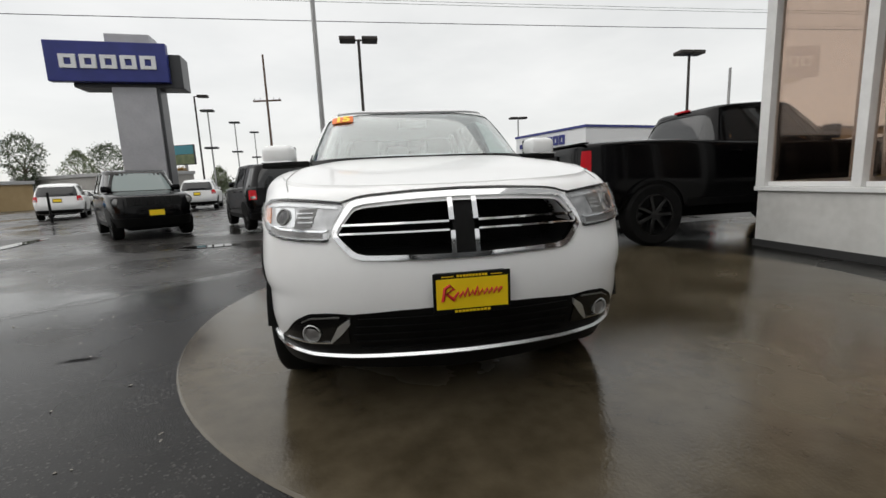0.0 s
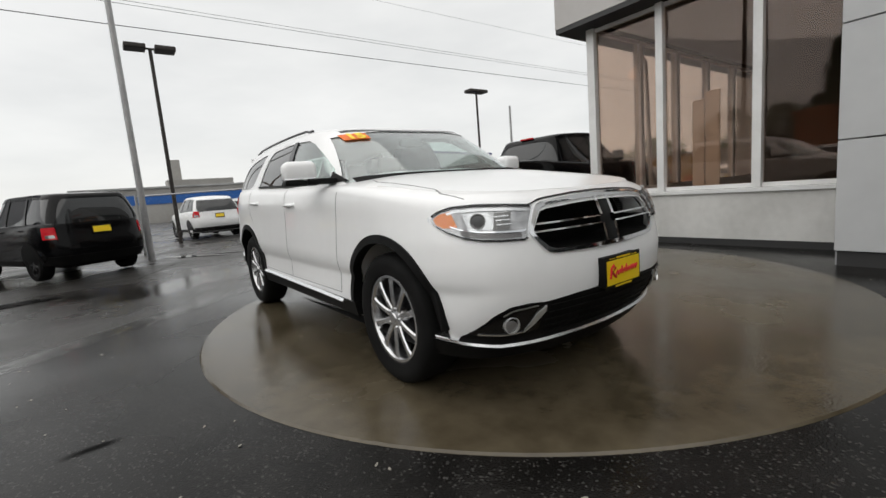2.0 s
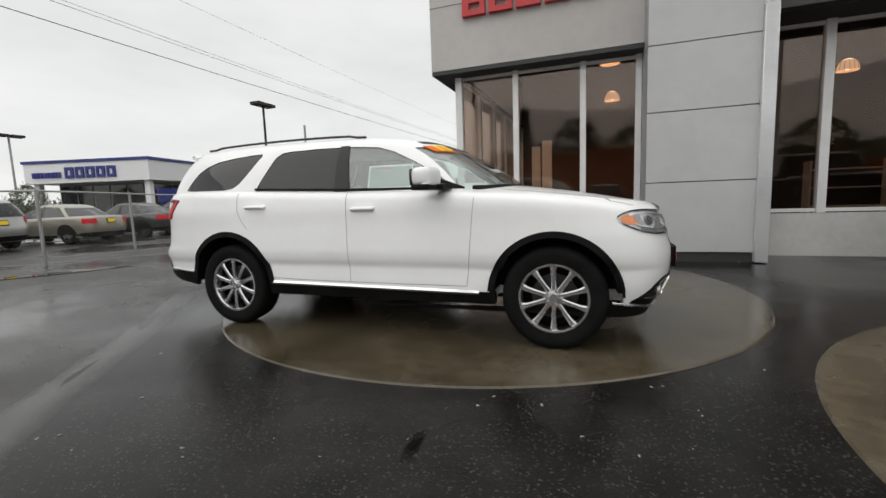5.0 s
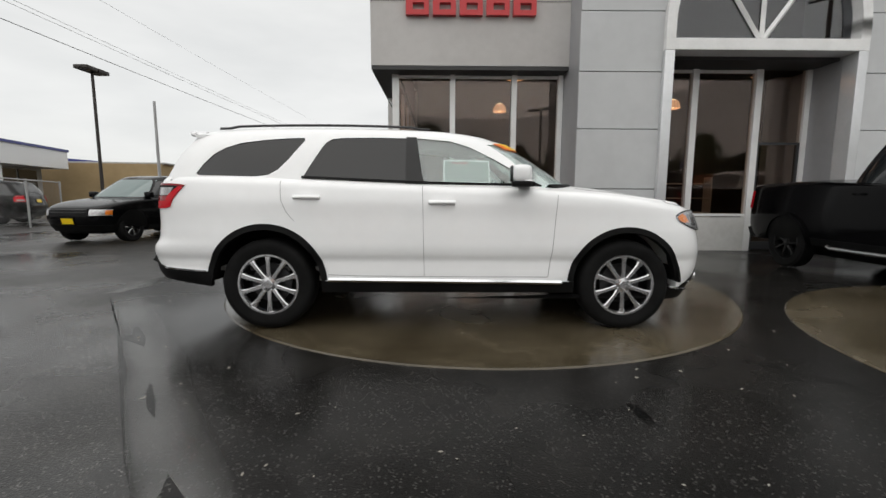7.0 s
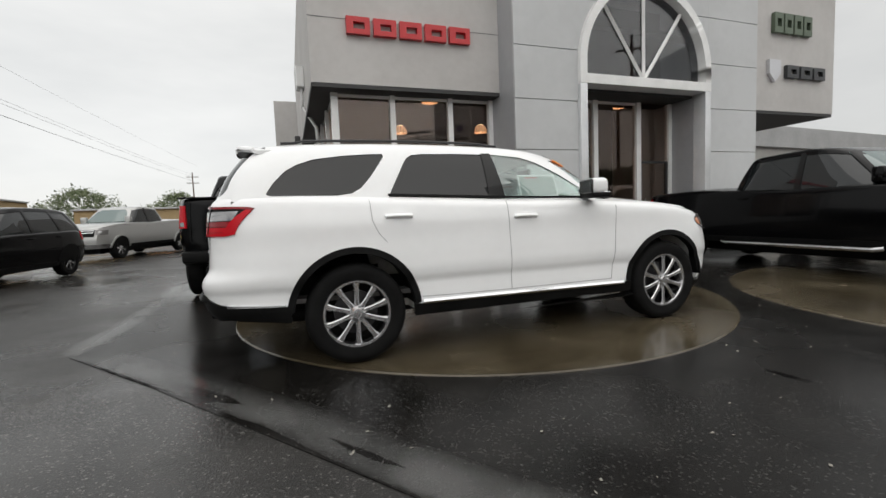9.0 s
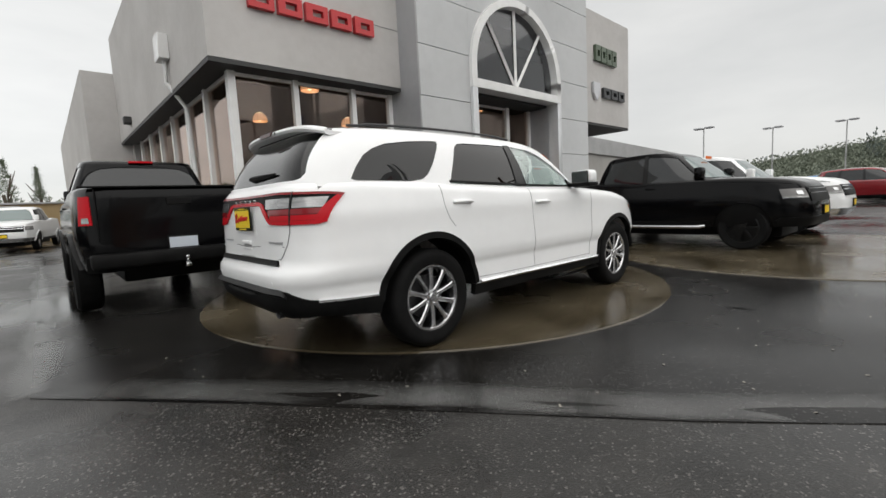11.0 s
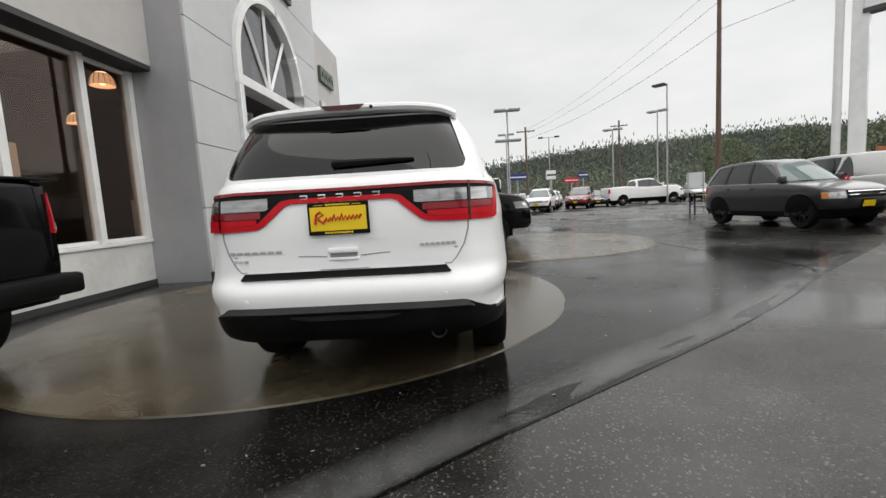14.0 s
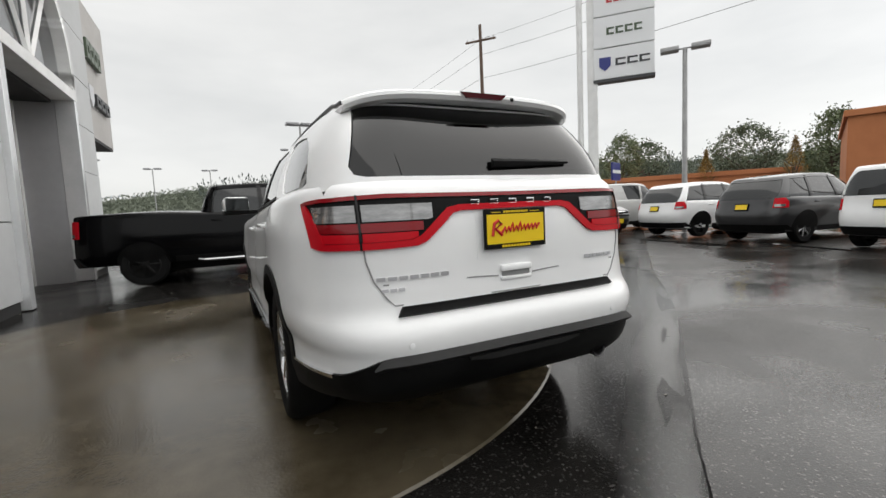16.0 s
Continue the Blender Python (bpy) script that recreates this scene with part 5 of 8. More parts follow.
# lower black cladding, sills and flares
for s in (-1, 1):
    side = lambda x, z, s=s: LOW.side_y(x, z, s)
    part("sill_cladding", sheet(band(-1.06, 1.085, lambda x: 0.325, lambda x: 0.420, 20, 3), side, 0.010, 0.04, outboard), PLASTIC, suv, "black sill cladding")
    part("sill_strip", sheet(band(-1.00, 0.97, line((-1.0, 0.431), (0.97, 0.415)), line((-1.0, 0.448), (0.97, 0.431)), 24, 2), lambda x, z, s=s: LOW.side_y(x, z, s) + Vector((0, s * (0.46 - z) * 1.1, 0)), 0.006, 0.02, outboard), SATIN, suv, "bright chrome sill strip")
    for wx in (1.52, -1.52):
        a0, a1 = (6, 176) if wx > 0 else (4, 174)
        ro, ri = (0.494, 0.446) if wx > 0 else (0.512, 0.462)
        outer = [(wx + ro * math.cos(radians(a0 + (a1 - a0) * k / 40)), 0.395 + ro * math.sin(radians(a0 + (a1 - a0) * k / 40))) for k in range(41)]
        inn = [(wx + ri * math.cos(radians(a0 + (a1 - a0) * k / 40)), 0.395 + ri * math.sin(radians(a0 + (a1 - a0) * k / 40))) for k in range(41)]
        part("arch_flare", sheet(loop_band(outer, inn), side, 0.010, 0.05, outboard), PLASTIC, suv, "black wheel arch flare")
        lin = bmesh.new()
        for k in range(30):
            a, b = radians(2 + 176 * k / 30), radians(2 + 176 * (k + 1) / 30)
            prism(lin, [(wx + 0.493 * math.cos(a), 0.395 + 0.493 * math.sin(a)), (wx + 0.493 * math.cos(b), 0.395 + 0.493 * math.sin(b)), (wx + 0.475 * math.cos(b), 0.395 + 0.475 * math.sin(b)), (wx + 0.475 * math.cos(a), 0.395 + 0.475 * math.sin(a))], s * 0.585, s * 0.92, "y")
            prism(lin, [(wx, 0.395), (wx + 0.493 * math.cos(a), 0.395 + 0.493 * math.sin(a)), (wx + 0.493 * math.cos(b), 0.395 + 0.493 * math.sin(b))], s * 0.585, s * 0.60, "y")
        bmesh.ops.remove_doubles(lin, verts=lin.verts, dist=0.0005)
        part("arch_liner", lin, RUBBER, suv, "black wheel arch liner")
    for hx, hz in ((-0.04, 1.085), (-1.165, 1.125)):
        p = LOW.side_y(hx, hz, s)
        cupb = bmesh.new()
        box(cupb, (hx - 0.115, p.y - 0.012 if s < 0 else p.y - 0.03, hz - 0.019), (hx + 0.115, p.y + 0.03 if s < 0 else p.y + 0.012, hz + 0.021), 0.012)
        dh = part("door_handle", cupb, PAINT_WHITE, suv)
        g = bmesh.new()
        yy = p.y + s * 0.032
        tube(g, [(hx - 0.105, p.y, hz), (hx - 0.10, yy - s * 0.008, hz), (hx - 0.06, yy, hz + 0.003), (hx + 0.06, yy, hz + 0.003), (hx + 0.10, yy - s * 0.008, hz), (hx + 0.105, p.y, hz)], 0.011, 10)
        part("grip", g, PAINT_WHITE, dh)
    # door seams
    def seam(pts, w=0.0018):
        grid = []
        pts = [tuple(p + (q - p) * k / 12 for p, q in zip(a, b)) for a, b in zip(pts, pts[1:]) for k in range(12)] + [pts[-1]]
        for i, p in enumerate(pts):
            a, b = pts[max(i - 1, 0)], pts[min(i + 1, len(pts) - 1)]
            tx, tz = b[0] - a[0], b[1] - a[1]
            q = math.hypot(tx, tz)
            grid.append([(p[0] - tz / q * w, p[1] + tx / q * w), (p[0] + tz / q * w, p[1] - tx / q * w)])
        part("door_seam", sheet(grid, side, 0.0022, 0.006, outboard), SEAM_LINE, suv, smooth=0)
    seam([(-0.205, 1.225), (-0.20, 1.0), (-0.195, 0.7), (-0.19, 0.46)])
    seam([(0.93, 1.15), (0.915, 1.0), (0.89, 0.7), (0.86, 0.46)])
    seam([(-1.385, 1.26), (-1.375, 1.1), (-1.33, 1.0), (-1.27, 0.93)])
    seam([(0.86, 0.46), (0.4, 0.46), (-0.19, 0.461), (-0.7, 0.466), (-1.0, 0.475)], 0.002)
    # door mirror
    mm = bmesh.new()
    box(mm, (-0.085, -0.115, -0.068), (0.075, 0.115, 0.075), 0.045, pose(0.60, s * 1.045, 1.315, 0, 0, 8 * s), 4)
    dm = part("door_mirror", mm, PAINT_WHITE, suv, "white door mirror")
    mm = bmesh.new()
    box(mm, (-0.085, -0.12, -0.03), (0.07, 0.12, 0.012), 0.012, pose(0.605, s * 1.04, 1.248, 0, 0, 8 * s))
    box(mm, (-0.05, -0.10, -0.03), (0.06, 0.10, 0.01), 0.01, pose(0.66, s * 0.92, 1.252))
    part("mirror_foot", mm, PLASTIC, dm)
    mm = bmesh.new()
    box(mm, (-0.097, -0.104, -0.062), (-0.070, 0.104, 0.066), 0.012, pose(0.60, s * 1.045, 1.315, 0, 0, 8 * s))
    part("mirror_glass", mm, GLASS_CAR, dm, "dark mirror glass")
    mm = bmesh.new()
    box(mm, (0.02, -0.115, -0.006), (0.082, 0.115, 0.006), 0.004, pose(0.60, s * 1.045, 1.262, 0, 0, 8 * s))
    part("mirror_strip", mm, CHROME, dm)
    # roof rail
    pts = [(x, s * (UP.half(1.66) - 0.09), TOPS(x) + 0.010 + (0.012 if 0.06 < k < 0.94 else 0.0)) for k, x in ((q, -2.0 + 1.85 * q) for q in (0, 0.05, 0.09, 0.2, 0.35, 0.5, 0.65, 0.8, 0.91, 0.95, 1.0))]
    rail = part("roof_rail", tube(bmesh.new(), pts, 0.011, 10), ALLOY_DARK, suv, "dark grey roof rail")
    wheel(suv, 1.52, s * 0.815, s)
    wheel(suv, -1.52, s * 0.815, s)

# gap between the bonnet and the nose, and the bonnet's side gaps
def top_line(name, pts, w, material):
    """A thin strip lying on the bonnet's surface."""
    bm = bmesh.new()
    rows_ = []
    for i, (x, y) in enumerate(pts):
        a, b = pts[max(i - 1, 0)], pts[min(i + 1, len(pts) - 1)]
        q = math.hypot(b[0] - a[0], b[1] - a[1])
        nx, ny = -(b[1] - a[1]) / q * w, (b[0] - a[0]) / q * w
        rows_.append([Vector((x + e * nx, y + e * ny, 3.0)) for e in (-1, 1)])
    tree = BVHTree.FromPolygons([v.co for v in body.data.vertices], [p.vertices for p in body.data.polygons])
    vs = []
    for r in rows_:
        hits = [tree.ray_cast(p, Vector((0, 0, -1)))[0] for p in r]
        if None in hits:
            continue
        vs.append([bm.verts.new(h + Vector((0, 0, dz))) for dz in (0.0025, -0.004) for h in hits])
    for p, q in zip(vs, vs[1:]):
        for e, g in ((0, 1), (1, 3), (3, 2), (2, 0)):
            bm.faces.new((p[e], p[g], q[g], q[e]))
    return part(name, bm, material, suv, smooth=0)


for s in (-1, 1):
    top_line("bonnet_gap", [(x, s * y) for x, y in zip(np.linspace(1.12, 2.06, 40), np.interp(np.linspace(1.12, 2.06, 40), [1.12, 1.25, 1.5, 1.9, 2.06], [0.74, 0.785, 0.795, 0.79, 0.76]))], 0.0022, SEAM_LINE)
gtop = line((0, 1.034), (0.20, 1.030), (0.40, 1.018), (0.455, 1.010), (0.49, 0.998), (0.53, 0.990), (0.60, 0.995))
part("bonnet_gap", sheet(band(-0.58, 0.58, lambda y: gtop(abs(y)) + 0.006, lambda y: gtop(abs(y)) + 0.013, 60, 1), LOW.front_x, 0.004, 0.01, ahead), GLOSS_BLACK, suv, "dark gap along the bonnet's front edge")

# underbody
ub = bmesh.new()
box(ub, (-2.1, -0.55, 0.29), (2.0, 0.55, 0.40), 0.03)
for x in (-1.52, 1.52):
    rod(ub, (x, -0.72, 0.37), (x, 0.72, 0.37), 0.05)
part("underbody", ub, PLASTIC, suv)

# front end
part("grille_frame", sheet(loop_band(GRILLE, shrink(GRILLE, 0.022), 3), LOW.front_x, 0.010, 0.03, ahead, closed=True), CHROME, suv, "chrome grille surround")
back = part("grille_mesh", prism(bmesh.new(), shrink(GRILLE, 0.021), 2.07, 2.09, "x"), PLASTIC, suv, "black mesh grille", smooth=0)
bars = bmesh.new()
for k in range(20):
    z = 0.765 + k * 0.0133
    if z > 1.01:
        break
    half = 0.5 if 0.8 < z < 0.98 else 0.43
    rod(bars, (2.14, -half, z), (2.14, half, z), 0.0028, n=5)
for k in range(44):
    y = -0.49 + k * 0.0228
    rod(bars, (2.135, y, 0.775), (2.135, y, 1.0 if abs(y) < 0.43 else 0.97), 0.0028, n=5)
part("grille_net", bars, PLASTIC, suv, smooth=0)
lf = lambda y, z: LOW.front_x(y, z)
lining = bmesh.new()
rim_in = shrink(GRILLE, 0.0215)
fr_v = [lining.verts.new((LOW.front_x(y, z).x - 0.004, y, z)) for y, z in rim_in]
bk_v = [lining.verts.new((2.08, y, z)) for y, z in rim_in]
for k in range(len(rim_in)):
    lining.faces.new((fr_v[k - 1], fr_v[k], bk_v[k], bk_v[k - 1]))
part("grille_lining", lining, PLASTIC, suv)
for s in (-1, 1):
    part("grille_blade", sheet(band(s * 0.065, s * 0.53, lambda y: 0.902, lambda y: 0.911, 16, 2), lf, 0.004, 0.014, ahead), CHROME, suv, "chrome grille crossbar")
    part("grille_blade", sheet(band(s * 0.065, s * 0.53, lambda y: 0.866, lambda y: 0.874, 16, 2), lf, 0.003, 0.014, ahead), CHROME, suv, "chrome grille crossbar")
    part("grille_blade", sheet(band(s * 0.042, s * 0.064, lambda y: 0.911, lambda y: 1.004, 3, 6), lf, 0.006, 0.03, ahead), CHROME, suv, "chrome grille upright")
    part("grille_blade", sheet(band(s * 0.042, s * 0.062, lambda y: 0.772, lambda y: 0.866, 3, 6), lf, 0.006, 0.03, ahead), CHROME, suv, "chrome grille upright")
part("grille_post", sheet(band(-0.048, 0.048, lambda y: 0.775, lambda y: 1.004, 4, 6), lf, -0.012, 0.03, ahead), PLASTIC, suv)

for s in (-1, 1):
    f = lambda y, z, s=s: LOW.front_x(s * y, z)
    lo = line((0.505, 0.985), (0.552, 0.915), (0.574, 0.850), (0.59, 0.843), (0.70, 0.848), (0.78, 0.856), (0.835, 0.872), (0.868, 0.900), (0.893, 0.945))
    hi = line((0.505, 0.994), (0.62, 1.006), (0.75, 1.016), (0.83, 1.014), (0.868, 0.998), (0.893, 0.966))
    h1 = part("headlight", sheet(band(0.505, 0.89, lo, hi, 44, 8), f, 0.002, 0.04, ahead), REFLECTOR, suv, "clear headlight with amber corner")
    part("amber_marker", sheet(band(0.838, 0.884, lambda y: max(0.922, lo(y) + 0.012), lambda y: hi(y) - 0.010, 12, 5), f, 0.006, 0.01, ahead), AMBER, h1, "amber side marker")
    part("lamp_bezel", sheet(band(0.575, 0.885, lambda y: lo(y) - 0.004, lambda y: lo(y) + 0.005, 34, 2), f, 0.008, 0.02, ahead), GLOSS_BLACK, h1)
    part("lamp_base", sheet(band(0.60, 0.835, lambda y: lo(y) + 0.012, lambda y: lo(y) + 0.034, 30, 2), f, 0.005, 0.02, ahead), LAMP_GREY, h1, "dark grey lower lamp strip")
    part("lamp_bezel", sheet(band(0.575, 0.855, lambda y: lo(y) + 0.036, lambda y: lo(y) + 0.043, 30, 2), f, 0.010, 0.02, ahead), CHROME, h1)
    part("lamp_bezel", sheet(band(0.51, 0.885, lambda y: hi(y) - 0.002, lambda y: hi(y) + 0.007, 34, 2), f, 0.009, 0.02, ahead), GLOSS_BLACK, h1)
    part("lamp_bezel", sheet(band(0.53, 0.85, lambda y: hi(y) - 0.024, lambda y: hi(y) - 0.012, 34, 2), f, 0.007, 0.02, ahead), LAMP_SILVER, h1)
    part("lamp_pocket", sheet([[(0.618 + 0.03 * (0.975 - z) / 0.075 + 0.075 * k / 6, z) for z in np.linspace(0.898, 0.978, 6)] for k in range(7)], f, 0.005, 0.01, ahead), LAMP_GREY, h1)
    for z in (0.922, 0.942, 0.960):
        part("lamp_rib", sheet(band(0.635, 0.70, lambda y: z - 0.003, lambda y: z + 0.003, 8, 1), f, 0.008, 0.01, ahead), LAMP_SILVER, h1)
    part("lamp_bowl", sheet(band(0.715, 0.81, lambda y: 0.905, lambda y: 0.985, 10, 5), f, 0.004, 0.01, ahead), LAMP_SILVER, h1)
    for yc, zc, r in ((0.768, 0.945, 0.038),):
        c = f(yc, zc)
        tn = (f(yc + 0.01, zc) - f(yc - 0.01, zc)).cross(f(yc, zc + 0.01) - f(yc, zc - 0.01)).normalized()
        m = Matrix.Translation(c) @ (tn if tn.x > 0 else -tn).to_track_quat("Z", "Y").to_matrix().to_4x4()
        bm = bmesh.new()
        lathe(bm, [(r, 0.004), (r, 0.014), (r * 0.86, 0.014), (r * 0.8, 0.006)], m, 28)
        part("lamp_ring", bm, LAMP_GREY, h1)
        bm = bmesh.new()
        lathe(bm, [(0.001, 0.016), (r * 0.4, 0.014), (r * 0.8, 0.008)], m, 24)
        part("projector", bm, ALLOY_DARK, h1)
    lens = part("lens", sheet(band(0.505, 0.893, lambda y: lo(y) - 0.002, lambda y: hi(y) + 0.004, 44, 8), f, 0.020, 0.003, ahead), GLASS_LENS, h1, "clear lamp lens")
    lens.visible_shadow = False
    # fog lamp pocket
    flo = line((0.50, 0.385), (0.60, 0.376), (0.70, 0.376), (0.80, 0.392), (0.83, 0.402))
    fhi = line((0.50, 0.505), (0.56, 0.528), (0.68, 0.520), (0.74, 0.488), (0.80, 0.430), (0.83, 0.404))
    fp = part("fog_lamp_bezel", sheet(band(0.52, 0.828, flo, fhi, 26, 5), f, 0.008, 0.03, ahead), GLOSS_BLACK, suv, "black fog lamp pocket")
    c = f(0.678, 0.436)
    m = Matrix.Translation(c) @ Matrix.Rotation(radians(18 * s), 4, "Z") @ Matrix.Rotation(radians(90), 4, "Y")
    bm = bmesh.new()
    lathe(bm, [(0.042, 0.0), (0.042, 0.022), (0.036, 0.024), (0.033, 0.012)], m, 26)
    part("fog_ring", bm, LAMP_SILVER, fp)
    bm = bmesh.new()
    lathe(bm, [(0.001, 0.020), (0.02, 0.018), (0.034, 0.010)], m, 22)
    part("fog_lens", bm, LAMP_GREY, fp)
    part("fog_blade", sheet(band(0.510, 0.600, line((0.51, 0.485), (0.56, 0.425), (0.60, 0.388)), line((0.51, 0.512), (0.56, 0.478), (0.60, 0.402)), 12, 2), f, 0.016, 0.01, ahead), LAMP_SILVER, fp, "bright blade beside the fog lamp")
    part("fog_blade", sheet(band(0.595, 0.80, line((0.595, 0.384), (0.70, 0.382), (0.80, 0.397)), line((0.595, 0.392), (0.70, 0.390), (0.80, 0.404)), 14, 1), f, 0.012, 0.01, ahead), CHROME, fp)
    part("fog_blade", sheet(band(0.555, 0.72, lambda y: fhi(y) - 0.012, lambda y: fhi(y) - 0.006, 14, 1), f, 0.012, 0.01, ahead), LAMP_GREY, fp)
for k in range(5):
    half = 0.50 - 0.012 * abs(k - 2)
    b = band(-half, half, lambda y: 0.350 + 0.038 * k, lambda y: 0.356 + 0.038 * k, 20, 1)
    part("intake_slat", sheet(b, lf, 0.012, 0.012, ahead), PLASTIC, suv, smooth=0)
bar_lo = line((-0.93, 0.365), (-0.9, 0.358), (-0.82, 0.330), (-0.7, 0.302), (-0.5, 0.290), (0, 0.288), (0.5, 0.290), (0.7, 0.302), (0.82, 0.330), (0.9, 0.358), (0.93, 0.365))
top_in = line((-0.86, 0.36), (-0.82, 0.41), (-0.755, 0.492), (-0.69, 0.528), (-0.6, 0.534), (-0.5, 0.526), (-0.3, 0.538), (0, 0.545), (0.3, 0.538), (0.5, 0.526), (0.6, 0.534), (0.69, 0.528), (0.755, 0.492), (0.82, 0.41), (0.86, 0.36))
part("lower_intake", sheet(band(-0.845, 0.845, lambda y: min(bar_lo(y) + 0.012, top_in(y)), top_in, 80, 6), lf, 0.003, 0.03, ahead), PLASTIC, suv, "black lower intake panel")
part("bumper_strip", sheet(band(-0.895, 0.895, lambda y: bar_lo(y) + 0.002, lambda y: bar_lo(y) + 0.022, 60, 3), lambda y, z: LOW.front_x(y, z) + Vector((max(bar_lo(y) + 0.022 - z, 0) * 1.3, 0, 0)), 0.012, 0.03, ahead), SATIN, suv, "bright chrome bumper strip")
part("bumper_lip", sheet(band(-0.90, 0.90, line((-0.9, 0.265), (0, 0.205), (0.9, 0.265)), lambda y: bar_lo(y) + 0.001, 60, 4), lf, 0.016, 0.06, ahead), PLASTIC, suv, "black lower bumper")


def dealer_plate(parent, m, scale=1.0, label="yellow dealer plate with red script in black frame"):
    """A plate in a black frame; the script and the small print are kept as plain strokes."""
    pl = part("dealer_plate", boxes(((-0.168, -0.088, -0.006), (0.168, 0.088, 0.004)), bevel=0.004, m=m), PLASTIC, parent, label)
    part("plate", boxes(((-0.155, -0.066, 0.004), (0.155, 0.064, 0.0062)), bevel=0.001, m=m), YELLOW, pl, smooth=0)
    pts = [(-0.128, -0.030), (-0.118, 0.024), (-0.098, 0.037), (-0.080, 0.022), (-0.112, 0.002), (-0.078, -0.028)]
    wave = [(-0.078 + 0.0105 * k + (0.006 if k % 2 else 0), -0.006 + 0.012 * k / 20 + (0.013 if k % 2 else -0.014) * (1.9 if k in (5, 9) else 0.8)) for k in range(20)]
    for run, r in ((pts, 0.0075), (wave, 0.0060)):
        bm = tube(bmesh.new(), [m @ Vector((p[0], p[1], 0.0075)) for p in run], r, 6)
        part("script_stroke", bm, RED_INK, pl, "red script stroke")
    for k in range(10):
        part("print_block", boxes(((-0.066 + 0.0135 * k, 0.070, 0.004), (-0.056 + 0.0135 * k, 0.079, 0.0055)), m=m), YELLOW, pl, smooth=0)
        part("print_block", boxes(((-0.078 + 0.0158 * k, -0.082, 0.004), (-0.066 + 0.0158 * k, -0.072, 0.0055)), m=m), YELLOW, pl, smooth=0)
    for s in (-1, 1):
        part("print_block", boxes(((s * 0.105 - 0.025, 0.072, 0.004), (s * 0.105 + 0.025, 0.075, 0.0055)), m=m), YELLOW, pl, smooth=0)
    return pl


mfront = Matrix(((0, 0, 1, 2.425), (1, 0, 0, 0.008), (0, 1, 0, 0.608), (0, 0, 0, 1)))
dealer_plate(suv, mfront)
part("plate_bracket", boxes(((2.35, -0.15, 0.53), (2.42, 0.165, 0.69)), bevel=0.008), PLASTIC, suv)

# rear end
rr = lambda y, z: LOW.rear_x(y, z)
part("lower_bumper", sheet(band(-0.885, 0.885, line((-0.89, 0.435), (-0.6, 0.395), (0.6, 0.395), (0.89, 0.435)), line((-0.89, 0.515), (-0.80, 0.53), (-0.68, 0.592), (0.68, 0.592), (0.80, 0.53), (0.89, 0.515)), 60, 6), rr, 0.012, 0.05, astern), PLASTIC, suv, "black lower rear bumper")
part("bumper_step", sheet([[(v * (0.585 - 0.6 * (z - 0.752)), z) for z in (0.752, 0.764, 0.778, 0.792)] for v in np.linspace(-1, 1, 31)], rr, 0.020, 0.02, astern), PLASTIC, suv, "black loading pad")
part("bumper_ledge", sheet(band(-0.70, 0.70, line((-0.70, 0.556), (-0.66, 0.566), (0.66, 0.566), (0.70, 0.556)), line((-0.70, 0.562), (-0.66, 0.598), (0.66, 0.598), (0.70, 0.562)), 40, 3), lambda y, z: LOW.rear_x(y, z) + Vector((-(0.598 - z) * 0.9, 0, 0)), 0.016, 0.03, astern), BUMPER_GREY, suv, "dark grey bumper ledge")
part("bumper_scoop", sheet(band(-0.30, 0.30, line((-0.30, 0.548), (-0.2, 0.532), (0.2, 0.532), (0.30, 0.548)), lambda y: 0.556, 16, 2), rr, 0.034, 0.03, astern), BUMPER_GREY, suv)
for s in (-1, 1):
    sd = lambda x, z, s=s: LOW.side_y(x, z, s)
    part("bumper_side", sheet(band(-2.42, -2.0, line((-2.42, 0.42), (-2.0, 0.37)), line((-2.42, 0.510), (-2.0, 0.495)), 12, 4), sd, 0.010, 0.03, outboard), PLASTIC, suv)
    part("bumper_strip", sheet(band(-2.43, -2.03, line((-2.43, 0.512), (-2.03, 0.497)), line((-2.43, 0.528), (-2.03, 0.508)), 12, 1), sd, 0.014, 0.01, outboard), CHROME, suv, "bright chrome strip")
    part("parking_sensor", lathe(bmesh.new(), [(0.001, 0.004), (0.012, 0.003), (0.013, 0.0)], Matrix.Translation(rr(s * 0.55, 0.64)) @ Matrix.Rotation(radians(-90), 4, "Y"), 16), PAINT_WHITE, suv)
def ywrap(v, z):
    """v is a width; beyond 0.9 the surface turns round onto the flank."""
    s = 1 if v >= 0 else -1
    a = abs(v)
    if a <= 0.85:
        return LOW.rear_x(v, z)
    p0 = LOW.rear_x(s * 0.85, z)
    return LOW.side_y(p0.x + (a - 0.85) * 1.0, z, s) if a - 0.85 > 0.02 else p0.lerp(LOW.side_y(p0.x + 0.02, z, s), (a - 0.85) / 0.02)


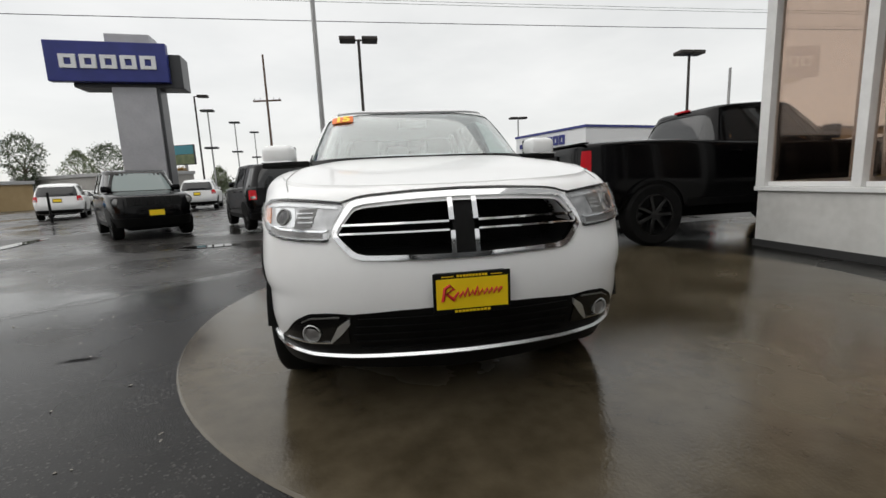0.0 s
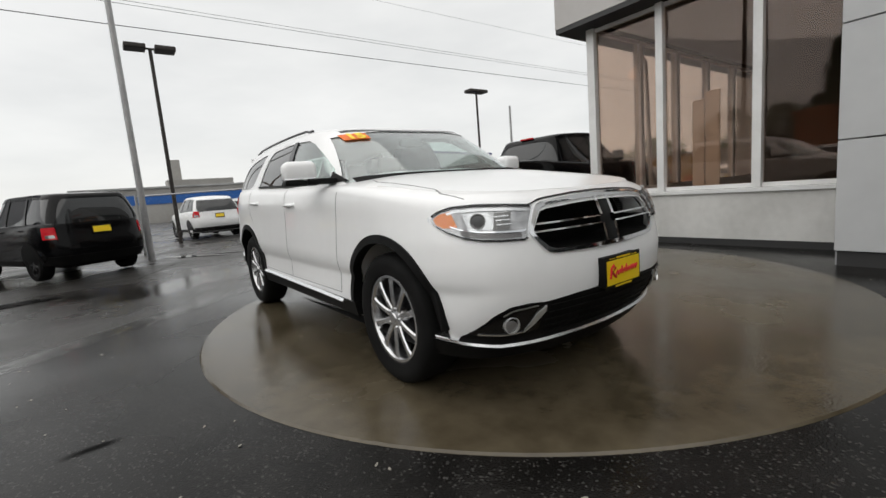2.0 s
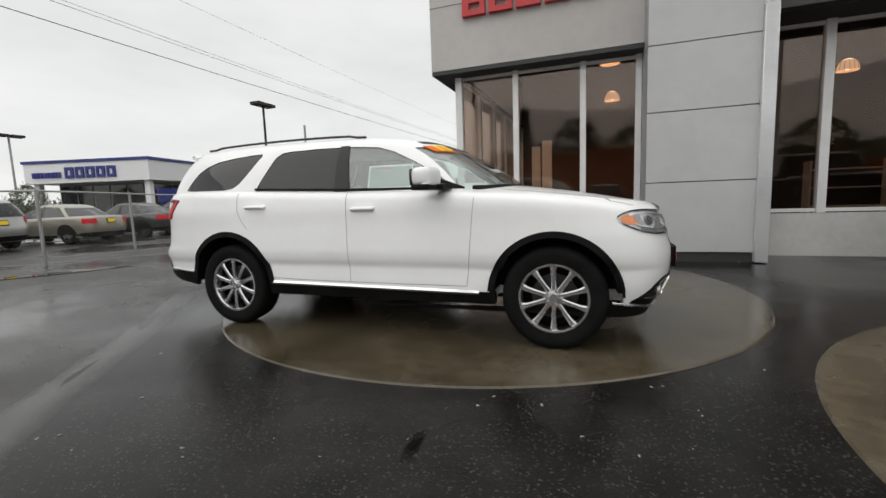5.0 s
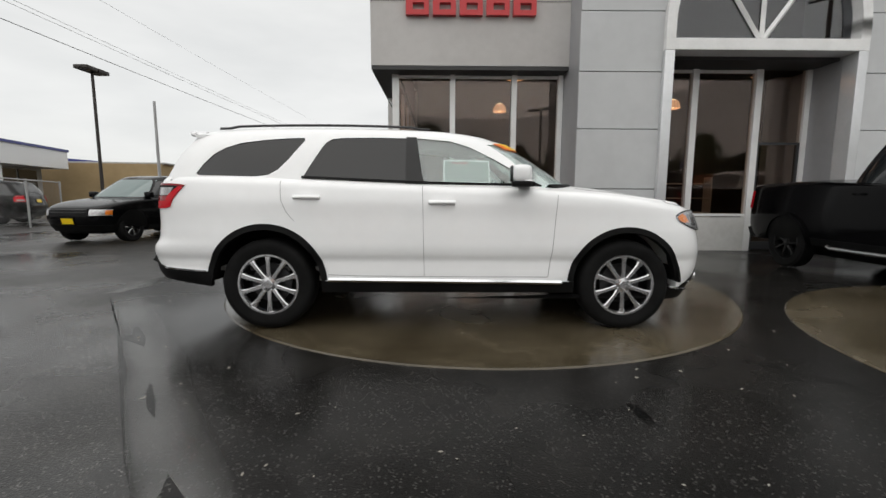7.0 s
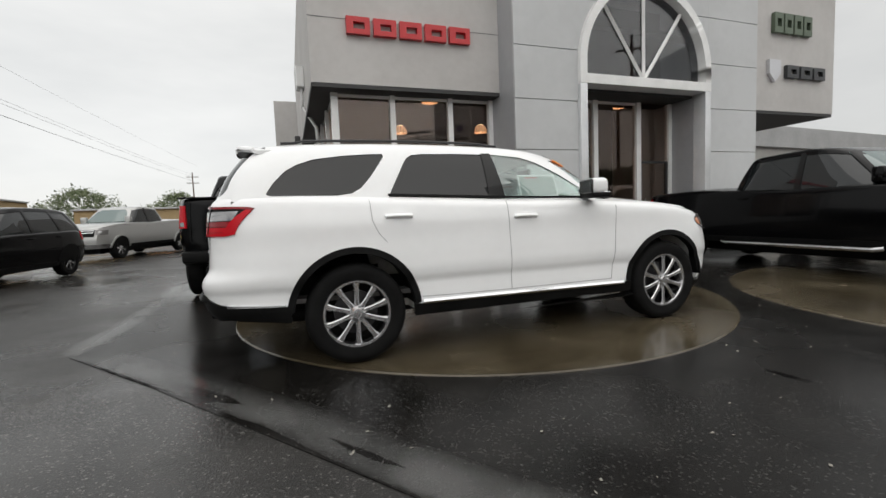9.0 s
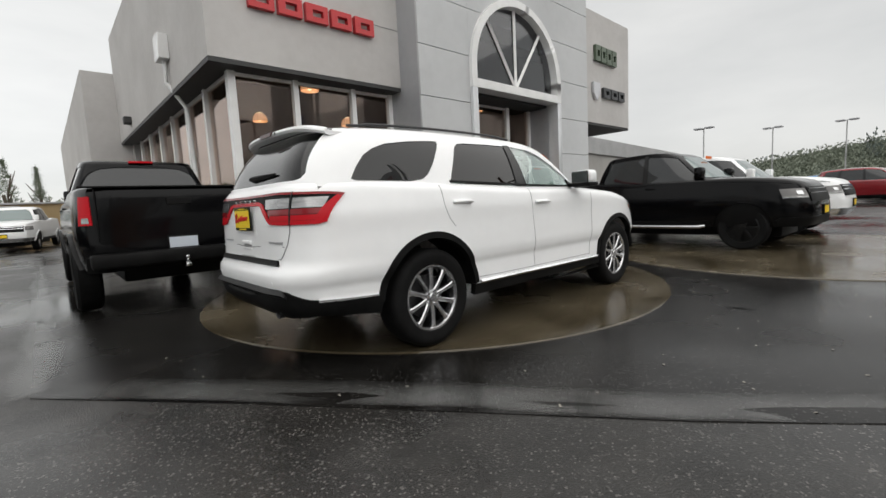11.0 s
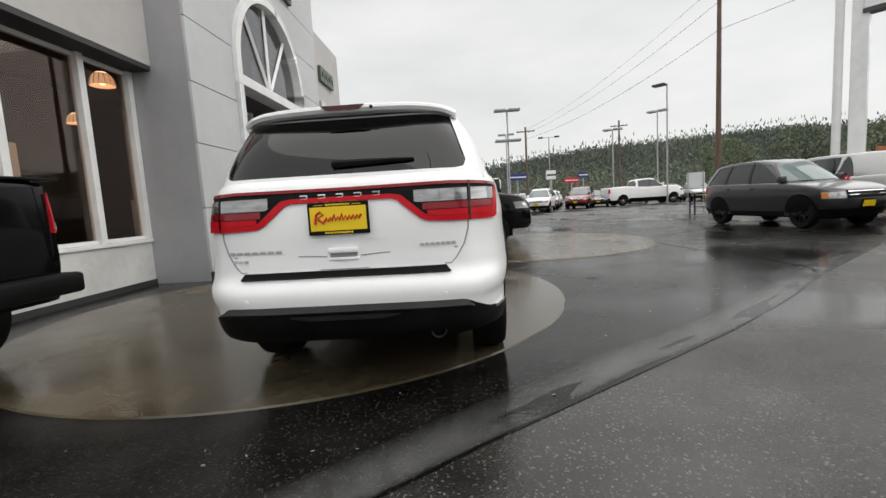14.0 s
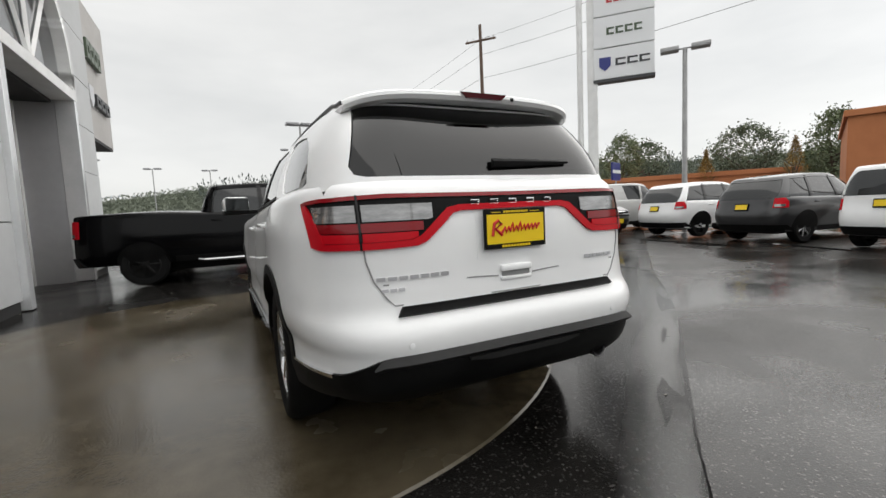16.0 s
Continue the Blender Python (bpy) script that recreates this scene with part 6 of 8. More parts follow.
tl_out_hi = line((0, 1.240), (0.6, 1.244), (0.82, 1.236), (0.895, 1.222))
red_in = line((0, 1.193), (0.28, 1.192), (0.335, 1.182), (0.39, 1.135), (0.46, 1.075), (0.50, 1.060), (0.60, 1.056), (0.83, 1.055), (0.85, 1.070), (0.895, 1.205))
red_lo = line((0, 1.168), (0.27, 1.167), (0.31, 1.157), (0.36, 1.113), (0.44, 1.048), (0.48, 1.034), (0.60, 1.029), (0.83, 1.029), (0.858, 1.045), (0.895, 1.195))
blk = part("tail_lamp_bar", sheet(band(-0.893, 0.893, lambda v: red_lo(abs(v)) + 0.006, lambda v: tl_out_hi(abs(v)) - 0.006, 130, 6), ywrap, 0.004, 0.03, astern), PLASTIC, suv, "full-width black and red tail lamp bar")
part("light_ring", sheet(band(-0.895, 0.895, lambda v: tl_out_hi(abs(v)) - 0.016, lambda v: tl_out_hi(abs(v)), 130, 2), ywrap, 0.012, 0.015, astern), RED_LENS, blk, "red light strip")
part("light_ring", sheet(band(-0.895, 0.895, lambda v: red_lo(abs(v)), lambda v: red_in(abs(v)), 230, 2), ywrap, 0.012, 0.015, astern), RED_GLOW, blk, "red light strip")
for s in (-1, 1):
    g = lambda v, z, s=s: ywrap(s * v, z)
    part("light_end", sheet([[(v + 0.040 * (z - 1.03) / 0.19 - 0.040, z) for z in np.linspace(1.040, 1.214, 9)] for v in np.linspace(0.852, 0.895, 7)], g, 0.012, 0.015, astern), RED_GLOW, blk, "red lamp end")
    for v0, v1 in ((0.475, 0.693), (0.707, 0.845)):
        part("brake_lens", sheet(band(v0, v1, lambda v: red_in(v) + 0.002, lambda v: 1.092, 10, 3), g, 0.010, 0.01, astern), RED_GLOW, blk, "bright red brake lens")
        part("brake_lens", sheet(band(v0 - 0.025, v1, lambda v: max(1.096, red_in(v) + 0.002), lambda v: 1.132, 10, 3), g, 0.010, 0.01, astern), RED_LENS, blk, "dark red brake lens")
    for v0, v1 in ((0.405, 0.690), (0.710, 0.838)):
        part("reverse_lens", sheet(band(v0, v1, lambda v: max(1.138, red_in(v) + 0.022), lambda v: 1.204, 14, 3), g, 0.010, 0.01, astern), CLEAR_LENS, blk, "clear reversing lens")
    part("lamp_gap", sheet(band(0.696, 0.704, lambda v: red_lo(v) - 0.002, lambda v: tl_out_hi(v) + 0.002, 2, 6), g, 0.0135, 0.01, astern), GLOSS_BLACK, blk, "dark gap between the lamp halves", smooth=0)
for k in range(5):
    y = 0.20 - 0.10 * k
    p = rr(y, 1.19)
    bm = bmesh.new()
    box(bm, (p.x - 0.012, y - 0.022, 1.186), (p.x, y + 0.022, 1.194), 0.002)
    box(bm, (p.x - 0.012, y - 0.022, 1.204), (p.x, y + 0.022, 1.212), 0.002)
    box(bm, (p.x - 0.012, y - 0.022, 1.194), (p.x, y - 0.014, 1.204), 0.002)
    part("badge_block", bm, CHROME, blk, smooth=0)
mrear = Matrix(((0, 0, -1, -2.592), (-1, 0, 0, 0.008), (0, 1, 0, 1.078), (0, 0, 0, 1)))
dealer_plate(suv, mrear)
part("plate_recess", sheet(band(-0.20, 0.20, lambda y: 0.955, lambda y: 1.146, 8, 3), rr, 0.002, 0.004, astern), PAINT_WHITE, suv)
hb = bmesh.new()
p = rr(0, 0.88)
box(hb, (p.x - 0.018, -0.085, 0.885), (p.x + 0.02, 0.085, 0.915), 0.008)
box(hb, (p.x - 0.010, -0.085, 0.845), (p.x + 0.02, 0.085, 0.862), 0.005)
th = part("tailgate_handle", hb, PAINT_WHITE, suv)
part("handle_gap", boxes(((p.x - 0.006, -0.075, 0.863), (p.x + 0.01, 0.075, 0.884))), SEAM_LINE, th, smooth=0)
for y0, y1, z0, z1 in ((0.66, 0.34, 0.900, 0.916), (0.64, 0.54, 0.855, 0.868), (-0.62, -0.42, 0.902, 0.918)):
    n = 7 if abs(y0 - y1) > 0.15 else 3
    for k in range(n):
        a = y0 + (y1 - y0) * (k + 0.1) / n
        b = y0 + (y1 - y0) * (k + 0.85) / n
        part("badge_block", sheet(band(a, b, lambda y: z0, lambda y: z1, 2, 1), rr, 0.005, 0.004, astern), SIGN_SILVER, suv, smooth=0)
for pts in ([(-0.695, 1.035), (-0.69, 0.98), (-0.665, 0.90), (-0.62, 0.83), (-0.59, 0.798), (0.0, 0.796), (0.59, 0.798), (0.62, 0.83), (0.665, 0.90), (0.69, 0.98), (0.695, 1.035)], [(-0.63, 0.884), (-0.2, 0.875), (-0.095, 0.868)], [(0.63, 0.884), (0.2, 0.875), (0.095, 0.868)]):
    grid = []
    for i, q in enumerate(pts):
        a, b = pts[max(i - 1, 0)], pts[min(i + 1, len(pts) - 1)]
        d = math.hypot(b[0] - a[0], b[1] - a[1])
        nx, nz = -(b[1] - a[1]) / d * 0.003, (b[0] - a[0]) / d * 0.003
        grid.append([(q[0] + nx, q[1] + nz), (q[0] - nx, q[1] - nz)])
    part("tailgate_seam", sheet(grid, rr, 0.0025, 0.004, astern), SEAM_LINE, suv, smooth=0)
# spoiler, wiper, brake light
sp = bmesh.new()
rows_ = []
for k in range(41):
    y = -0.655 + 1.31 * k / 40
    e = abs(y) / 0.655
    xr = -2.360 + 0.045 * e**2 + 0.105 * e**8
    dr = 0.014 * e**2 + 0.030 * e**6
    top_z = TOPS(-2.1) + 0.036 * (1 - e**2)
    prof = [(-2.02, top_z + 0.002 - dr), (-2.2, top_z + 0.001 - dr), (xr + 0.03, 1.733 - dr), (xr + 0.004, 1.721 - dr), (xr, 1.706 - dr), (xr + 0.014, 1.688 - dr), (-2.20 + 0.03 * e**4, 1.680 - dr), (-2.08, 1.69 - dr)]
    rows_.append([sp.verts.new((x, y, z)) for x, z in prof])
for a, b in zip(rows_, rows_[1:]):
    for j in range(8):
        sp.faces.new((a[j], a[(j + 1) % 8], b[(j + 1) % 8], b[j]))
sp.faces.new(rows_[0])
sp.faces.new(rows_[-1][::-1])
spo = part("spoiler", sp, PAINT_WHITE, suv, "white roof spoiler")
part("brake_light", prism(bmesh.new(), [(-0.128, 1.723), (0.128, 1.723), (0.098, 1.697), (-0.098, 1.697)], -2.366, -2.335, "x"), DARK_LENS, spo, "dark red high brake light")
part("camera_eye", lathe(bmesh.new(), [(0.001, 0.006), (0.009, 0.004), (0.011, 0.0)], Matrix.Translation((-2.356, -0.168, 1.706)) @ Matrix.Rotation(radians(-90), 4, "Y"), 16), GLOSS_BLACK, spo)
part("spoiler_gap", sheet([[(y, z) for z in (1.672, 1.690)] for y in np.linspace(-0.60, 0.60, 17)], UP.rear_x, 0.004, 0.01, astern), SOFFIT, spo)
wp = bmesh.new()
rows_ = []
for k in range(15):
    u = k / 14
    y = 0.05 - 0.46 * u
    half_z = 0.006 + 0.016 * (1 - u)**0.6
    c = UP.rear_x(y, 1.378 + 0.006 * u)
    rows_.append([wp.verts.new((c.x - dx, y, c.z + dz)) for dx, dz in ((0.004, -half_z), (0.026 - 0.010 * u, -half_z * 0.7), (0.030 - 0.012 * u, half_z * 0.3), (0.004, half_z))])
for a, b in zip(rows_, rows_[1:]):
    for k in range(4):
        wp.faces.new((a[k], a[(k + 1) % 4], b[(k + 1) % 4], b[k]))
wp.faces.new(rows_[0])
wp.faces.new(rows_[-1][::-1])
part("rear_wiper", wp, PLASTIC, suv, "black rear wiper")
ex = bmesh.new()
m = Matrix.Translation((-2.50, -0.50, 0.425)) @ Matrix.Rotation(radians(-90), 4, "Y")
lathe(ex, [(0.036, -0.02), (0.042, -0.02), (0.044, 0.08), (0.040, 0.085), (0.036, 0.08), (0.036, -0.02)], m, 24)
part("exhaust_tip", ex, ALLOY_DARK, suv, "dark metal exhaust tip")
an = bmesh.new()
box(an, (-1.98, -0.02, 1.745), (-1.86, 0.02, 1.79), 0.018)
part("roof_antenna", an, PAINT_WHITE, suv)


# ---- the other cars ----
def kind_of(front, rear, half, bottom, top, gfront, grear, ghalf, gtop, axles, wr, pillars, nose, tail, cx=-0.1, gcx=-0.5, nf=5.0, nr=7.0, gnf=4.0, gnr=7.0):
    return dict(front=front, rear=rear, half=half, bottom=bottom, top=top, gfront=gfront, grear=grear, ghalf=ghalf, gtop=gtop, axles=axles, wr=wr, pillars=pillars, nose=nose, tail=tail,
                cx=cx, gcx=gcx, nf=nf, nr=nr, gnf=gnf, gnr=gnr)


KINDS = {
    "boxy": kind_of(table((0.3, 2.02), (0.5, 2.12), (0.7, 2.12), (0.9, 2.06), (1.1, 2.0)), table((0.3, -2.15), (0.5, -2.25), (0.7, -2.25), (0.9, -2.20), (1.15, -2.17)),
                    table((0.3, 0.82), (0.5, 0.86), (0.75, 0.878), (1.0, 0.865), (1.2, 0.83)), lambda x: 0.30, table((-2.4, 1.14), (0.6, 1.10), (1.2, 1.08), (1.8, 1.03), (2.2, 0.99)),
                    table((1.0, 0.98), (1.15, 0.82), (1.4, 0.56), (1.62, 0.32)), table((1.0, -2.19), (1.2, -2.17), (1.45, -2.10), (1.62, -2.02)), table((1.0, 0.84), (1.15, 0.82), (1.4, 0.75), (1.62, 0.68)),
                    table((-2.2, 1.63), (-1.0, 1.665), (0.2, 1.64), (0.6, 1.58)), (1.3175, -1.3175), 0.345, ((0.72, 0.28, 0.07), (-0.35, -0.38, 0.10), (-1.25, -1.20, 0.10), (-2.06, -1.98, 0.14)), (0.80, 0.98, 0.56), (0.80, 1.02, 0.70)),
    "crossover": kind_of(table((0.3, 2.1), (0.5, 2.24), (0.7, 2.25), (0.9, 2.16), (1.1, 2.0)), table((0.3, -2.2), (0.5, -2.32), (0.7, -2.34), (0.9, -2.28), (1.15, -2.22)),
                         table((0.3, 0.86), (0.5, 0.90), (0.75, 0.93), (1.0, 0.91), (1.2, 0.87)), lambda x: 0.28, table((-2.4, 1.13), (-1.0, 1.10), (0.6, 1.06), (1.2, 1.02), (1.8, 0.93), (2.3, 0.80)),
                         table((0.9, 1.35), (1.05, 1.12), (1.3, 0.72), (1.5, 0.38), (1.62, 0.15)), table((0.9, -2.27), (1.15, -2.22), (1.4, -2.08), (1.62, -1.90)), table((0.9, 0.88), (1.1, 0.86), (1.35, 0.77), (1.62, 0.64)),
                         table((-2.2, 1.57), (-1.4, 1.63), (-0.6, 1.655), (0.2, 1.60), (0.7, 1.48)), (1.40, -1.40), 0.36, ((0.86, 0.22, 0.06), (-0.25, -0.30, 0.09), (-1.20, -1.12, 0.09), (-2.05, -1.72, 0.22)), (0.66, 0.82, 0.52), (0.86, 1.14, 0.70)),
    "sedan": kind_of(table((0.25, 2.1), (0.45, 2.24), (0.6, 2.25), (0.75, 2.17), (0.9, 2.0)), table((0.25, -2.2), (0.45, -2.35), (0.65, -2.36), (0.85, -2.32), (1.0, -2.26)),
                     table((0.25, 0.84), (0.45, 0.88), (0.65, 0.91), (0.85, 0.89), (1.05, 0.83)), lambda x: 0.22, table((-2.4, 0.98), (-1.6, 0.99), (0.6, 0.93), (1.2, 0.88), (1.8, 0.80), (2.3, 0.70)),
                     table((0.8, 1.35), (0.95, 1.05), (1.15, 0.62), (1.35, 0.15), (1.42, -0.02)), table((0.8, -2.0), (0.98, -1.75), (1.2, -1.35), (1.42, -0.95)), table((0.8, 0.86), (0.95, 0.83), (1.2, 0.72), (1.42, 0.60)),
                     table((-1.8, 1.28), (-1.2, 1.37), (-0.5, 1.43), (0.1, 1.41), (0.6, 1.30)), (1.37, -1.37), 0.325, ((0.80, 0.05, 0.06), (-0.30, -0.34, 0.08), (-1.45, -0.98, 0.14)), (0.58, 0.70, 0.50), (0.72, 0.90, 0.55), gcx=-0.4),
    "van": kind_of(table((0.3, 2.2), (0.5, 2.3), (0.7, 2.28), (0.9, 2.18), (1.2, 2.0)), table((0.3, -2.3), (0.5, -2.40), (0.9, -2.40), (1.3, -2.38)),
                   table((0.3, 0.86), (0.6, 0.91), (1.0, 0.915), (1.3, 0.90)), lambda x: 0.28, table((-2.4, 1.22), (0.8, 1.18), (1.4, 1.10), (1.9, 0.98), (2.3, 0.86)),
                   table((1.0, 1.75), (1.2, 1.45), (1.5, 1.02), (1.8, 0.60)), table((1.0, -2.38), (1.3, -2.37), (1.8, -2.30)), table((1.0, 0.89), (1.3, 0.87), (1.6, 0.82), (1.85, 0.76)),
                   table((-2.4, 1.83), (-1.0, 1.86), (0.4, 1.82), (1.0, 1.70)), (1.5, -1.5), 0.33, ((1.15, 0.62, 0.07), (0.10, 0.10, 0.12), (-1.45, -1.45, 1.75)), (0.80, 0.98, 0.55), (0.95, 1.45, 0.76)),
    "pickup": kind_of(table((0.35, 2.62), (0.55, 2.74), (0.75, 2.75), (1.0, 2.68), (1.3, 2.5)), table((0.35, -3.13), (0.55, -3.20), (0.9, -3.20), (1.4, -3.18)),
                      table((0.35, 0.92), (0.55, 0.97), (0.85, 1.0), (1.1, 0.985), (1.4, 0.955)), lambda x: 0.42, table((-3.4, 1.36), (-1.3, 1.36), (-1.1, 1.34), (0.8, 1.31), (1.5, 1.30), (2.2, 1.25), (2.55, 1.19), (2.8, 1.08)),
                      table((1.1, 1.50), (1.3, 1.25), (1.55, 0.92), (1.8, 0.60), (1.90, 0.46)), table((1.1, -1.16), (1.35, -1.14), (1.6, -1.06), (1.86, -0.94)), table((1.1, 0.955), (1.3, 0.92), (1.6, 0.82), (1.86, 0.72)),
                      table((-1.3, 1.84), (-0.6, 1.90), (0.4, 1.89), (0.9, 1.78)), (1.78, -2.11), 0.40, ((1.12, 0.54, 0.07), (0.02, -0.02, 0.10), (-1.00, -0.92, 0.14)), (0.90, 1.08, 0.70), (0.95, 1.26, 0.84), cx=-0.1, gcx=0.0, nf=6.0, nr=14.0, gnf=4.5, gnr=9.0),
}
PLATE_WHITE = mat("plate_white", (0.55, 0.60, 0.66), 0.4)


def small_wheel(parent, x, y, side, r, face, width=0.22):
    """A plain wheel for cars that stay at a distance."""
    m = Matrix.Translation((x, y, r)) @ Matrix.Rotation(radians(-90 * side), 4, "X")
    h, rim = width / 2, r * 0.66
    bm = bmesh.new()
    lathe(bm, [(rim * 0.96, h * 0.6), (rim, h * 0.9), (r * 0.9, h), (r * 0.985, h * 0.75), (r, 0), (r * 0.985, -h * 0.75), (r * 0.9, -h), (rim, -h * 0.9)], m, 32)
    w = part("wheel", bm, RUBBER, parent)
    bm = bmesh.new()
    lathe(bm, [(rim, h * 0.82), (rim * 0.9, h * 0.86), (rim * 0.86, h * 0.5), (rim * 0.86, 0.0), (0.001, 0.0)], m, 32)
    part("rim", bm, ALLOY_DARK if face is not BLACK_WHEEL else BLACK_WHEEL, w)
    bm = bmesh.new()
    for k in range(7):
        a = 2 * math.pi * k / 7
        q = m @ Matrix.Rotation(a, 4, "Z")
        box(bm, (0.0, -r * 0.055, h * 0.3), (rim * 0.93, r * 0.055, h * 0.80), 0.006, q, 1)
    lathe(bm, [(0.001, h * 0.84), (r * 0.14, h * 0.82), (r * 0.17, h * 0.5)], m, 16)
    part("spokes", bm, face, w)
    return w


def make_car(name, kind, paint, m, label, group="", category="car", face=ALLOY, plate=True, wheel_scale=1.0, lift=0.0, handles=True, far=False, arches=True, screen=GLASS_CAR_SKY):
    k = KINDS[kind]
    root = thing(name, label, category, m, group)
    wr = k["wr"] * wheel_scale
    up = Matrix.Translation((0, 0, lift))
    lev, rnd = (9, 60) if far else (14, 84)
    low = Shell(k["cx"], k["front"], k["rear"], k["half"], k["bottom"], k["top"], k["nf"], k["nr"], 0.06, lambda x: 0.05)
    def gshell(grow, bottom, top_off=0.0):
        return Shell(k["gcx"], k["gfront"], k["grear"], k["ghalf"], bottom, lambda x: k["gtop"](x) + top_off, k["gnf"], k["gnr"], 0.05, lambda x: 0.03, grow=grow)
    base = lambda x: k["top"](x) - 0.06
    glass_sh = gshell(0.0, base, -0.01)

    def add(nm, bm, material, parent=root, lab="", smooth=38):
        bmesh.ops.transform(bm, matrix=up, verts=bm.verts)
        return part(nm, bm, material, parent, lab, smooth)

    body = add("body", low.build(lev, rnd), paint)
    if kind == "pickup":
        cut(body, cutter(boxes(((-3.11, -0.80, 0.85 + lift), (-1.24, 0.80, 1.8 + lift)))))
    add("cabin_glass", glass_sh.build(max(lev - 4, 6), rnd), GLASS_CAR, root, "dark tinted glazing")
    add("roof", gshell(0.010, lambda x: k["gtop"](x) - 0.085).build(5, rnd), paint)
    zb = lambda x: k["top"](x) + 0.01

    def lamp_grid(y0, y1, frac, z0, z1):
        """A patch between two widths, kept inside the shell's own half width at each height."""
        zs = np.linspace(z0, z1, 5)
        return [[(y0 + (min(y1, low.half_at(0.0, z) * frac - 0.01) - y0) * u / 8, z) for z in zs] for u in range(9)]

    for s in (-1, 1):
        sd = lambda x, z, s=s: low.side_y(x, z, s)
        gd = lambda x, z, s=s: glass_sh.side_y(x, z, s)
        for xb, xt, w in k["pillars"]:
            z0, z1 = zb(xb) - 0.05, k["gtop"](xt) - 0.05
            grid = []
            for i in range(9):
                t = i / 8
                x, z = xb + (xt - xb) * t, z0 + (z1 - z0) * t
                wv = w * (1 - 0.25 * t)
                grid.append([(x - wv / 2 + wv * j / 4, z) for j in range(5)])
            dark = w < 0.105 and w > 0.075
            add("pillar", sheet(grid, gd, 0.012, 0.02, outboard), GLOSS_BLACK if dark else paint)
        for ax in k["axles"]:
            if arches:
                R = wr + 0.065
                zc = wr - lift
                out = [(ax + R * math.cos(radians(a)), zc + R * math.sin(radians(a))) for a in range(0, 181, 9)]
                inn = [(ax + 0.05 * math.cos(radians(a)), zc + 0.05 * math.sin(radians(a))) for a in range(0, 181, 9)]
                lo_clip = lambda p: (p[0], max(p[1], k["bottom"](p[0]) + 0.005))
                add("wheel_arch", sheet(loop_band([lo_clip(p) for p in out], [lo_clip(p) for p in inn], 4), sd, 0.006, 0.05, outboard), PLASTIC, root, "black wheel arch")
            y = abs(sd(ax, max(wr, k["bottom"](ax) + 0.1)).y)
            small_wheel(root, ax, s * (y - 0.10 + (0.03 if wheel_scale > 1.05 else 0)), s, wr, face, 0.22 * max(1, wheel_scale * 1.05))
        xm = k["pillars"][0][0] - 0.10
        pm = gd(xm, zb(xm) + 0.10)
        bm = bmesh.new()
        big = 1.45 if kind == "pickup" else 1.0
        box(bm, (xm - 0.07, pm.y + s * 0.03, zb(xm) + 0.01), (xm + 0.08, pm.y + s * 0.22 * (1.1 if big > 1 else 1), zb(xm) + 0.16 * big), 0.035, None, 2)
        add("door_mirror", bm, paint)
        if handles:
            for px in (k["pillars"][1][0] + 0.14, k["pillars"][2][0] + 0.16)[: 1 if kind == "van" else 2]:
                p = sd(px, zb(px) - 0.14)
                bm = bmesh.new()
                box(bm, (px - 0.09, p.y - 0.03, p.z - 0.015), (px + 0.09, p.y + 0.03, p.z + 0.015), 0.01)
                add("door_handle", bm, paint if paint is not PAINT_WHITE else PAINT_WHITE)
        add("sill", sheet(band(k["axles"][1] + wr + 0.1, k["axles"][0] - wr - 0.1, lambda x: k["bottom"](x), lambda x: k["bottom"](x) + 0.11, 10, 2), sd, 0.008, 0.03, outboard), PLASTIC)
        # lamps
        n0, n1, ny = k["nose"]
        fr = lambda y, z, s=s: low.front_x(s * y, z)
        if kind == "boxy":
            c = fr(ny + 0.15, (n0 + n1) / 2)
            m2 = Matrix.Translation(c + Vector((-0.02, 0, 0))) @ Matrix.Rotation(radians(90), 4, "Y")
            hl = add("headlight", lathe(bmesh.new(), [(0.001, 0.035), (0.05, 0.034), (0.078, 0.026), (0.086, 0.0), (0.086, -0.03)], m2, 24), REFLECTOR, root, "round clear headlight")
            add("lamp_ring", lathe(bmesh.new(), [(0.086, 0.03), (0.100, 0.03), (0.104, 0.0), (0.086, 0.0)], m2, 24, closed=True), PLASTIC, hl)
        elif kind == "pickup":
            hl = add("headlight", sheet(lamp_grid(ny, ny + 0.30, 0.92, n0, n1 - 0.02), fr, 0.008, 0.03, ahead), LAMP_GREY, root, "smoked headlight with a bright projector")
            add("projector", sheet(lamp_grid(ny + 0.06, ny + 0.12, 0.92, n0 + 0.06, n1 - 0.06), fr, 0.016, 0.02, ahead), LAMP_SILVER, hl)
            add("lower_lens", sheet(lamp_grid(ny + 0.02, ny + 0.26, 0.92, n0 + 0.012, n0 + 0.026), fr, 0.016, 0.02, ahead), REFLECTOR, hl)
            add("bonnet_line", sheet(band(k["axles"][0] - 0.55, 2.45, lambda x: k["top"](x) - 0.075, lambda x: k["top"](x) - 0.069, 14, 1), sd, 0.003, 0.01, outboard), PLASTIC)
            for xa in k["axles"]:
                R = wr + 0.085
                zc = wr - lift
                fo = [(xa + R * math.cos(radians(a)), zc + R * math.sin(radians(a))) for a in range(2, 179, 8)]
                fi = [(xa + (R - 0.05) * math.cos(radians(a)), zc + (R - 0.05) * math.sin(radians(a))) for a in range(2, 179, 8)]
                up_ = lambda p: (p[0], max(p[1], k["bottom"](p[0]) + 0.02))
                add("arch_flare", sheet(loop_band([up_(p) for p in fo], [up_(p) for p in fi], 2), sd, 0.035, 0.05, outboard), paint)
        else:
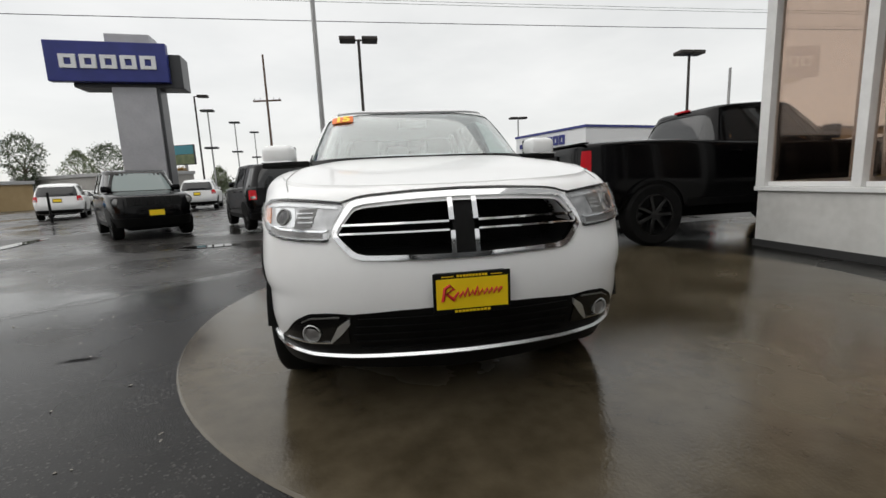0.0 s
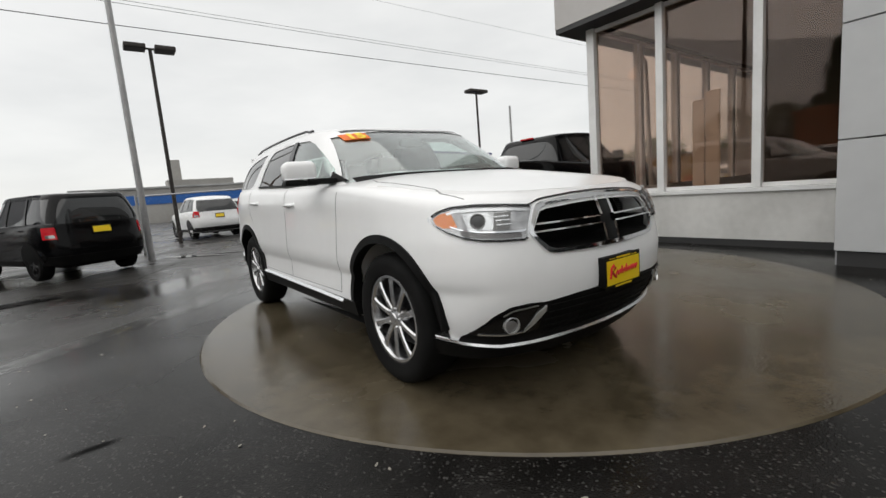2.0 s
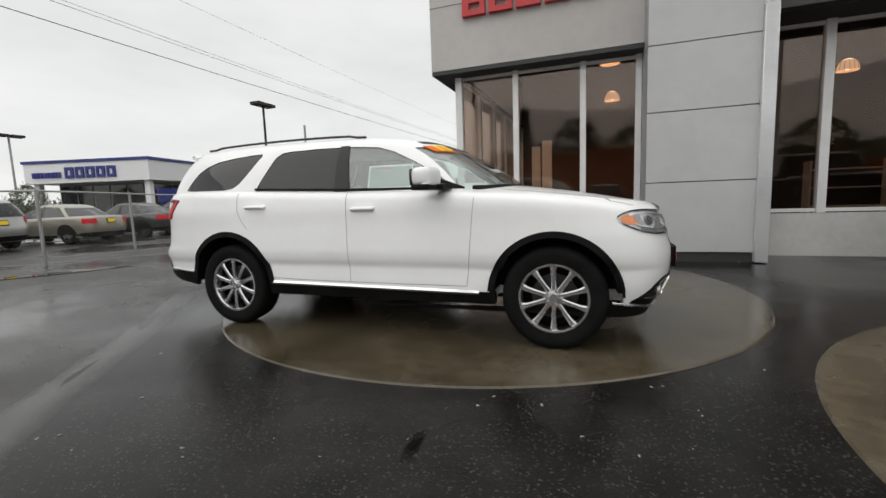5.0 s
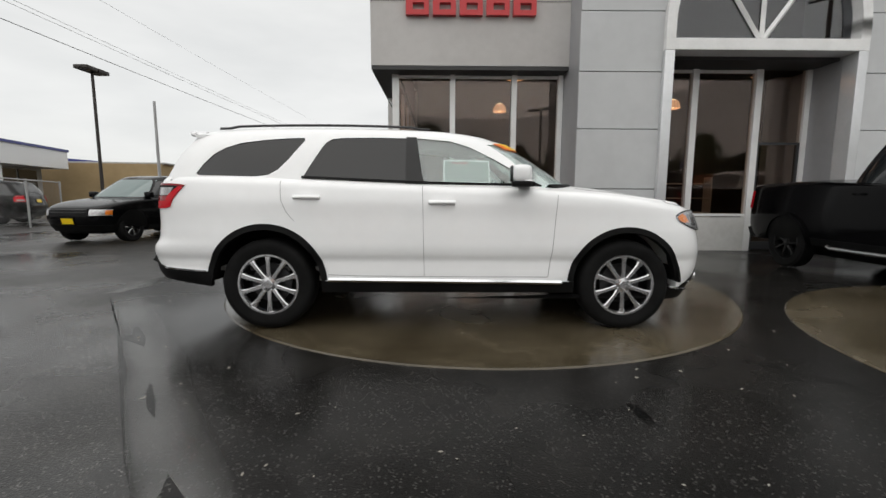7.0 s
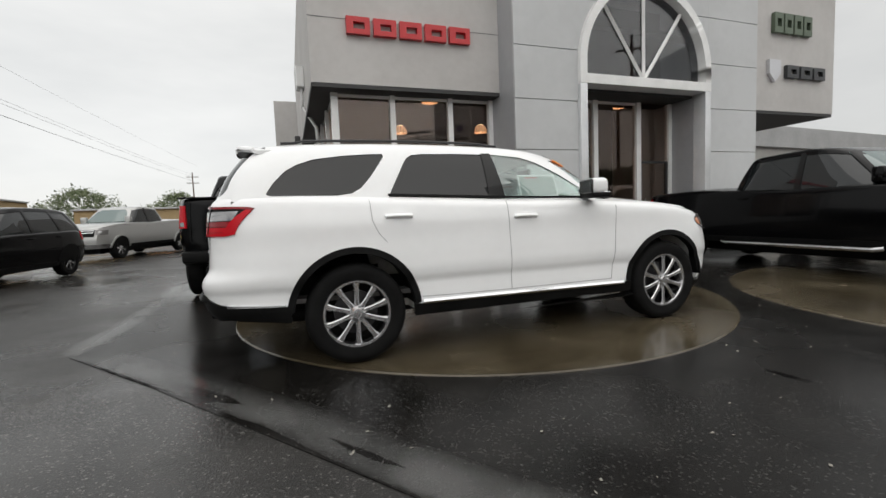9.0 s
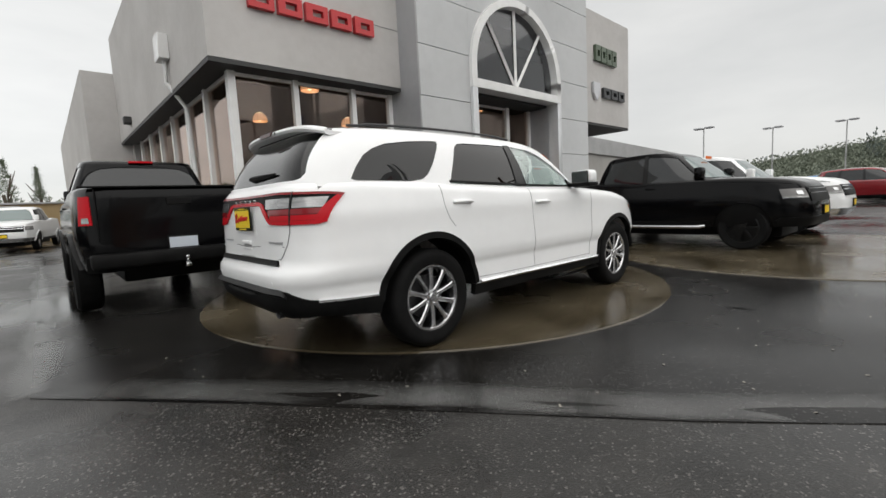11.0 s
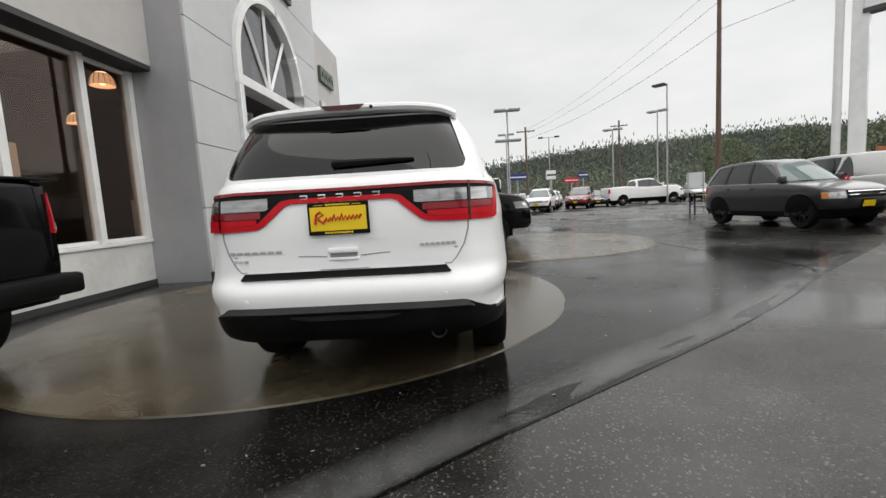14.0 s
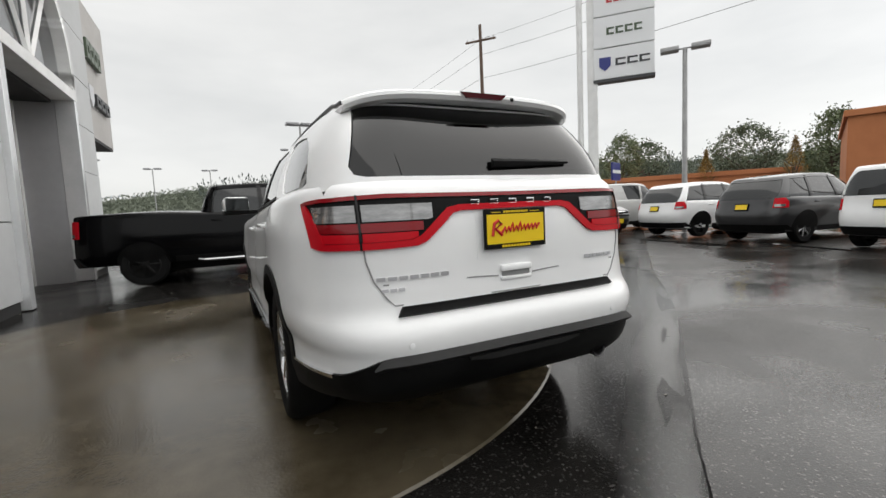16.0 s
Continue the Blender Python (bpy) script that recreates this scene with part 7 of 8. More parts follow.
            hl = add("headlight", sheet(lamp_grid(ny, ny + 0.30, 0.90, n0, n1 - 0.02), fr, 0.008, 0.03, ahead), REFLECTOR, root, "clear headlight")
        if kind not in ("pickup", "boxy"):
            add("indicator", sheet(lamp_grid(ny + 0.24, ny + 0.30, 0.905, n0 + 0.02, n1 - 0.04), fr, 0.014, 0.01, ahead), AMBER, hl, "amber indicator")
        t0, t1, ty = k["tail"]
        rg = lambda y, z, s=s: low.rear_x(s * y, z)
        add("tail_lamp", sheet(lamp_grid(ty, 9.0, 0.955, t0, t1), rg, 0.012, 0.03, astern), RED_GLOW, root, "red tail lamp")
        if kind in ("crossover", "boxy", "pickup"):
            add("reverse_lens", sheet(lamp_grid(ty + 0.02, 9.0, 0.93, t0 + 0.02, t0 + 0.08), rg, 0.016, 0.01, astern), CLEAR_LENS, root)
    add("underbody", boxes(((k["axles"][1] - 0.5, -0.55, 0.22), (k["axles"][0] + 0.5, 0.55, k["bottom"](0) + 0.08)), bevel=0.03), PLASTIC)
    # front
    n0, n1, ny = k["nose"]
    ff = lambda y, z: low.front_x(y, z)
    gr = add("grille", sheet(band(-ny + 0.03, ny - 0.03, lambda y: n0 - (0.06 if kind == "pickup" else 0.0), lambda y: n1, 16, 4), ff, 0.010, 0.03, ahead), PLASTIC, root, "black grille")
    for j in range(7 if kind == "boxy" else 2):
        if kind == "boxy":
            y = (j - 3) * 0.12
            add("grille_slot", sheet(band(y - 0.045, y - 0.02, lambda v: n0 + 0.01, lambda v: n1 - 0.01, 1, 3), ff, 0.024, 0.01, ahead), paint, gr, smooth=0)
        else:
            z = n0 + (n1 - n0) * (0.35 + 0.4 * j)
            add("grille_bar", sheet(band(-ny + 0.05, ny - 0.05, lambda v: z, lambda v: z + 0.018, 12, 1), ff, 0.020, 0.01, ahead), CHROME if paint is not PAINT_BLACK else GLOSS_BLACK, gr)
    fb = k["bottom"](2.0)
    hw = k["half"](0.5) * 0.94
    add("front_bumper", sheet(band(-hw, hw, lambda y: fb + 0.01, lambda y: fb + (0.16 if kind != "boxy" else 0.22), 24, 3), ff, 0.012, 0.05, ahead), PLASTIC if kind != "pickup" or paint is PAINT_BLACK else CHROME, root, "lower front bumper")
    rb = k["bottom"](-2.0)
    re_ = lambda y, z: low.rear_x(y, z)
    add("rear_bumper", sheet(band(-hw, hw, lambda y: rb + 0.01, lambda y: rb + 0.18, 24, 3), re_, 0.03 if kind == "pickup" else 0.014, 0.05, astern), PLASTIC if kind != "pickup" or paint is PAINT_BLACK else CHROME, root, "rear bumper")
    # windscreen in a paler tone, with the sky's reflection put into its colour
    g0 = zb(k["pillars"][0][0]) + 0.03
    gt = k["gtop"](k["pillars"][0][1]) - 0.06
    add("windscreen", sheet([[(k["ghalf"](z) * 0.84 * v, z) for z in np.linspace(g0, gt, 7)] for v in np.linspace(-1, 1, 13)], glass_sh.front_x, 0.008, 0.002, ahead), screen, root, "windscreen with sky reflection in its pale green colour")
    if plate:
        zf, zr = k["bottom"](2) + 0.26, {"boxy": 0.92, "crossover": 0.88, "sedan": 0.80, "van": 0.90, "pickup": 0.70}[kind]
        if kind == "boxy":
            zf = 0.62
        for fn, away, z, which in ((ff, ahead, zf, YELLOW), (re_, astern, zr, YELLOW if plate != "white" else PLATE_WHITE)):
            pl = add("number_plate", sheet(band(-0.165, 0.165, lambda y: z - 0.085, lambda y: z + 0.085, 2, 1), fn, 0.026, 0.0, away), PLASTIC, root, "", 0)
            add("plate_face", sheet(band(-0.15, 0.15, lambda y: z - 0.06, lambda y: z + 0.06, 2, 1), fn, 0.030, -0.024, away), which, pl, "", 0)
    return root


def placed(x, y, heading, z=0.01):
    return pose(x, y, z, 0, 0, heading)


# two black pickups by the showroom
t1 = make_car("pickup_truck", "pickup", PAINT_BLACK, placed(-2.48, 5.75, 90), "lifted glossy black pickup truck parked beside the showroom", "black pickups", "pickup", BLACK_WHEEL, "white", 1.14, 0.13)
bm = bmesh.new()
lathe(bm, [(0.001, 0.075), (0.02, 0.07), (0.026, 0.05), (0.02, 0.03), (0.012, 0.02), (0.012, 0.0), (0.03, 0.0), (0.03, -0.02)], Matrix.Translation((-3.340, 0.0, 0.60)), 20)
box(bm, (-3.380, -0.03, 0.54), (-3.180, 0.03, 0.58), 0.005)
part("tow_ball", bm, CHROME, t1, "chrome tow ball")
part("bed_cap", boxes(((-3.200, -0.93, 1.485), (-3.100, 0.93, 1.505)), bevel=0.006), PLASTIC, t1)
part("brake_light", boxes(((-0.985, -0.16, 1.985), (-0.93, 0.16, 2.02)), bevel=0.008), RED_GLOW, t1, "red high brake light")
part("step_bumper", boxes(((-3.340, -0.90, 0.60), (-3.160, 0.90, 0.76)), bevel=0.03), PLASTIC, t1, "black step bumper")
part("tailgate_handle", boxes(((-3.215, -0.13, 1.28), (-3.190, 0.13, 1.36)), bevel=0.008), PLASTIC, t1)
for y in (-0.795, 0.795):
    part("tailgate_seam", boxes(((-3.202, y - 0.005, 0.90), (-3.198, y + 0.005, 1.47))), PLASTIC, t1, smooth=0)
for k in range(6):
    part("plate_bar", boxes(((-3.238, -0.11 + 0.038 * k, 0.805), (-3.233, -0.085 + 0.038 * k, 0.855))), SIGN_BLUE, t1, smooth=0)
t2 = make_car("pickup_truck", "pickup", PAINT_BLACK, placed(6.52, 0.38, -93), "glossy black crew-cab pickup truck on a concrete pad", "black pickups", "pickup", BLACK_WHEEL, True, 1.02, 0.0)
part("step_bar", tube(bmesh.new(), [(1.2, -1.02, 0.44), (1.1, -1.06, 0.42), (-1.1, -1.06, 0.42), (-1.2, -1.02, 0.44)], 0.035, 10), ALLOY, t2, "bright side step")
st2 = part("year_sticker", boxes(((0.70, 0.40, 1.77), (0.72, 0.68, 1.83))), ORANGE_STICKER, t2, "orange year sticker", smooth=0)
make_car("pickup_truck", "pickup", PAINT_WHITE, placed(9.6, 0.25, -92), "white pickup truck parked beside a black one", "", "pickup", ALLOY, True)
make_car("parked_suv", "crossover", PAINT_RED, placed(27.5, -2.0, -99) @ Matrix.Diagonal((1.08, 1.06, 1.08, 1.0)), "deep red sport utility car parked side-on across the lot", "lot row", far=True)
make_car("parked_minivan", "crossover", PAINT_WHITE, placed(30.3, -6.9, 161) @ Matrix.Diagonal((1.08, 1.06, 1.08, 1.0)), "white minivan parked facing the showroom", "lot row", far=True)
make_car("parked_minivan", "crossover", PAINT_RED, placed(32.9, -10.7, 156) @ Matrix.Diagonal((1.08, 1.06, 1.08, 1.0)), "bright red minivan parked facing the showroom", "lot row", far=True)
make_car("parked_suv", "crossover", PAINT_WHITE, placed(35.6, -8.6, 165), "white crossover in the far row", "lot row", far=True)
make_car("parked_pickup", "pickup", PAINT_WHITE, placed(34.2, -16.6, -86) @ Matrix.Diagonal((1.12, 1.06, 1.14, 1.0)), "white crew-cab pickup parked side-on", "lot row", "pickup", far=True)
make_car("parked_car", "sedan", PAINT_BROWN, placed(35.4, -13.0, 162), "dark car beside the white pickup", "lot row", far=True)
for i, (x, y, h, c, lab) in enumerate(((36, 2.0, -95, PAINT_WHITE, "white"), (39, 4.0, -95, PAINT_SILVER, "silver"), (36, -3.0, -95, PAINT_SILVER, "silver"), (41, -0.5, -95, PAINT_WHITE, "white"), (44, -7.0, 170, PAINT_SILVER, "silver"), (40, -18.0, 170, PAINT_WHITE, "white"),
                                       (36, -22, 165, PAINT_SILVER, "silver"), (33, -26, 165, PAINT_WHITE, "white"), (33, -3.6, -95, PAINT_SILVER, "silver"), (38, 6.5, -95, PAINT_WHITE, "white"), (37, 0.5, -95, PAINT_BLUE, "blue"), (43, -10.5, 165, PAINT_WHITE, "white"), (44, -14, 165, PAINT_RED, "red"), (45, -3.5, -95, PAINT_WHITE, "white"), (47, 3.0, -95, PAINT_SILVER, "silver"), (40, -21.5, 160, PAINT_GREY, "dark grey"), (46, -19, 160, PAINT_WHITE, "white"), (50, -6, 170, PAINT_WHITE, "white"))):
    make_car("far_car", "crossover", c, placed(x, y, h), "%s car in the far rows of the lot" % lab, "far rows", far=True, handles=False)
# row along the street side
make_car("parked_suv", "crossover", PAINT_GREY, placed(7.5, -9.5, 188) @ Matrix.Diagonal((0.96, 1.0, 1.07, 1.0)), "dark grey small sport utility car facing the showroom", "street row", face=BLACK_WHEEL)
make_car("cargo_van", "van", PAINT_SILVER, placed(8.6, -13.7, -97), "silver-white small cargo van seen from behind", "street row", "van")
make_car("parked_suv", "crossover", PAINT_WHITE, placed(4.7, -13.2, -98), "white crossover seen from behind", "street row", face=BLACK_WHEEL)
make_car("parked_suv", "crossover", PAINT_GREY, placed(1.8, -12.6, -98), "dark grey crossover seen from behind", "street row")
make_car("parked_suv", "boxy", PAINT_WHITE, placed(-1.0, -11.9, -98), "white boxy sport utility car seen from behind", "street row")
make_car("parked_suv", "crossover", PAINT_SILVER, placed(14.5, -16.0, -97), "silver crossover behind the sign poles", "street row", far=True)
make_car("parked_suv", "crossover", PAINT_SILVER, placed(18.0, -17.5, -97), "silver crossover further along the row", "street row", far=True)
# used cars towards the blue sign
make_car("parked_suv", "boxy", PAINT_BLACK, placed(-8.7, -6.4, 33), "black boxy sport utility car facing the pad", "used row", face=BLACK_WHEEL)
make_car("parked_suv", "boxy", PAINT_BLACK, placed(-9.2, -3.3, 205), "black boxy sport utility car seen from behind", "used row", face=BLACK_WHEEL)
make_car("parked_suv", "crossover", PAINT_WHITE, placed(-20.5, -15.3, 205), "white crossover across the lot", "used row", far=True)
make_car("parked_wagon", "crossover", PAINT_WHITE, placed(-23.5, -9.9, 192), "white estate car across the lot", "used row", far=True)
make_car("parked_car", "sedan", PAINT_BLUE, placed(-26, -25.5, 285), "bright blue car at the lot's edge", "used row", far=True)
make_car("parked_car", "sedan", PAINT_SILVER, placed(-33, -22, 285), "silver car at the lot's edge", "used row", far=True)
# row behind the wire fence
for x, y, h, kd, c, lab in ((-17.4, 0.9, 186, "crossover", PAINT_WHITE, "white crossover behind the wire fence"), (-17.9, 3.5, 190, "crossover", PAINT_SILVER, "silver crossover behind the wire fence"),
                            (-17.6, 6.4, 192, "sedan", PAINT_TAN, "tan saloon behind the wire fence"), (-17.8, 9.2, 195, "sedan", PAINT_GREY, "dark grey saloon behind the wire fence"),
                            (-17.9, 12.0, 197, "crossover", PAINT_BLACK, "black crossover behind the wire fence"), (-26.5, 4.0, 186, "crossover", PAINT_SILVER, "silver crossover in the second row"), (-27.0, 7.2, 186, "crossover", PAINT_WHITE, "white crossover in the second row")):
    make_car("parked_car", kd, c, placed(x, y, h), lab, "fenced row", far=True)
make_car("parked_suv", "crossover", PAINT_BLACK, placed(-8.25, 7.7, -98) @ Matrix.Diagonal((1.0, 1.0, 1.0, 1.0)), "black crossover parked facing the lot", "", far=False)
make_car("old_pickup", "pickup", PAINT_SILVER, placed(-8.2, 16.4, -106), "old silver pickup with a chrome grille", "", "pickup", far=True)
make_car("parked_pickup", "pickup", PAINT_WHITE, placed(-4.5, 24.5, -100), "white pickup in front of the tan building", "", "pickup", far=True)


# ---- signs, poles and distance ----
def at_base(name, label, category, x, y, rz=0.0, group=""):
    return thing(name, label, category, pose(x, y, 0, 0, 0, rz), group)


# blue cabinet sign on a silver pylon
sg = at_base("pylon_sign", "blue cabinet sign with white lettering on a broad silver pylon", "sign", -15.4, -9.0, 96.0)
part("pylon", boxes(((-0.72, -0.45, 0.0), (0.78, 0.45, 7.0)), bevel=0.03), PYLON, sg, "broad silver pylon")
part("pylon_side", boxes(((0.78, -0.40, 0.0), (0.89, 0.40, 6.7)), bevel=0.01), SIGN_DARK, sg)
part("cabinet", boxes(((-2.55, -0.75, 5.20), (1.35, -0.46, 6.62)), bevel=0.03), SIGN_BLUE, sg, "blue sign face")
part("cabinet_back", boxes(((-1.9, -0.455, 5.05), (1.75, 0.55, 6.30)), bevel=0.03), SIGN_DARK, sg, "dark sign cabinet behind")
for k in range(5):
    x = -2.10 + k * 0.64
    bm = boxes(((x, -0.80, 5.66), (x + 0.15, -0.75, 6.14)), ((x + 0.15, -0.80, 5.66), (x + 0.52, -0.75, 5.78)), ((x + 0.15, -0.80, 6.02), (x + 0.52, -0.75, 6.14)), ((x + 0.37, -0.80, 5.78), (x + 0.52, -0.75, 6.02)))
    part("letter_block", bm, SIGN_WHITE, sg, smooth=0)

# white panel sign of the showroom
ps = at_base("panel_sign", "tall sign of white panels on two white poles", "sign", 9.6, -13.0, 221.5)
part("pole", rod(bmesh.new(), (-0.42, 0.1, 0), (-0.42, 0.1, 14), 0.12, n=16), FRAME_WHITE, ps, "white round pole")
part("pole", boxes(((-0.12, -0.05, 0), (0.28, 0.30, 14)), bevel=0.02), FRAME_WHITE, ps, "white square pole")
for k in range(5):
    z = 6.20 + k * 1.24
    pn = part("sign_panel", boxes(((0.15, -0.12, z), (2.42, 0.35, z + 1.20)), bevel=0.02), SIGN_WHITE, ps, "white sign panel")
    col = (SIGN_DARK, mat("panel_green", (0.06, 0.09, 0.05), 0.4), SIGN_RED, SIGN_DARK, SIGN_RED)[k]
    n = (3, 4, 5, 6, 5)[k]
    x0, x1 = (0.95, 2.28) if k == 0 else (0.62, 2.0)
    for j in range(n):
        w = (x1 - x0) / n
        a, b = x0 + j * w + 0.03, x0 + (j + 1) * w - 0.03
        bm = boxes(((a, -0.135, z + 0.48), (a + 0.09, -0.12, z + 0.76)), ((a + 0.09, -0.135, z + 0.48), (b, -0.12, z + 0.55)), ((a + 0.09, -0.135, z + 0.69), (b, -0.12, z + 0.76)))
        part("letter_block", bm, col, pn, smooth=0)
    if k == 0:
        part("emblem", prism(bmesh.new(), [(0.36, z + 0.85), (0.80, z + 0.85), (0.80, z + 0.5), (0.58, z + 0.3), (0.36, z + 0.5)], -0.135, -0.12, "y"), SIGN_BLUE, pn, "blue shield emblem", smooth=0)
part("sign_foot", boxes(((0.13, -0.10, 6.08), (2.44, 0.33, 6.20))), SIGN_DARK, ps, smooth=0)


def lot_lamp(x, y, h, rz, heads, material, head_mat, arm=0.55, size=(0.55, 0.30), tiers=(0.0,), r=0.07):
    root = at_base("lot_lamp", "tall car-lot floodlight pole with %s shoebox heads" % ("paired" if heads > 1 else "single"), "street lamp", x, y, rz, "lot lamps")
    part("pole", rod(bmesh.new(), (0, 0, 0), (0, 0, h), r, r * 0.8, 12), material, root)
    for dz in tiers:
        for s in ((-1, 1) if heads > 1 else (1,)):
            bm = bmesh.new()
            box(bm, (s * (arm - size[0] / 2) - size[0] / 2, -size[1], h - dz - 0.06), (s * (arm - size[0] / 2) + size[0] / 2, size[1], h - dz + 0.10), 0.03)
            part("lamp_head", bm, head_mat, root)
        part("arm", boxes(((-arm if heads > 1 else 0, -0.03, h - dz - 0.02), (arm, 0.03, h - dz + 0.03))), material, root, smooth=0)
    return root


lot_lamp(-14.6, -0.35, 6.72, 90, 2, POLE_BROWN, POLE_BROWN, 0.75, (0.62, 0.28))
lot_lamp(-14.5, 14.4, 6.25, 90, 2, POLE_BROWN, POLE_BROWN, 0.62, (0.60, 0.28))
lot_lamp(28.4, -4.3, 7.65, 90, 2, POLE_GREY, PANEL_SIDE, 0.95, (0.9, 0.35), (0.0, 2.2))
lot_lamp(40.3, -16.0, 7.4, 60, 2, POLE_GREY, PANEL_SIDE, 0.9, (0.8, 0.4))
lot_lamp(33.0, -18.0, 9.8, 45, 1, POLE_GREY, SIGN_DARK, 1.1, (1.0, 0.35))
lot_lamp(38.5, -19.6, 8.6, 45, 2, POLE_GREY, PANEL_SIDE, 0.9, (0.8, 0.35))
lot_lamp(6.55, -14.65, 6.72, 35.6, 2, POLE_GREY, POLE_GREY, 0.82, (0.62, 0.22), r=0.10)
lot_lamp(46.0, -6.0, 8.4, 80, 2, POLE_GREY, PANEL_SIDE, 0.9, (0.8, 0.35))
lot_lamp(52.0, -12.0, 8.6, 80, 2, POLE_GREY, SIGN_DARK, 1.3, (0.6, 0.3))
lot_lamp(60.0, 2.0, 7.6, 80, 2, POLE_GREY, PANEL_SIDE, 0.9, (0.7, 0.35))
lot_lamp(58.0, 8.0, 7.6, 80, 2, POLE_GREY, PANEL_SIDE, 0.9, (0.7, 0.35))
lot_lamp(48.0, 12.0, 7.4, 80, 2, POLE_GREY, PANEL_SIDE, 0.9, (0.7, 0.35))
lot_lamp(-30.0, -11.9, 7.55, 100, 1, POLE_BROWN, POLE_BROWN, 0.9, (0.7, 0.25))
lot_lamp(-35.9, -13.0, 7.5, 90, 2, POLE_GREY, SIGN_DARK, 0.5, (0.5, 0.3), (0.0, 3.0))
lot_lamp(-46.1, -13.7, 7.9, 90, 2, POLE_GREY, SIGN_DARK, 0.5, (0.5, 0.3), (0.0, 3.0))
lot_lamp(-54.3, -13.7, 7.8, 90, 2, POLE_GREY, SIGN_DARK, 0.5, (0.5, 0.3), (0.0, 3.0))
lot_lamp(-33.0, 12.8, 6.0, 90, 2, POLE_GREY, POLE_BROWN, 0.75, (0.7, 0.3))
tagged(part("flag_pole", rod(bmesh.new(), (-9.2, -1.55, 0), (-9.2, -1.55, 13), 0.075, 0.05, 14), POLE_GREY), "tall thin grey flag pole in the lot", "flag pole")
tagged(part("mast", rod(bmesh.new(), (-11.9, 14.2, 0), (-11.9, 14.2, 5.0), 0.07, 0.05, 12), POLE_GREY), "thin pale grey mast by the tan building", "mast")


def utility_pole(x, y, h, arms, rz, r=0.19):
    root = at_base("utility_pole", "weathered wooden utility pole with crossarms", "utility pole", x, y, rz, "utility poles")
    part("pole", rod(bmesh.new(), (0, 0, 0), (0, 0, h), r, r * 0.63, 12), WOOD_POLE, root)
    for z in arms:
        part("crossarm", boxes(((-1.25, -0.06, z - 0.07), (1.25, 0.06, z + 0.07)), bevel=0.01), WOOD_POLE, root)
        for q in (-1.1, -0.6, 0.6, 1.1):
            part("insulator", rod(bmesh.new(), (q, 0, z + 0.07), (q, 0, z + 0.25), 0.04, 0.03, 8), GALV, root)
    return root


utility_pole(26.2, -18.3, 15.6, (14.4,), 40)
utility_pole(-38.4, -8.7, 12.6, (8.7,), 80, 0.13)
utility_pole(-20.5, -95.0, 13, (12.0, 10.6), 0)
utility_pole(-22.5, 110.0, 13, (12.0, 10.6), 0)
utility_pole(-10.0, -28.5, 15.5, (14.4,), 60)
utility_pole(58.0, -10.0, 11.0, (10.4,), 80)
utility_pole(64.0, -25.0, 12.0, (11.2,), 80)


def wire(a, b, sag, r=0.014):
    a, b = Vector(a), Vector(b)
    pts = [a.lerp(b, k / 24) - Vector((0, 0, sag * 4 * (k / 24) * (1 - k / 24))) for k in range(25)]
    return tagged(part("overhead_wire", tube(bmesh.new(), pts, r, 5), WIRE), "thin dark overhead cable between poles", "cable", "overhead cables")


for dx, z, sag, r in ((-0.6, 12.3, 1.4, 0.012), (0.6, 12.3, 1.7, 0.010), (0.0, 11.2, 1.5, 0.020), (1.2, 14.5, 1.8, 0.007)):
    wire((-20.5 + dx, -95, z), (-22.5 + dx, 110, z), sag, r)
for dz, r in ((0.0, 0.010), (-1.2, 0.012), (-3.0, 0.014)):
    wire((26.2, -18.3, 14.5 + dz), (-10.0, -28.5, 14.5 + dz), 0.7, r)
    wire((26.2, -18.3, 14.5 + dz), (58.0, -10.0, 10.6 + dz * 0.4), 0.9, r)

# wire fence in front of the neighbouring lot
fence = thing("wire_fence", "low galvanised pipe and wire fence along the lot", "fence")
fposts = [(-10.9, -1.6), (-9.6, 1.75), (-11.3, 4.9), (-12.6, 7.4), (-14.2, 10.6), (-15.8, 13.8)]
for x, y in fposts:
    part("post", rod(bmesh.new(), (x, y, 0), (x, y, 1.68), 0.035, n=10), GALV, fence)
for (x0, y0), (x1, y1) in zip(fposts, fposts[1:]):
    part("rail", rod(bmesh.new(), (x0, y0, 1.64), (x1, y1, 1.64), 0.022, n=8), GALV, fence)
    n = int(math.hypot(x1 - x0, y1 - y0) / 0.14)
    wv, wf = [], []
    for k in range(-11, n + 1):
        for s in (0, 1):
            u0, u1, z0, z1 = (k / n, (k + 11) / n, 0.08, 1.62) if s == 0 else (k / n, (k + 11) / n, 1.62, 0.08)
            c0, c1 = max(u0, 0), min(u1, 1)
            if c1 <= c0:
                continue
            f0, f1 = (c0 - u0) / (u1 - u0), (c1 - u0) / (u1 - u0)
            a = Vector((x0 + (x1 - x0) * c0, y0 + (y1 - y0) * c0, z0 + (z1 - z0) * f0))
            b = Vector((x0 + (x1 - x0) * c1, y0 + (y1 - y0) * c1, z0 + (z1 - z0) * f1))
            o = len(wv)
            for p in (a, b):
                wv += [p + Vector((0.0009, 0, 0)), p + Vector((-0.0005, 0.0008, 0.0)), p + Vector((-0.0005, -0.0008, 0.0))]
            wf += [(o, o + 1, o + 4, o + 3), (o + 1, o + 2, o + 5, o + 4), (o + 2, o, o + 3, o + 5)]
    me = bpy.data.meshes.new("wire_mesh")
    me.from_pydata(wv, [], wf)
    me.materials.append(GALV)
    wo = new("wire_mesh", me)
    wo.parent = fence
    tagged(wo, "fine diamond wire mesh", kind="stuff")


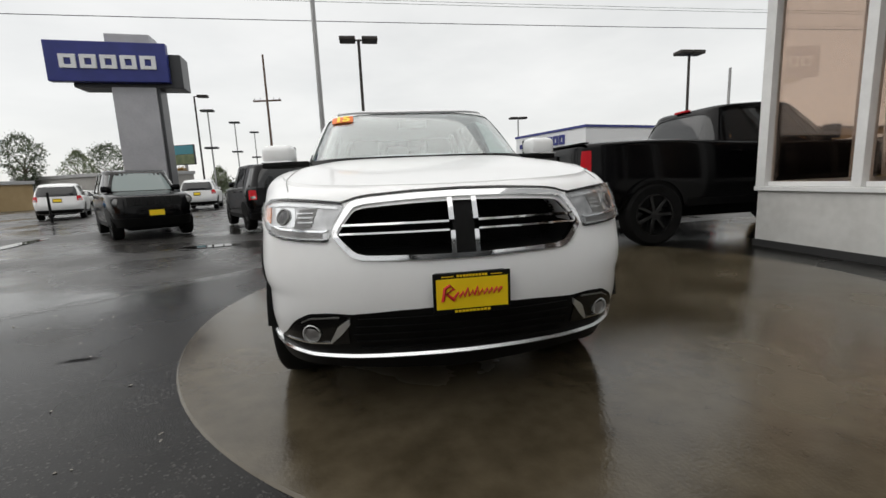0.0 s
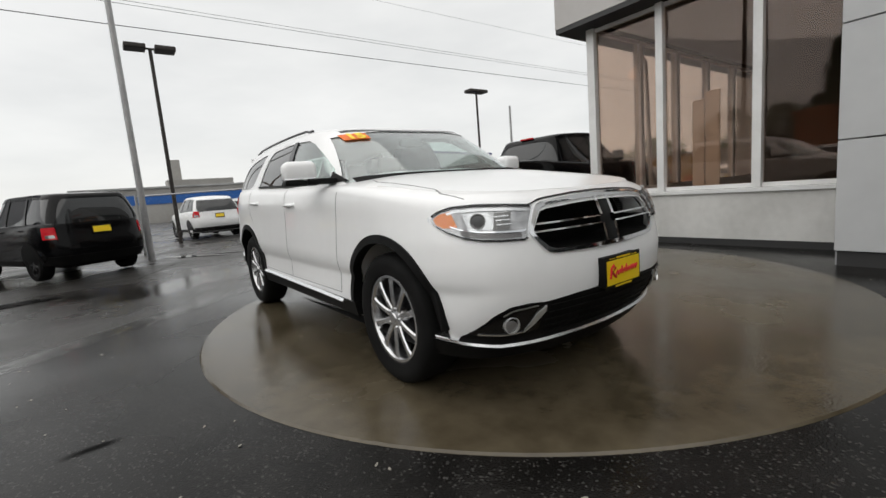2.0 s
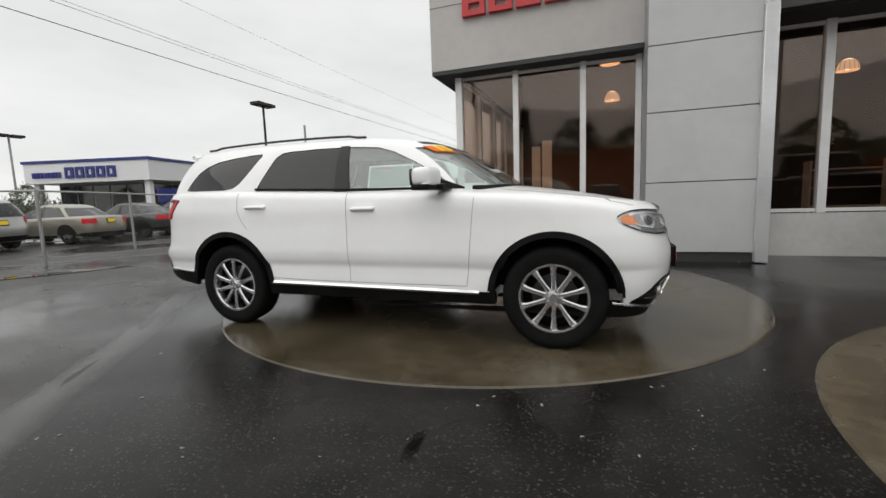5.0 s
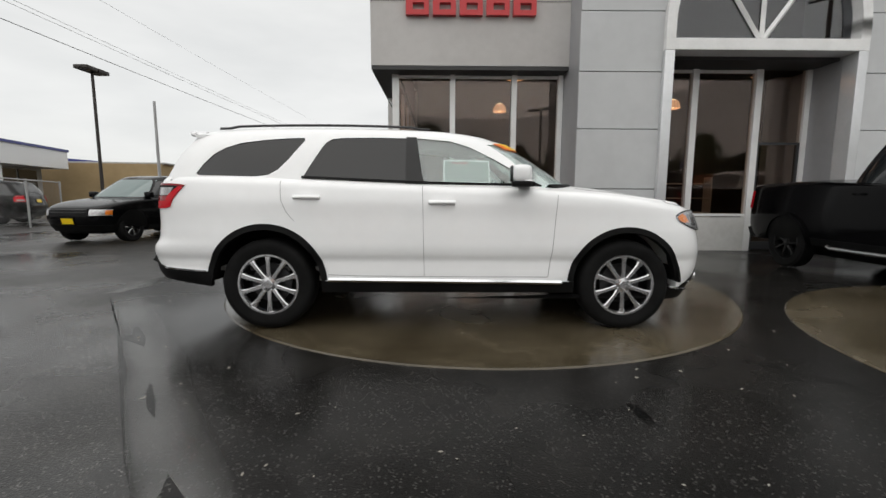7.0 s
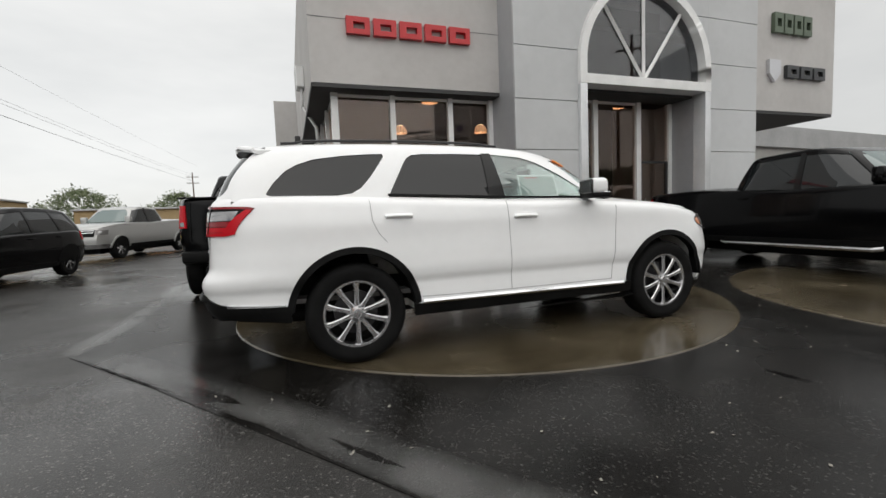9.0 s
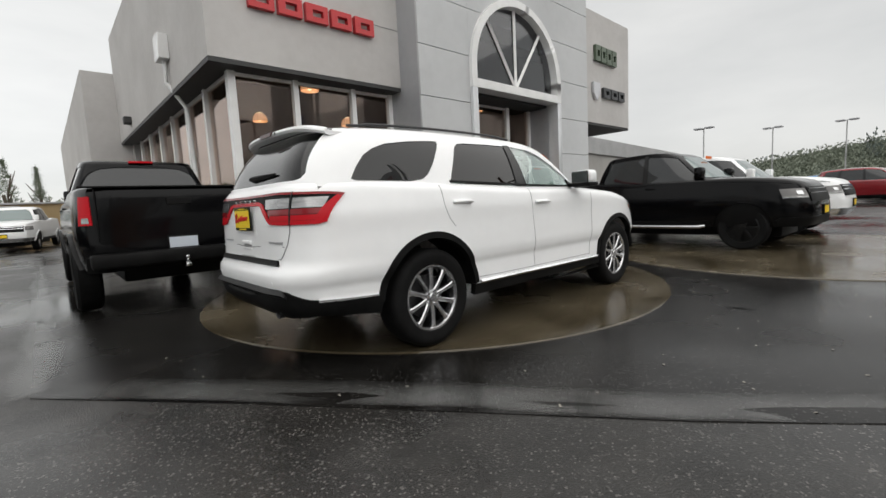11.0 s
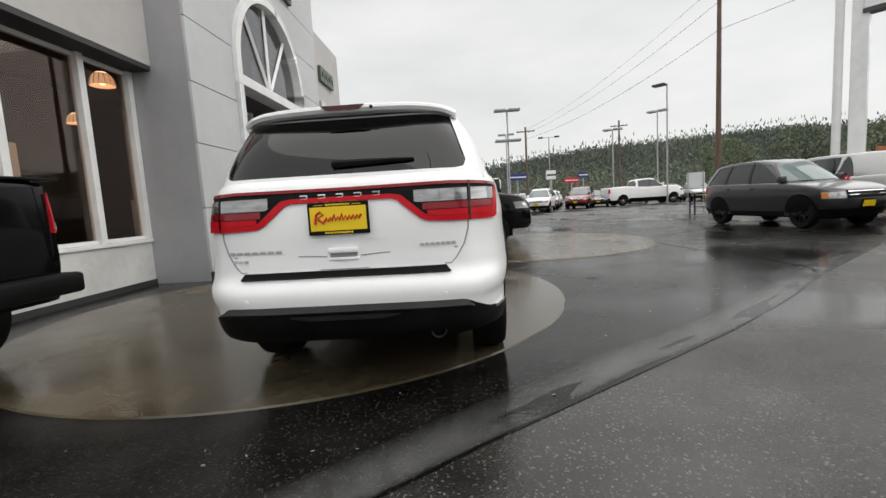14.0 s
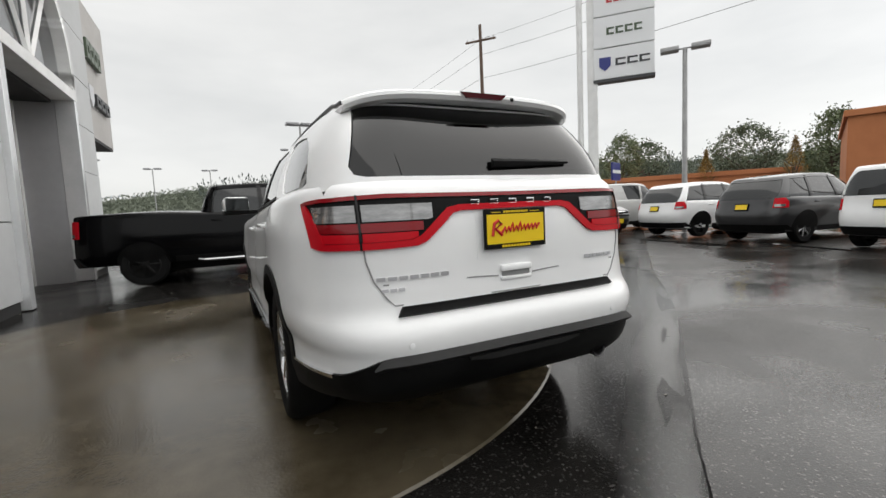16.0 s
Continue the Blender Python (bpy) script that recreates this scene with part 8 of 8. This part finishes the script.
# ---- far buildings ----
def house(name, label, m, walls, size, roof, windows=(), material=GREY_WALL, trim=None):
    root = thing(name, label, "building", m)
    lx, ly, h = size
    part("wall", boxes(((0, 0, 0), (lx, ly, h))), material, root, smooth=0)
    part("roof", boxes(((-0.15, -0.15, h), (lx + 0.15, ly + 0.15, h + roof)), bevel=0.02), trim or ROOF_GREY, root, smooth=0)
    for x0, x1, z0, z1 in windows:
        w = part("window", boxes(((x0, -0.06, z0), (x1, 0.02, z1))), FRAME_WHITE, root, smooth=0)
        part("pane", boxes(((x0 + 0.08, -0.08, z0 + 0.08), (x1 - 0.08, -0.06, z1 - 0.08))), GLASS_CAR, w, smooth=0)
    return root


# neighbouring dealership with white fascia
nd = thing("neighbour_showroom", "low glass showroom with deep white fascia and blue lettering", "building", pose(-21.1, 12.85, 0, 0, 0, 105))
part("fascia", boxes(((0.0, 0.0, 2.75), (12.0, 7.4, 3.85)), bevel=0.02), SIGN_WHITE, nd, "white fascia", smooth=0)
part("coping", boxes(((-0.06, -0.06, 3.85), (12.06, 7.46, 4.0))), SIGN_BLUE, nd, "dark blue coping", smooth=0)
part("wall", boxes(((1.2, 1.2, 0), (11.4, 6.6, 2.75))), GREY_WALL, nd, smooth=0)
for k in range(5):
    part("window", boxes(((1.14, 1.35 + k * 1.05, 0.25), (1.19, 2.28 + k * 1.05, 2.6))), GLASS_CAR, nd, smooth=0)
    part("window", boxes(((1.5 + k * 1.9, 1.14, 0.25), (3.2 + k * 1.9, 1.19, 2.6))), GLASS_CAR, nd, smooth=0)
for k in range(5):
    y = 1.9 + k * 0.62
    part("letter_block", boxes(((-0.08, y, 3.0), (0.0, y + 0.16, 3.6)), ((-0.08, y + 0.16, 3.0), (0.0, y + 0.5, 3.16)), ((-0.08, y + 0.16, 3.44), (0.0, y + 0.5, 3.6)), ((-0.08, y + 0.38, 3.16), (0.0, y + 0.5, 3.44))), SIGN_BLUE, nd, smooth=0)
for k in range(8):
    y = 5.15 + k * 0.22
    part("letter_block", boxes(((-0.08, y, 3.05), (0.0, y + 0.16, 3.35))), SIGN_BLUE, nd, smooth=0)
for x, y in ((0.4, 0.4), (0.4, 7.0), (6.0, 0.4)):
    part("column", boxes(((x - 0.15, y - 0.15, 0), (x + 0.15, y + 0.15, 2.75))), SIGN_WHITE, nd, smooth=0)
tagged(part("lot_sign", boxes(((-19.0, 11.6, 1.5), (-18.9, 12.7, 2.2)), ((-18.97, 11.7, 0.0), (-18.92, 11.78, 1.5)), ((-18.97, 12.5, 0.0), (-18.92, 12.58, 1.5))), SIGN_BLUE, smooth=0), "small blue direction sign on two posts", "sign")

bb = house("blue_band_store", "long low grey store with a blue band", pose(-64.0, -6.0, 0, 0, 0, 90), None, (22, 20, 4.4), 0.25)
part("blue_band", boxes(((-0.02, -0.08, 2.4), (22.02, 0.0, 3.6))), mat("band_blue", (0.02, 0.12, 0.42), 0.5), bb, "bright blue band", smooth=0)
part("parapet", boxes(((10.0, -0.05, 4.65), (18.0, 3.0, 5.4))), GREY_WALL, bb, smooth=0)
part("chimney", boxes(((11.0, 4.0, 4.6), (12.2, 5.4, 8.4))), GREY_WALL, bb, smooth=0)
tb = house("tan_warehouse", "long tan rendered warehouse with flat roof", pose(-19.3, 26.2, 0, 0, 0, 188), None, (14.5, -12, 3.25), 0.12, material=TAN_WALL)
tw = house("tan_warehouse", "lower tan wing of the warehouse", pose(-15.8, 32.0, 0, 0, 0, 6), None, (34, 10, 2.35), 0.12, material=TAN_WALL)
wb = house("white_blue_shop", "white shop with a blue roof edge", pose(-41.0, 24.5, 0, 0, 0, -10), None, (11, 10, 3.6), 0.3, ((1, 3.5, 0.8, 2.2), (5, 8, 0.8, 2.2)), SIGN_WHITE, SIGN_BLUE)
ct = thing("shipping_container", "pale grey corrugated shipping container", "container", pose(-7.4, 27.2, 0, 0, 0, 8))
part("body", boxes(((0, 0, 0.12), (3.0, 2.4, 2.1)), bevel=0.02), CONTAINER, ct, smooth=0)
for k in range(20):
    part("rib", boxes(((0.06 + k * 0.147, -0.03, 0.2), (0.13 + k * 0.147, 0.0, 2.02))), CONTAINER, ct, smooth=0)
for k in range(3):
    tagged(part("crate", boxes(((-10.4 + k * 0.95, 27.0, 0.0), (-9.6 + k * 0.95, 27.9, 0.5 + 0.3 * (k % 2))), bevel=0.01), ORANGE_WALL), "orange wooden crate by the container", "crate", "crates")
house("orange_store", "long low orange shop building", pose(25.0, -59.5, 0, 0, 0, 36), None, (22, 10, 3.4), 0.5, ((2, 5, 0.6, 2.4), (8, 11, 0.6, 2.4), (14, 18, 0.6, 2.4)), ORANGE_WALL, ORANGE_WALL)
oh = house("orange_store", "tall orange shop with a white sign band", pose(-3.0, -42.5, 0, 0, 0, 22), None, (14.5, 12, 4.7), 0.3, ((3, 7, 0.6, 2.2),), ORANGE_WALL, ORANGE_WALL)
part("sign_band", boxes(((10.5, -0.1, 2.9), (13.6, 0.0, 3.5))), SIGN_WHITE, oh, smooth=0)
house("metal_shed", "low pale metal-roofed shed beyond the showroom", pose(15.0, 8.5, 0, 0, 0, 6), None, (24, 14, 3.4), 0.9, (), GREY_WALL)
house("low_shop", "low grey shop on the far side", pose(-62, -46, 0, 0, 0, 62), None, (22, 8, 3.2), 0.4, ((2, 6, 0.6, 2.2), (9, 13, 0.6, 2.2)), GREY_WALL)
house("tan_shop", "low tan shop on the far side", pose(-40, -40, 0, 0, 0, 55), None, (9, 6, 2.2), 0.3, (), TAN_WALL)
bil = thing("billboard", "green and blue picture billboard on a post", "billboard", pose(-70.5, -29.5, 0, 0, 0, 70))
part("panel", boxes(((0, 0, 5.0), (3.6, 0.3, 8.0)), bevel=0.02), SIGN_DARK, bil)
part("picture_top", boxes(((0.1, -0.03, 6.6), (3.5, 0.0, 7.9))), mat("poster_teal", (0.05, 0.22, 0.27), 0.5), bil, smooth=0)
part("picture_base", boxes(((0.1, -0.03, 5.1), (3.5, 0.0, 6.55))), LEAF, bil, smooth=0)
part("post", rod(bmesh.new(), (1.8, 0.2, 0), (1.8, 0.2, 5), 0.25, n=12), POLE_GREY, bil)
for x, y, z0, z1, w, c, lab in ((26.0, -33.0, 3.2, 4.9, 1.9, SIGN_BLUE, "blue and red roadside sign"), (44.0, -14.0, 3.0, 3.6, 1.1, SIGN_BLUE, "blue dealer sign on a post"), (31.0, -5.2, 2.6, 3.1, 1.5, SIGN_BLUE, "striped blue and white sign"), (30.5, -7.8, 2.5, 3.2, 0.8, SIGN_WHITE, "white square sign"), (37.0, -11.0, 2.3, 2.8, 1.4, SIGN_RED, "small red sign")):
    sn = thing("lot_sign", lab + " in the distance", "sign", pose(x, y, 0, 0, 0, -70))
    part("panel", boxes(((-w / 2, -0.08, z0), (w / 2, 0.08, z1)), bevel=0.01), c, sn, smooth=0)
    part("band", boxes(((-w / 2, -0.10, z0 + (z1 - z0) * 0.40), (w / 2, -0.081, z0 + (z1 - z0) * 0.58))), SIGN_WHITE if c is not SIGN_WHITE else SIGN_DARK, sn, smooth=0)
    part("post", rod(bmesh.new(), (0, 0, 0), (0, 0, z0), 0.07, n=8), POLE_GREY, sn)


# ---- trees and hills ----
def tree(x, y, h, spread, leaf, rnd, name="tree", label="leafy broad tree beyond the lot", clumps=190, conical=False):
    root = thing(name, label, "tree", pose(x, y, 0))
    tr = bmesh.new()
    rod(tr, (0, 0, 0), (0.05 * h * rnd.uniform(-1, 1), 0, h * 0.55), h * 0.03, h * 0.016, 8)
    for k in range(7):
        a, z = rnd.uniform(0, 6.28), h * rnd.uniform(0.28, 0.55)
        rod(tr, (0, 0, z), (spread * 0.6 * math.cos(a), spread * 0.6 * math.sin(a), z + h * rnd.uniform(0.12, 0.3)), h * 0.011, h * 0.004, 6)
    part("trunk", tr, BARK, root)
    places = []
    for k in range(clumps):
        t = rnd.random()
        z = h * (0.28 + 0.70 * t)
        env = spread * (math.sin(math.pi * (0.12 + 0.86 * t))**0.7 if not conical else (1.02 - t)) * (0.75 + 0.25 * math.sin(3.1 * t + x))
        a, q = rnd.uniform(0, 6.28), env * rnd.uniform(0.25, 1.0)**0.6
        s = spread * rnd.uniform(0.07, 0.15)
        places.append((Matrix.LocRotScale((q * math.cos(a), q * math.sin(a), z), Euler((rnd.uniform(0, 6), rnd.uniform(0, 6), 0)), (s, s * rnd.uniform(0.6, 1), s * rnd.uniform(0.45, 0.8))), s))
    me = scattered("crown", SPRAY, places, 0.10, int(1000 + abs(x * 7 + y)))
    me.materials.append(leaf)
    cro = new("crown", me)
    cro.parent = root
    tagged(cro, kind="stuff")
    return root


rnd = random.Random(11)
for x, y, h, sp, lf_, con in ((-58.5, -42, 8.8, 3.4, LEAF_DARK, False), (-62, -38, 7.0, 2.6, LEAF, False), (-76, -41.5, 9.0, 4.2, LEAF_DARK, False), (-70, -34, 6.0, 3.0, LEAF, False), (-50, -44, 4.0, 2.4, LEAF_GOLD, False), (-66, -27, 4.4, 2.4, LEAF_GOLD, False),
                              (-60, -20, 4.0, 2.2, LEAF, False), (-25.5, 9.6, 2.6, 1.0, LEAF_DARK, False), (35.0, -44.5, 9.4, 4.2, LEAF, False), (37, -40, 6.0, 2.6, LEAF_DARK, True), (26, -47, 6.5, 1.7, LEAF_GOLD, True), (18.5, -49, 6.8, 1.6, LEAF_GOLD, True),
                              (30.0, -62, 10.5, 5.5, LEAF_DARK, False), (22, -66, 11, 6, LEAF, False), (14, -64, 10, 5, LEAF_DARK, False), (6, -62, 11.5, 5.5, LEAF, False), (-2, -60, 13, 6, LEAF_DARK, False), (-9, -52, 14, 5, LEAF_DARK, True), (42, -58, 10, 5, LEAF_DARK, False),
                              (50, -54, 9, 5, LEAF, False), (56, -46, 8.5, 4.5, LEAF_DARK, False), (62, -40, 8, 4.5, LEAF, False), (12, -50, 7, 2.5, LEAF, False), (1, -36, 6.4, 3.2, LEAF_DARK, False), (4.5, -37, 5.6, 2.6, LEAF_DARK, False), (-4, -35, 6.8, 3.4, LEAF_DARK, False), (-9, -34, 6.0, 3.2, LEAF, False), (-6.5, -36, 6.6, 3.0, LEAF_DARK, False), (-13, -34.5, 6.4, 3.2, LEAF_DARK, False), (-5.5, 46, 6.5, 1.2, LEAF_DARK, True), (-3.6, 47, 6.0, 1.3, LEAF_DARK, True), (-12, 44, 4.2, 3.0, LEAF, False), (-19, 42, 4.5, 3.2, LEAF, False)):
    tree(x, y, h, sp, lf_, rnd, conical=con, clumps=620)

hrnd = random.Random(3)


def forest(name, label, pts, depth, height, size, count, leaf, spread=(-1.15, 0.3), tall=1.0):
    """A wooded ridge: a mound set with many small crowns."""
    gv, gf = [], []
    pts = [(x, y, h * 0.82) for x, y, h in pts]
    for i, (x, y, h) in enumerate(pts):
        d = math.hypot(x, y)
        gv += [(x + x / d * depth * t, y + y / d * depth * t, h * f - 0.5) for t, f in ((-1.2, 0.0), (-0.55, 0.35), (0.0, 0.82), (0.5, 0.9), (1.2, 0.0))]
        if i:
            gf += [(5 * i - 5 + k, 5 * i - 4 + k, 5 * i + 1 + k, 5 * i + k) for k in range(4)]
    places = []
    for k in range(count):
        i = hrnd.randrange(len(pts) - 1)
        t = hrnd.random()
        x, y, h = (pts[i][q] + (pts[i + 1][q] - pts[i][q]) * t for q in range(3))
        d = math.hypot(x, y)
        o = hrnd.uniform(*spread)
        f = float(np.interp(o, (-1.2, -0.55, 0.0, 0.5), (0.0, 0.35, 0.82, 0.9)))
        s = size * hrnd.uniform(0.5, 1.2)
        c = (x + x / d * depth * o, y + y / d * depth * o, h * f + s * 0.45)
        places.append((Matrix.LocRotScale(c, Euler((0, 0, hrnd.uniform(0, 6))), (s, s * 0.9, s * tall * hrnd.uniform(0.7, 1.25))), s))
    me = scattered(name, FAR_SPRAY, places, 0.12, 77 + count, (gv, gf))
    me.materials.append(leaf)
    return tagged(new(name, me), label, "woods", kind="stuff")


forest("wooded_hill", "dark green wooded hillside in the distance", [(150, 70, 7), (165, 40, 9), (185, 8, 17), (195, -18, 20.5), (195, -38, 25), (190, -56, 27), (185, -75, 28.5), (175, -98, 29), (160, -120, 28), (140, -145, 24.5), (110, -168, 22), (80, -190, 22), (40, -205, 22)], 45, 20, 1.35, 20000, FOREST)
forest("conifer_wood", "dark conifers along the crest of the wooded hill", [(185, 8, 17), (195, -18, 20.5), (195, -38, 25), (190, -56, 27), (185, -75, 28.5), (175, -98, 29), (160, -120, 28), (140, -145, 24.5), (110, -168, 22)], 44, 20, 1.35, 1700, FOREST_DARK, (-0.45, 0.1), 2.3)
forest("wooded_ridge", "wooded ridge far away with haze in its colour", [(260, 140, 12), (290, 60, 14), (300, -20, 18), (290, -80, 24), (260, -140, 22), (200, -220, 26), (120, -280, 28)], 60, 20, 3.4, 4000, HAZE_HILL)
forest("wooded_ridge", "low dark trees beyond the warehouse", [(-60, 95, 3.0), (-30, 100, 3.5), (0, 104, 3.6), (30, 110, 3.6), (70, 115, 4)], 10, 5, 1.5, 1400, FOREST)
forest("wooded_ridge", "low trees on the street side skyline", [(-120, -40, 2.0), (-125, -10, 2.2), (-122, 25, 2.2), (-110, 60, 2.4)], 10, 5, 1.5, 1000, FOREST)


# small things at the lot's edges
rack = thing("metal_rack", "low black metal rack beside the wooden pole", "rack", pose(14.8, -11.3, 0, 0, 0, 35))
for x in (-0.55, 0.55):
    for y in (-0.2, 0.2):
        part("leg", boxes(((x - 0.025, y - 0.025, 0.0), (x + 0.025, y + 0.025, 0.86)), bevel=0.004), PLASTIC, rack)
part("top_rail", boxes(((-0.6, -0.23, 0.862), (0.6, 0.23, 0.90)), bevel=0.006), PLASTIC, rack)
part("lower_rail", boxes(((-0.524, -0.015, 0.28), (0.524, 0.015, 0.32)), bevel=0.004), PLASTIC, rack)
nb = thing("notice_board", "small white notice board on two thin posts", "notice board", pose(15.6, -11.3, 0, 0, 0, 60))
for x in (-0.3, 0.3):
    part("post", rod(bmesh.new(), (x, 0, 0), (x, 0, 1.9), 0.02, n=8), GALV, nb)
part("board", boxes(((-0.36, -0.035, 1.2), (0.36, -0.021, 1.85)), bevel=0.004), SIGN_WHITE, nb)
stake = thing("marker_post", "thin dark marker post on a flat base", "marker post", pose(-15.6, -12.9, 0))
part("base", lathe(bmesh.new(), [(0.001, 0.05), (0.14, 0.04), (0.18, 0.0)], None, 20), PLASTIC, stake)
part("post", rod(bmesh.new(), (0, 0, 0.04), (0, 0, 1.25), 0.045, n=10), PLASTIC, stake)

cone = thing("traffic_cone", "small orange traffic cone standing in the lot", "traffic cone", pose(31.8, -5.0, 0))
part("foot", boxes(((-0.18, -0.18, 0.0), (0.18, 0.18, 0.03)), bevel=0.008), CONE_ORANGE, cone)
part("body", lathe(bmesh.new(), [(0.13, 0.03), (0.035, 0.68), (0.02, 0.70), (0.001, 0.70)], None, 24), CONE_ORANGE, cone)
part("collar", lathe(bmesh.new(), [(0.096, 0.30), (0.074, 0.44), (0.070, 0.44), (0.092, 0.30)], None, 24, closed=True), SIGN_WHITE, cone, "white reflective collar")
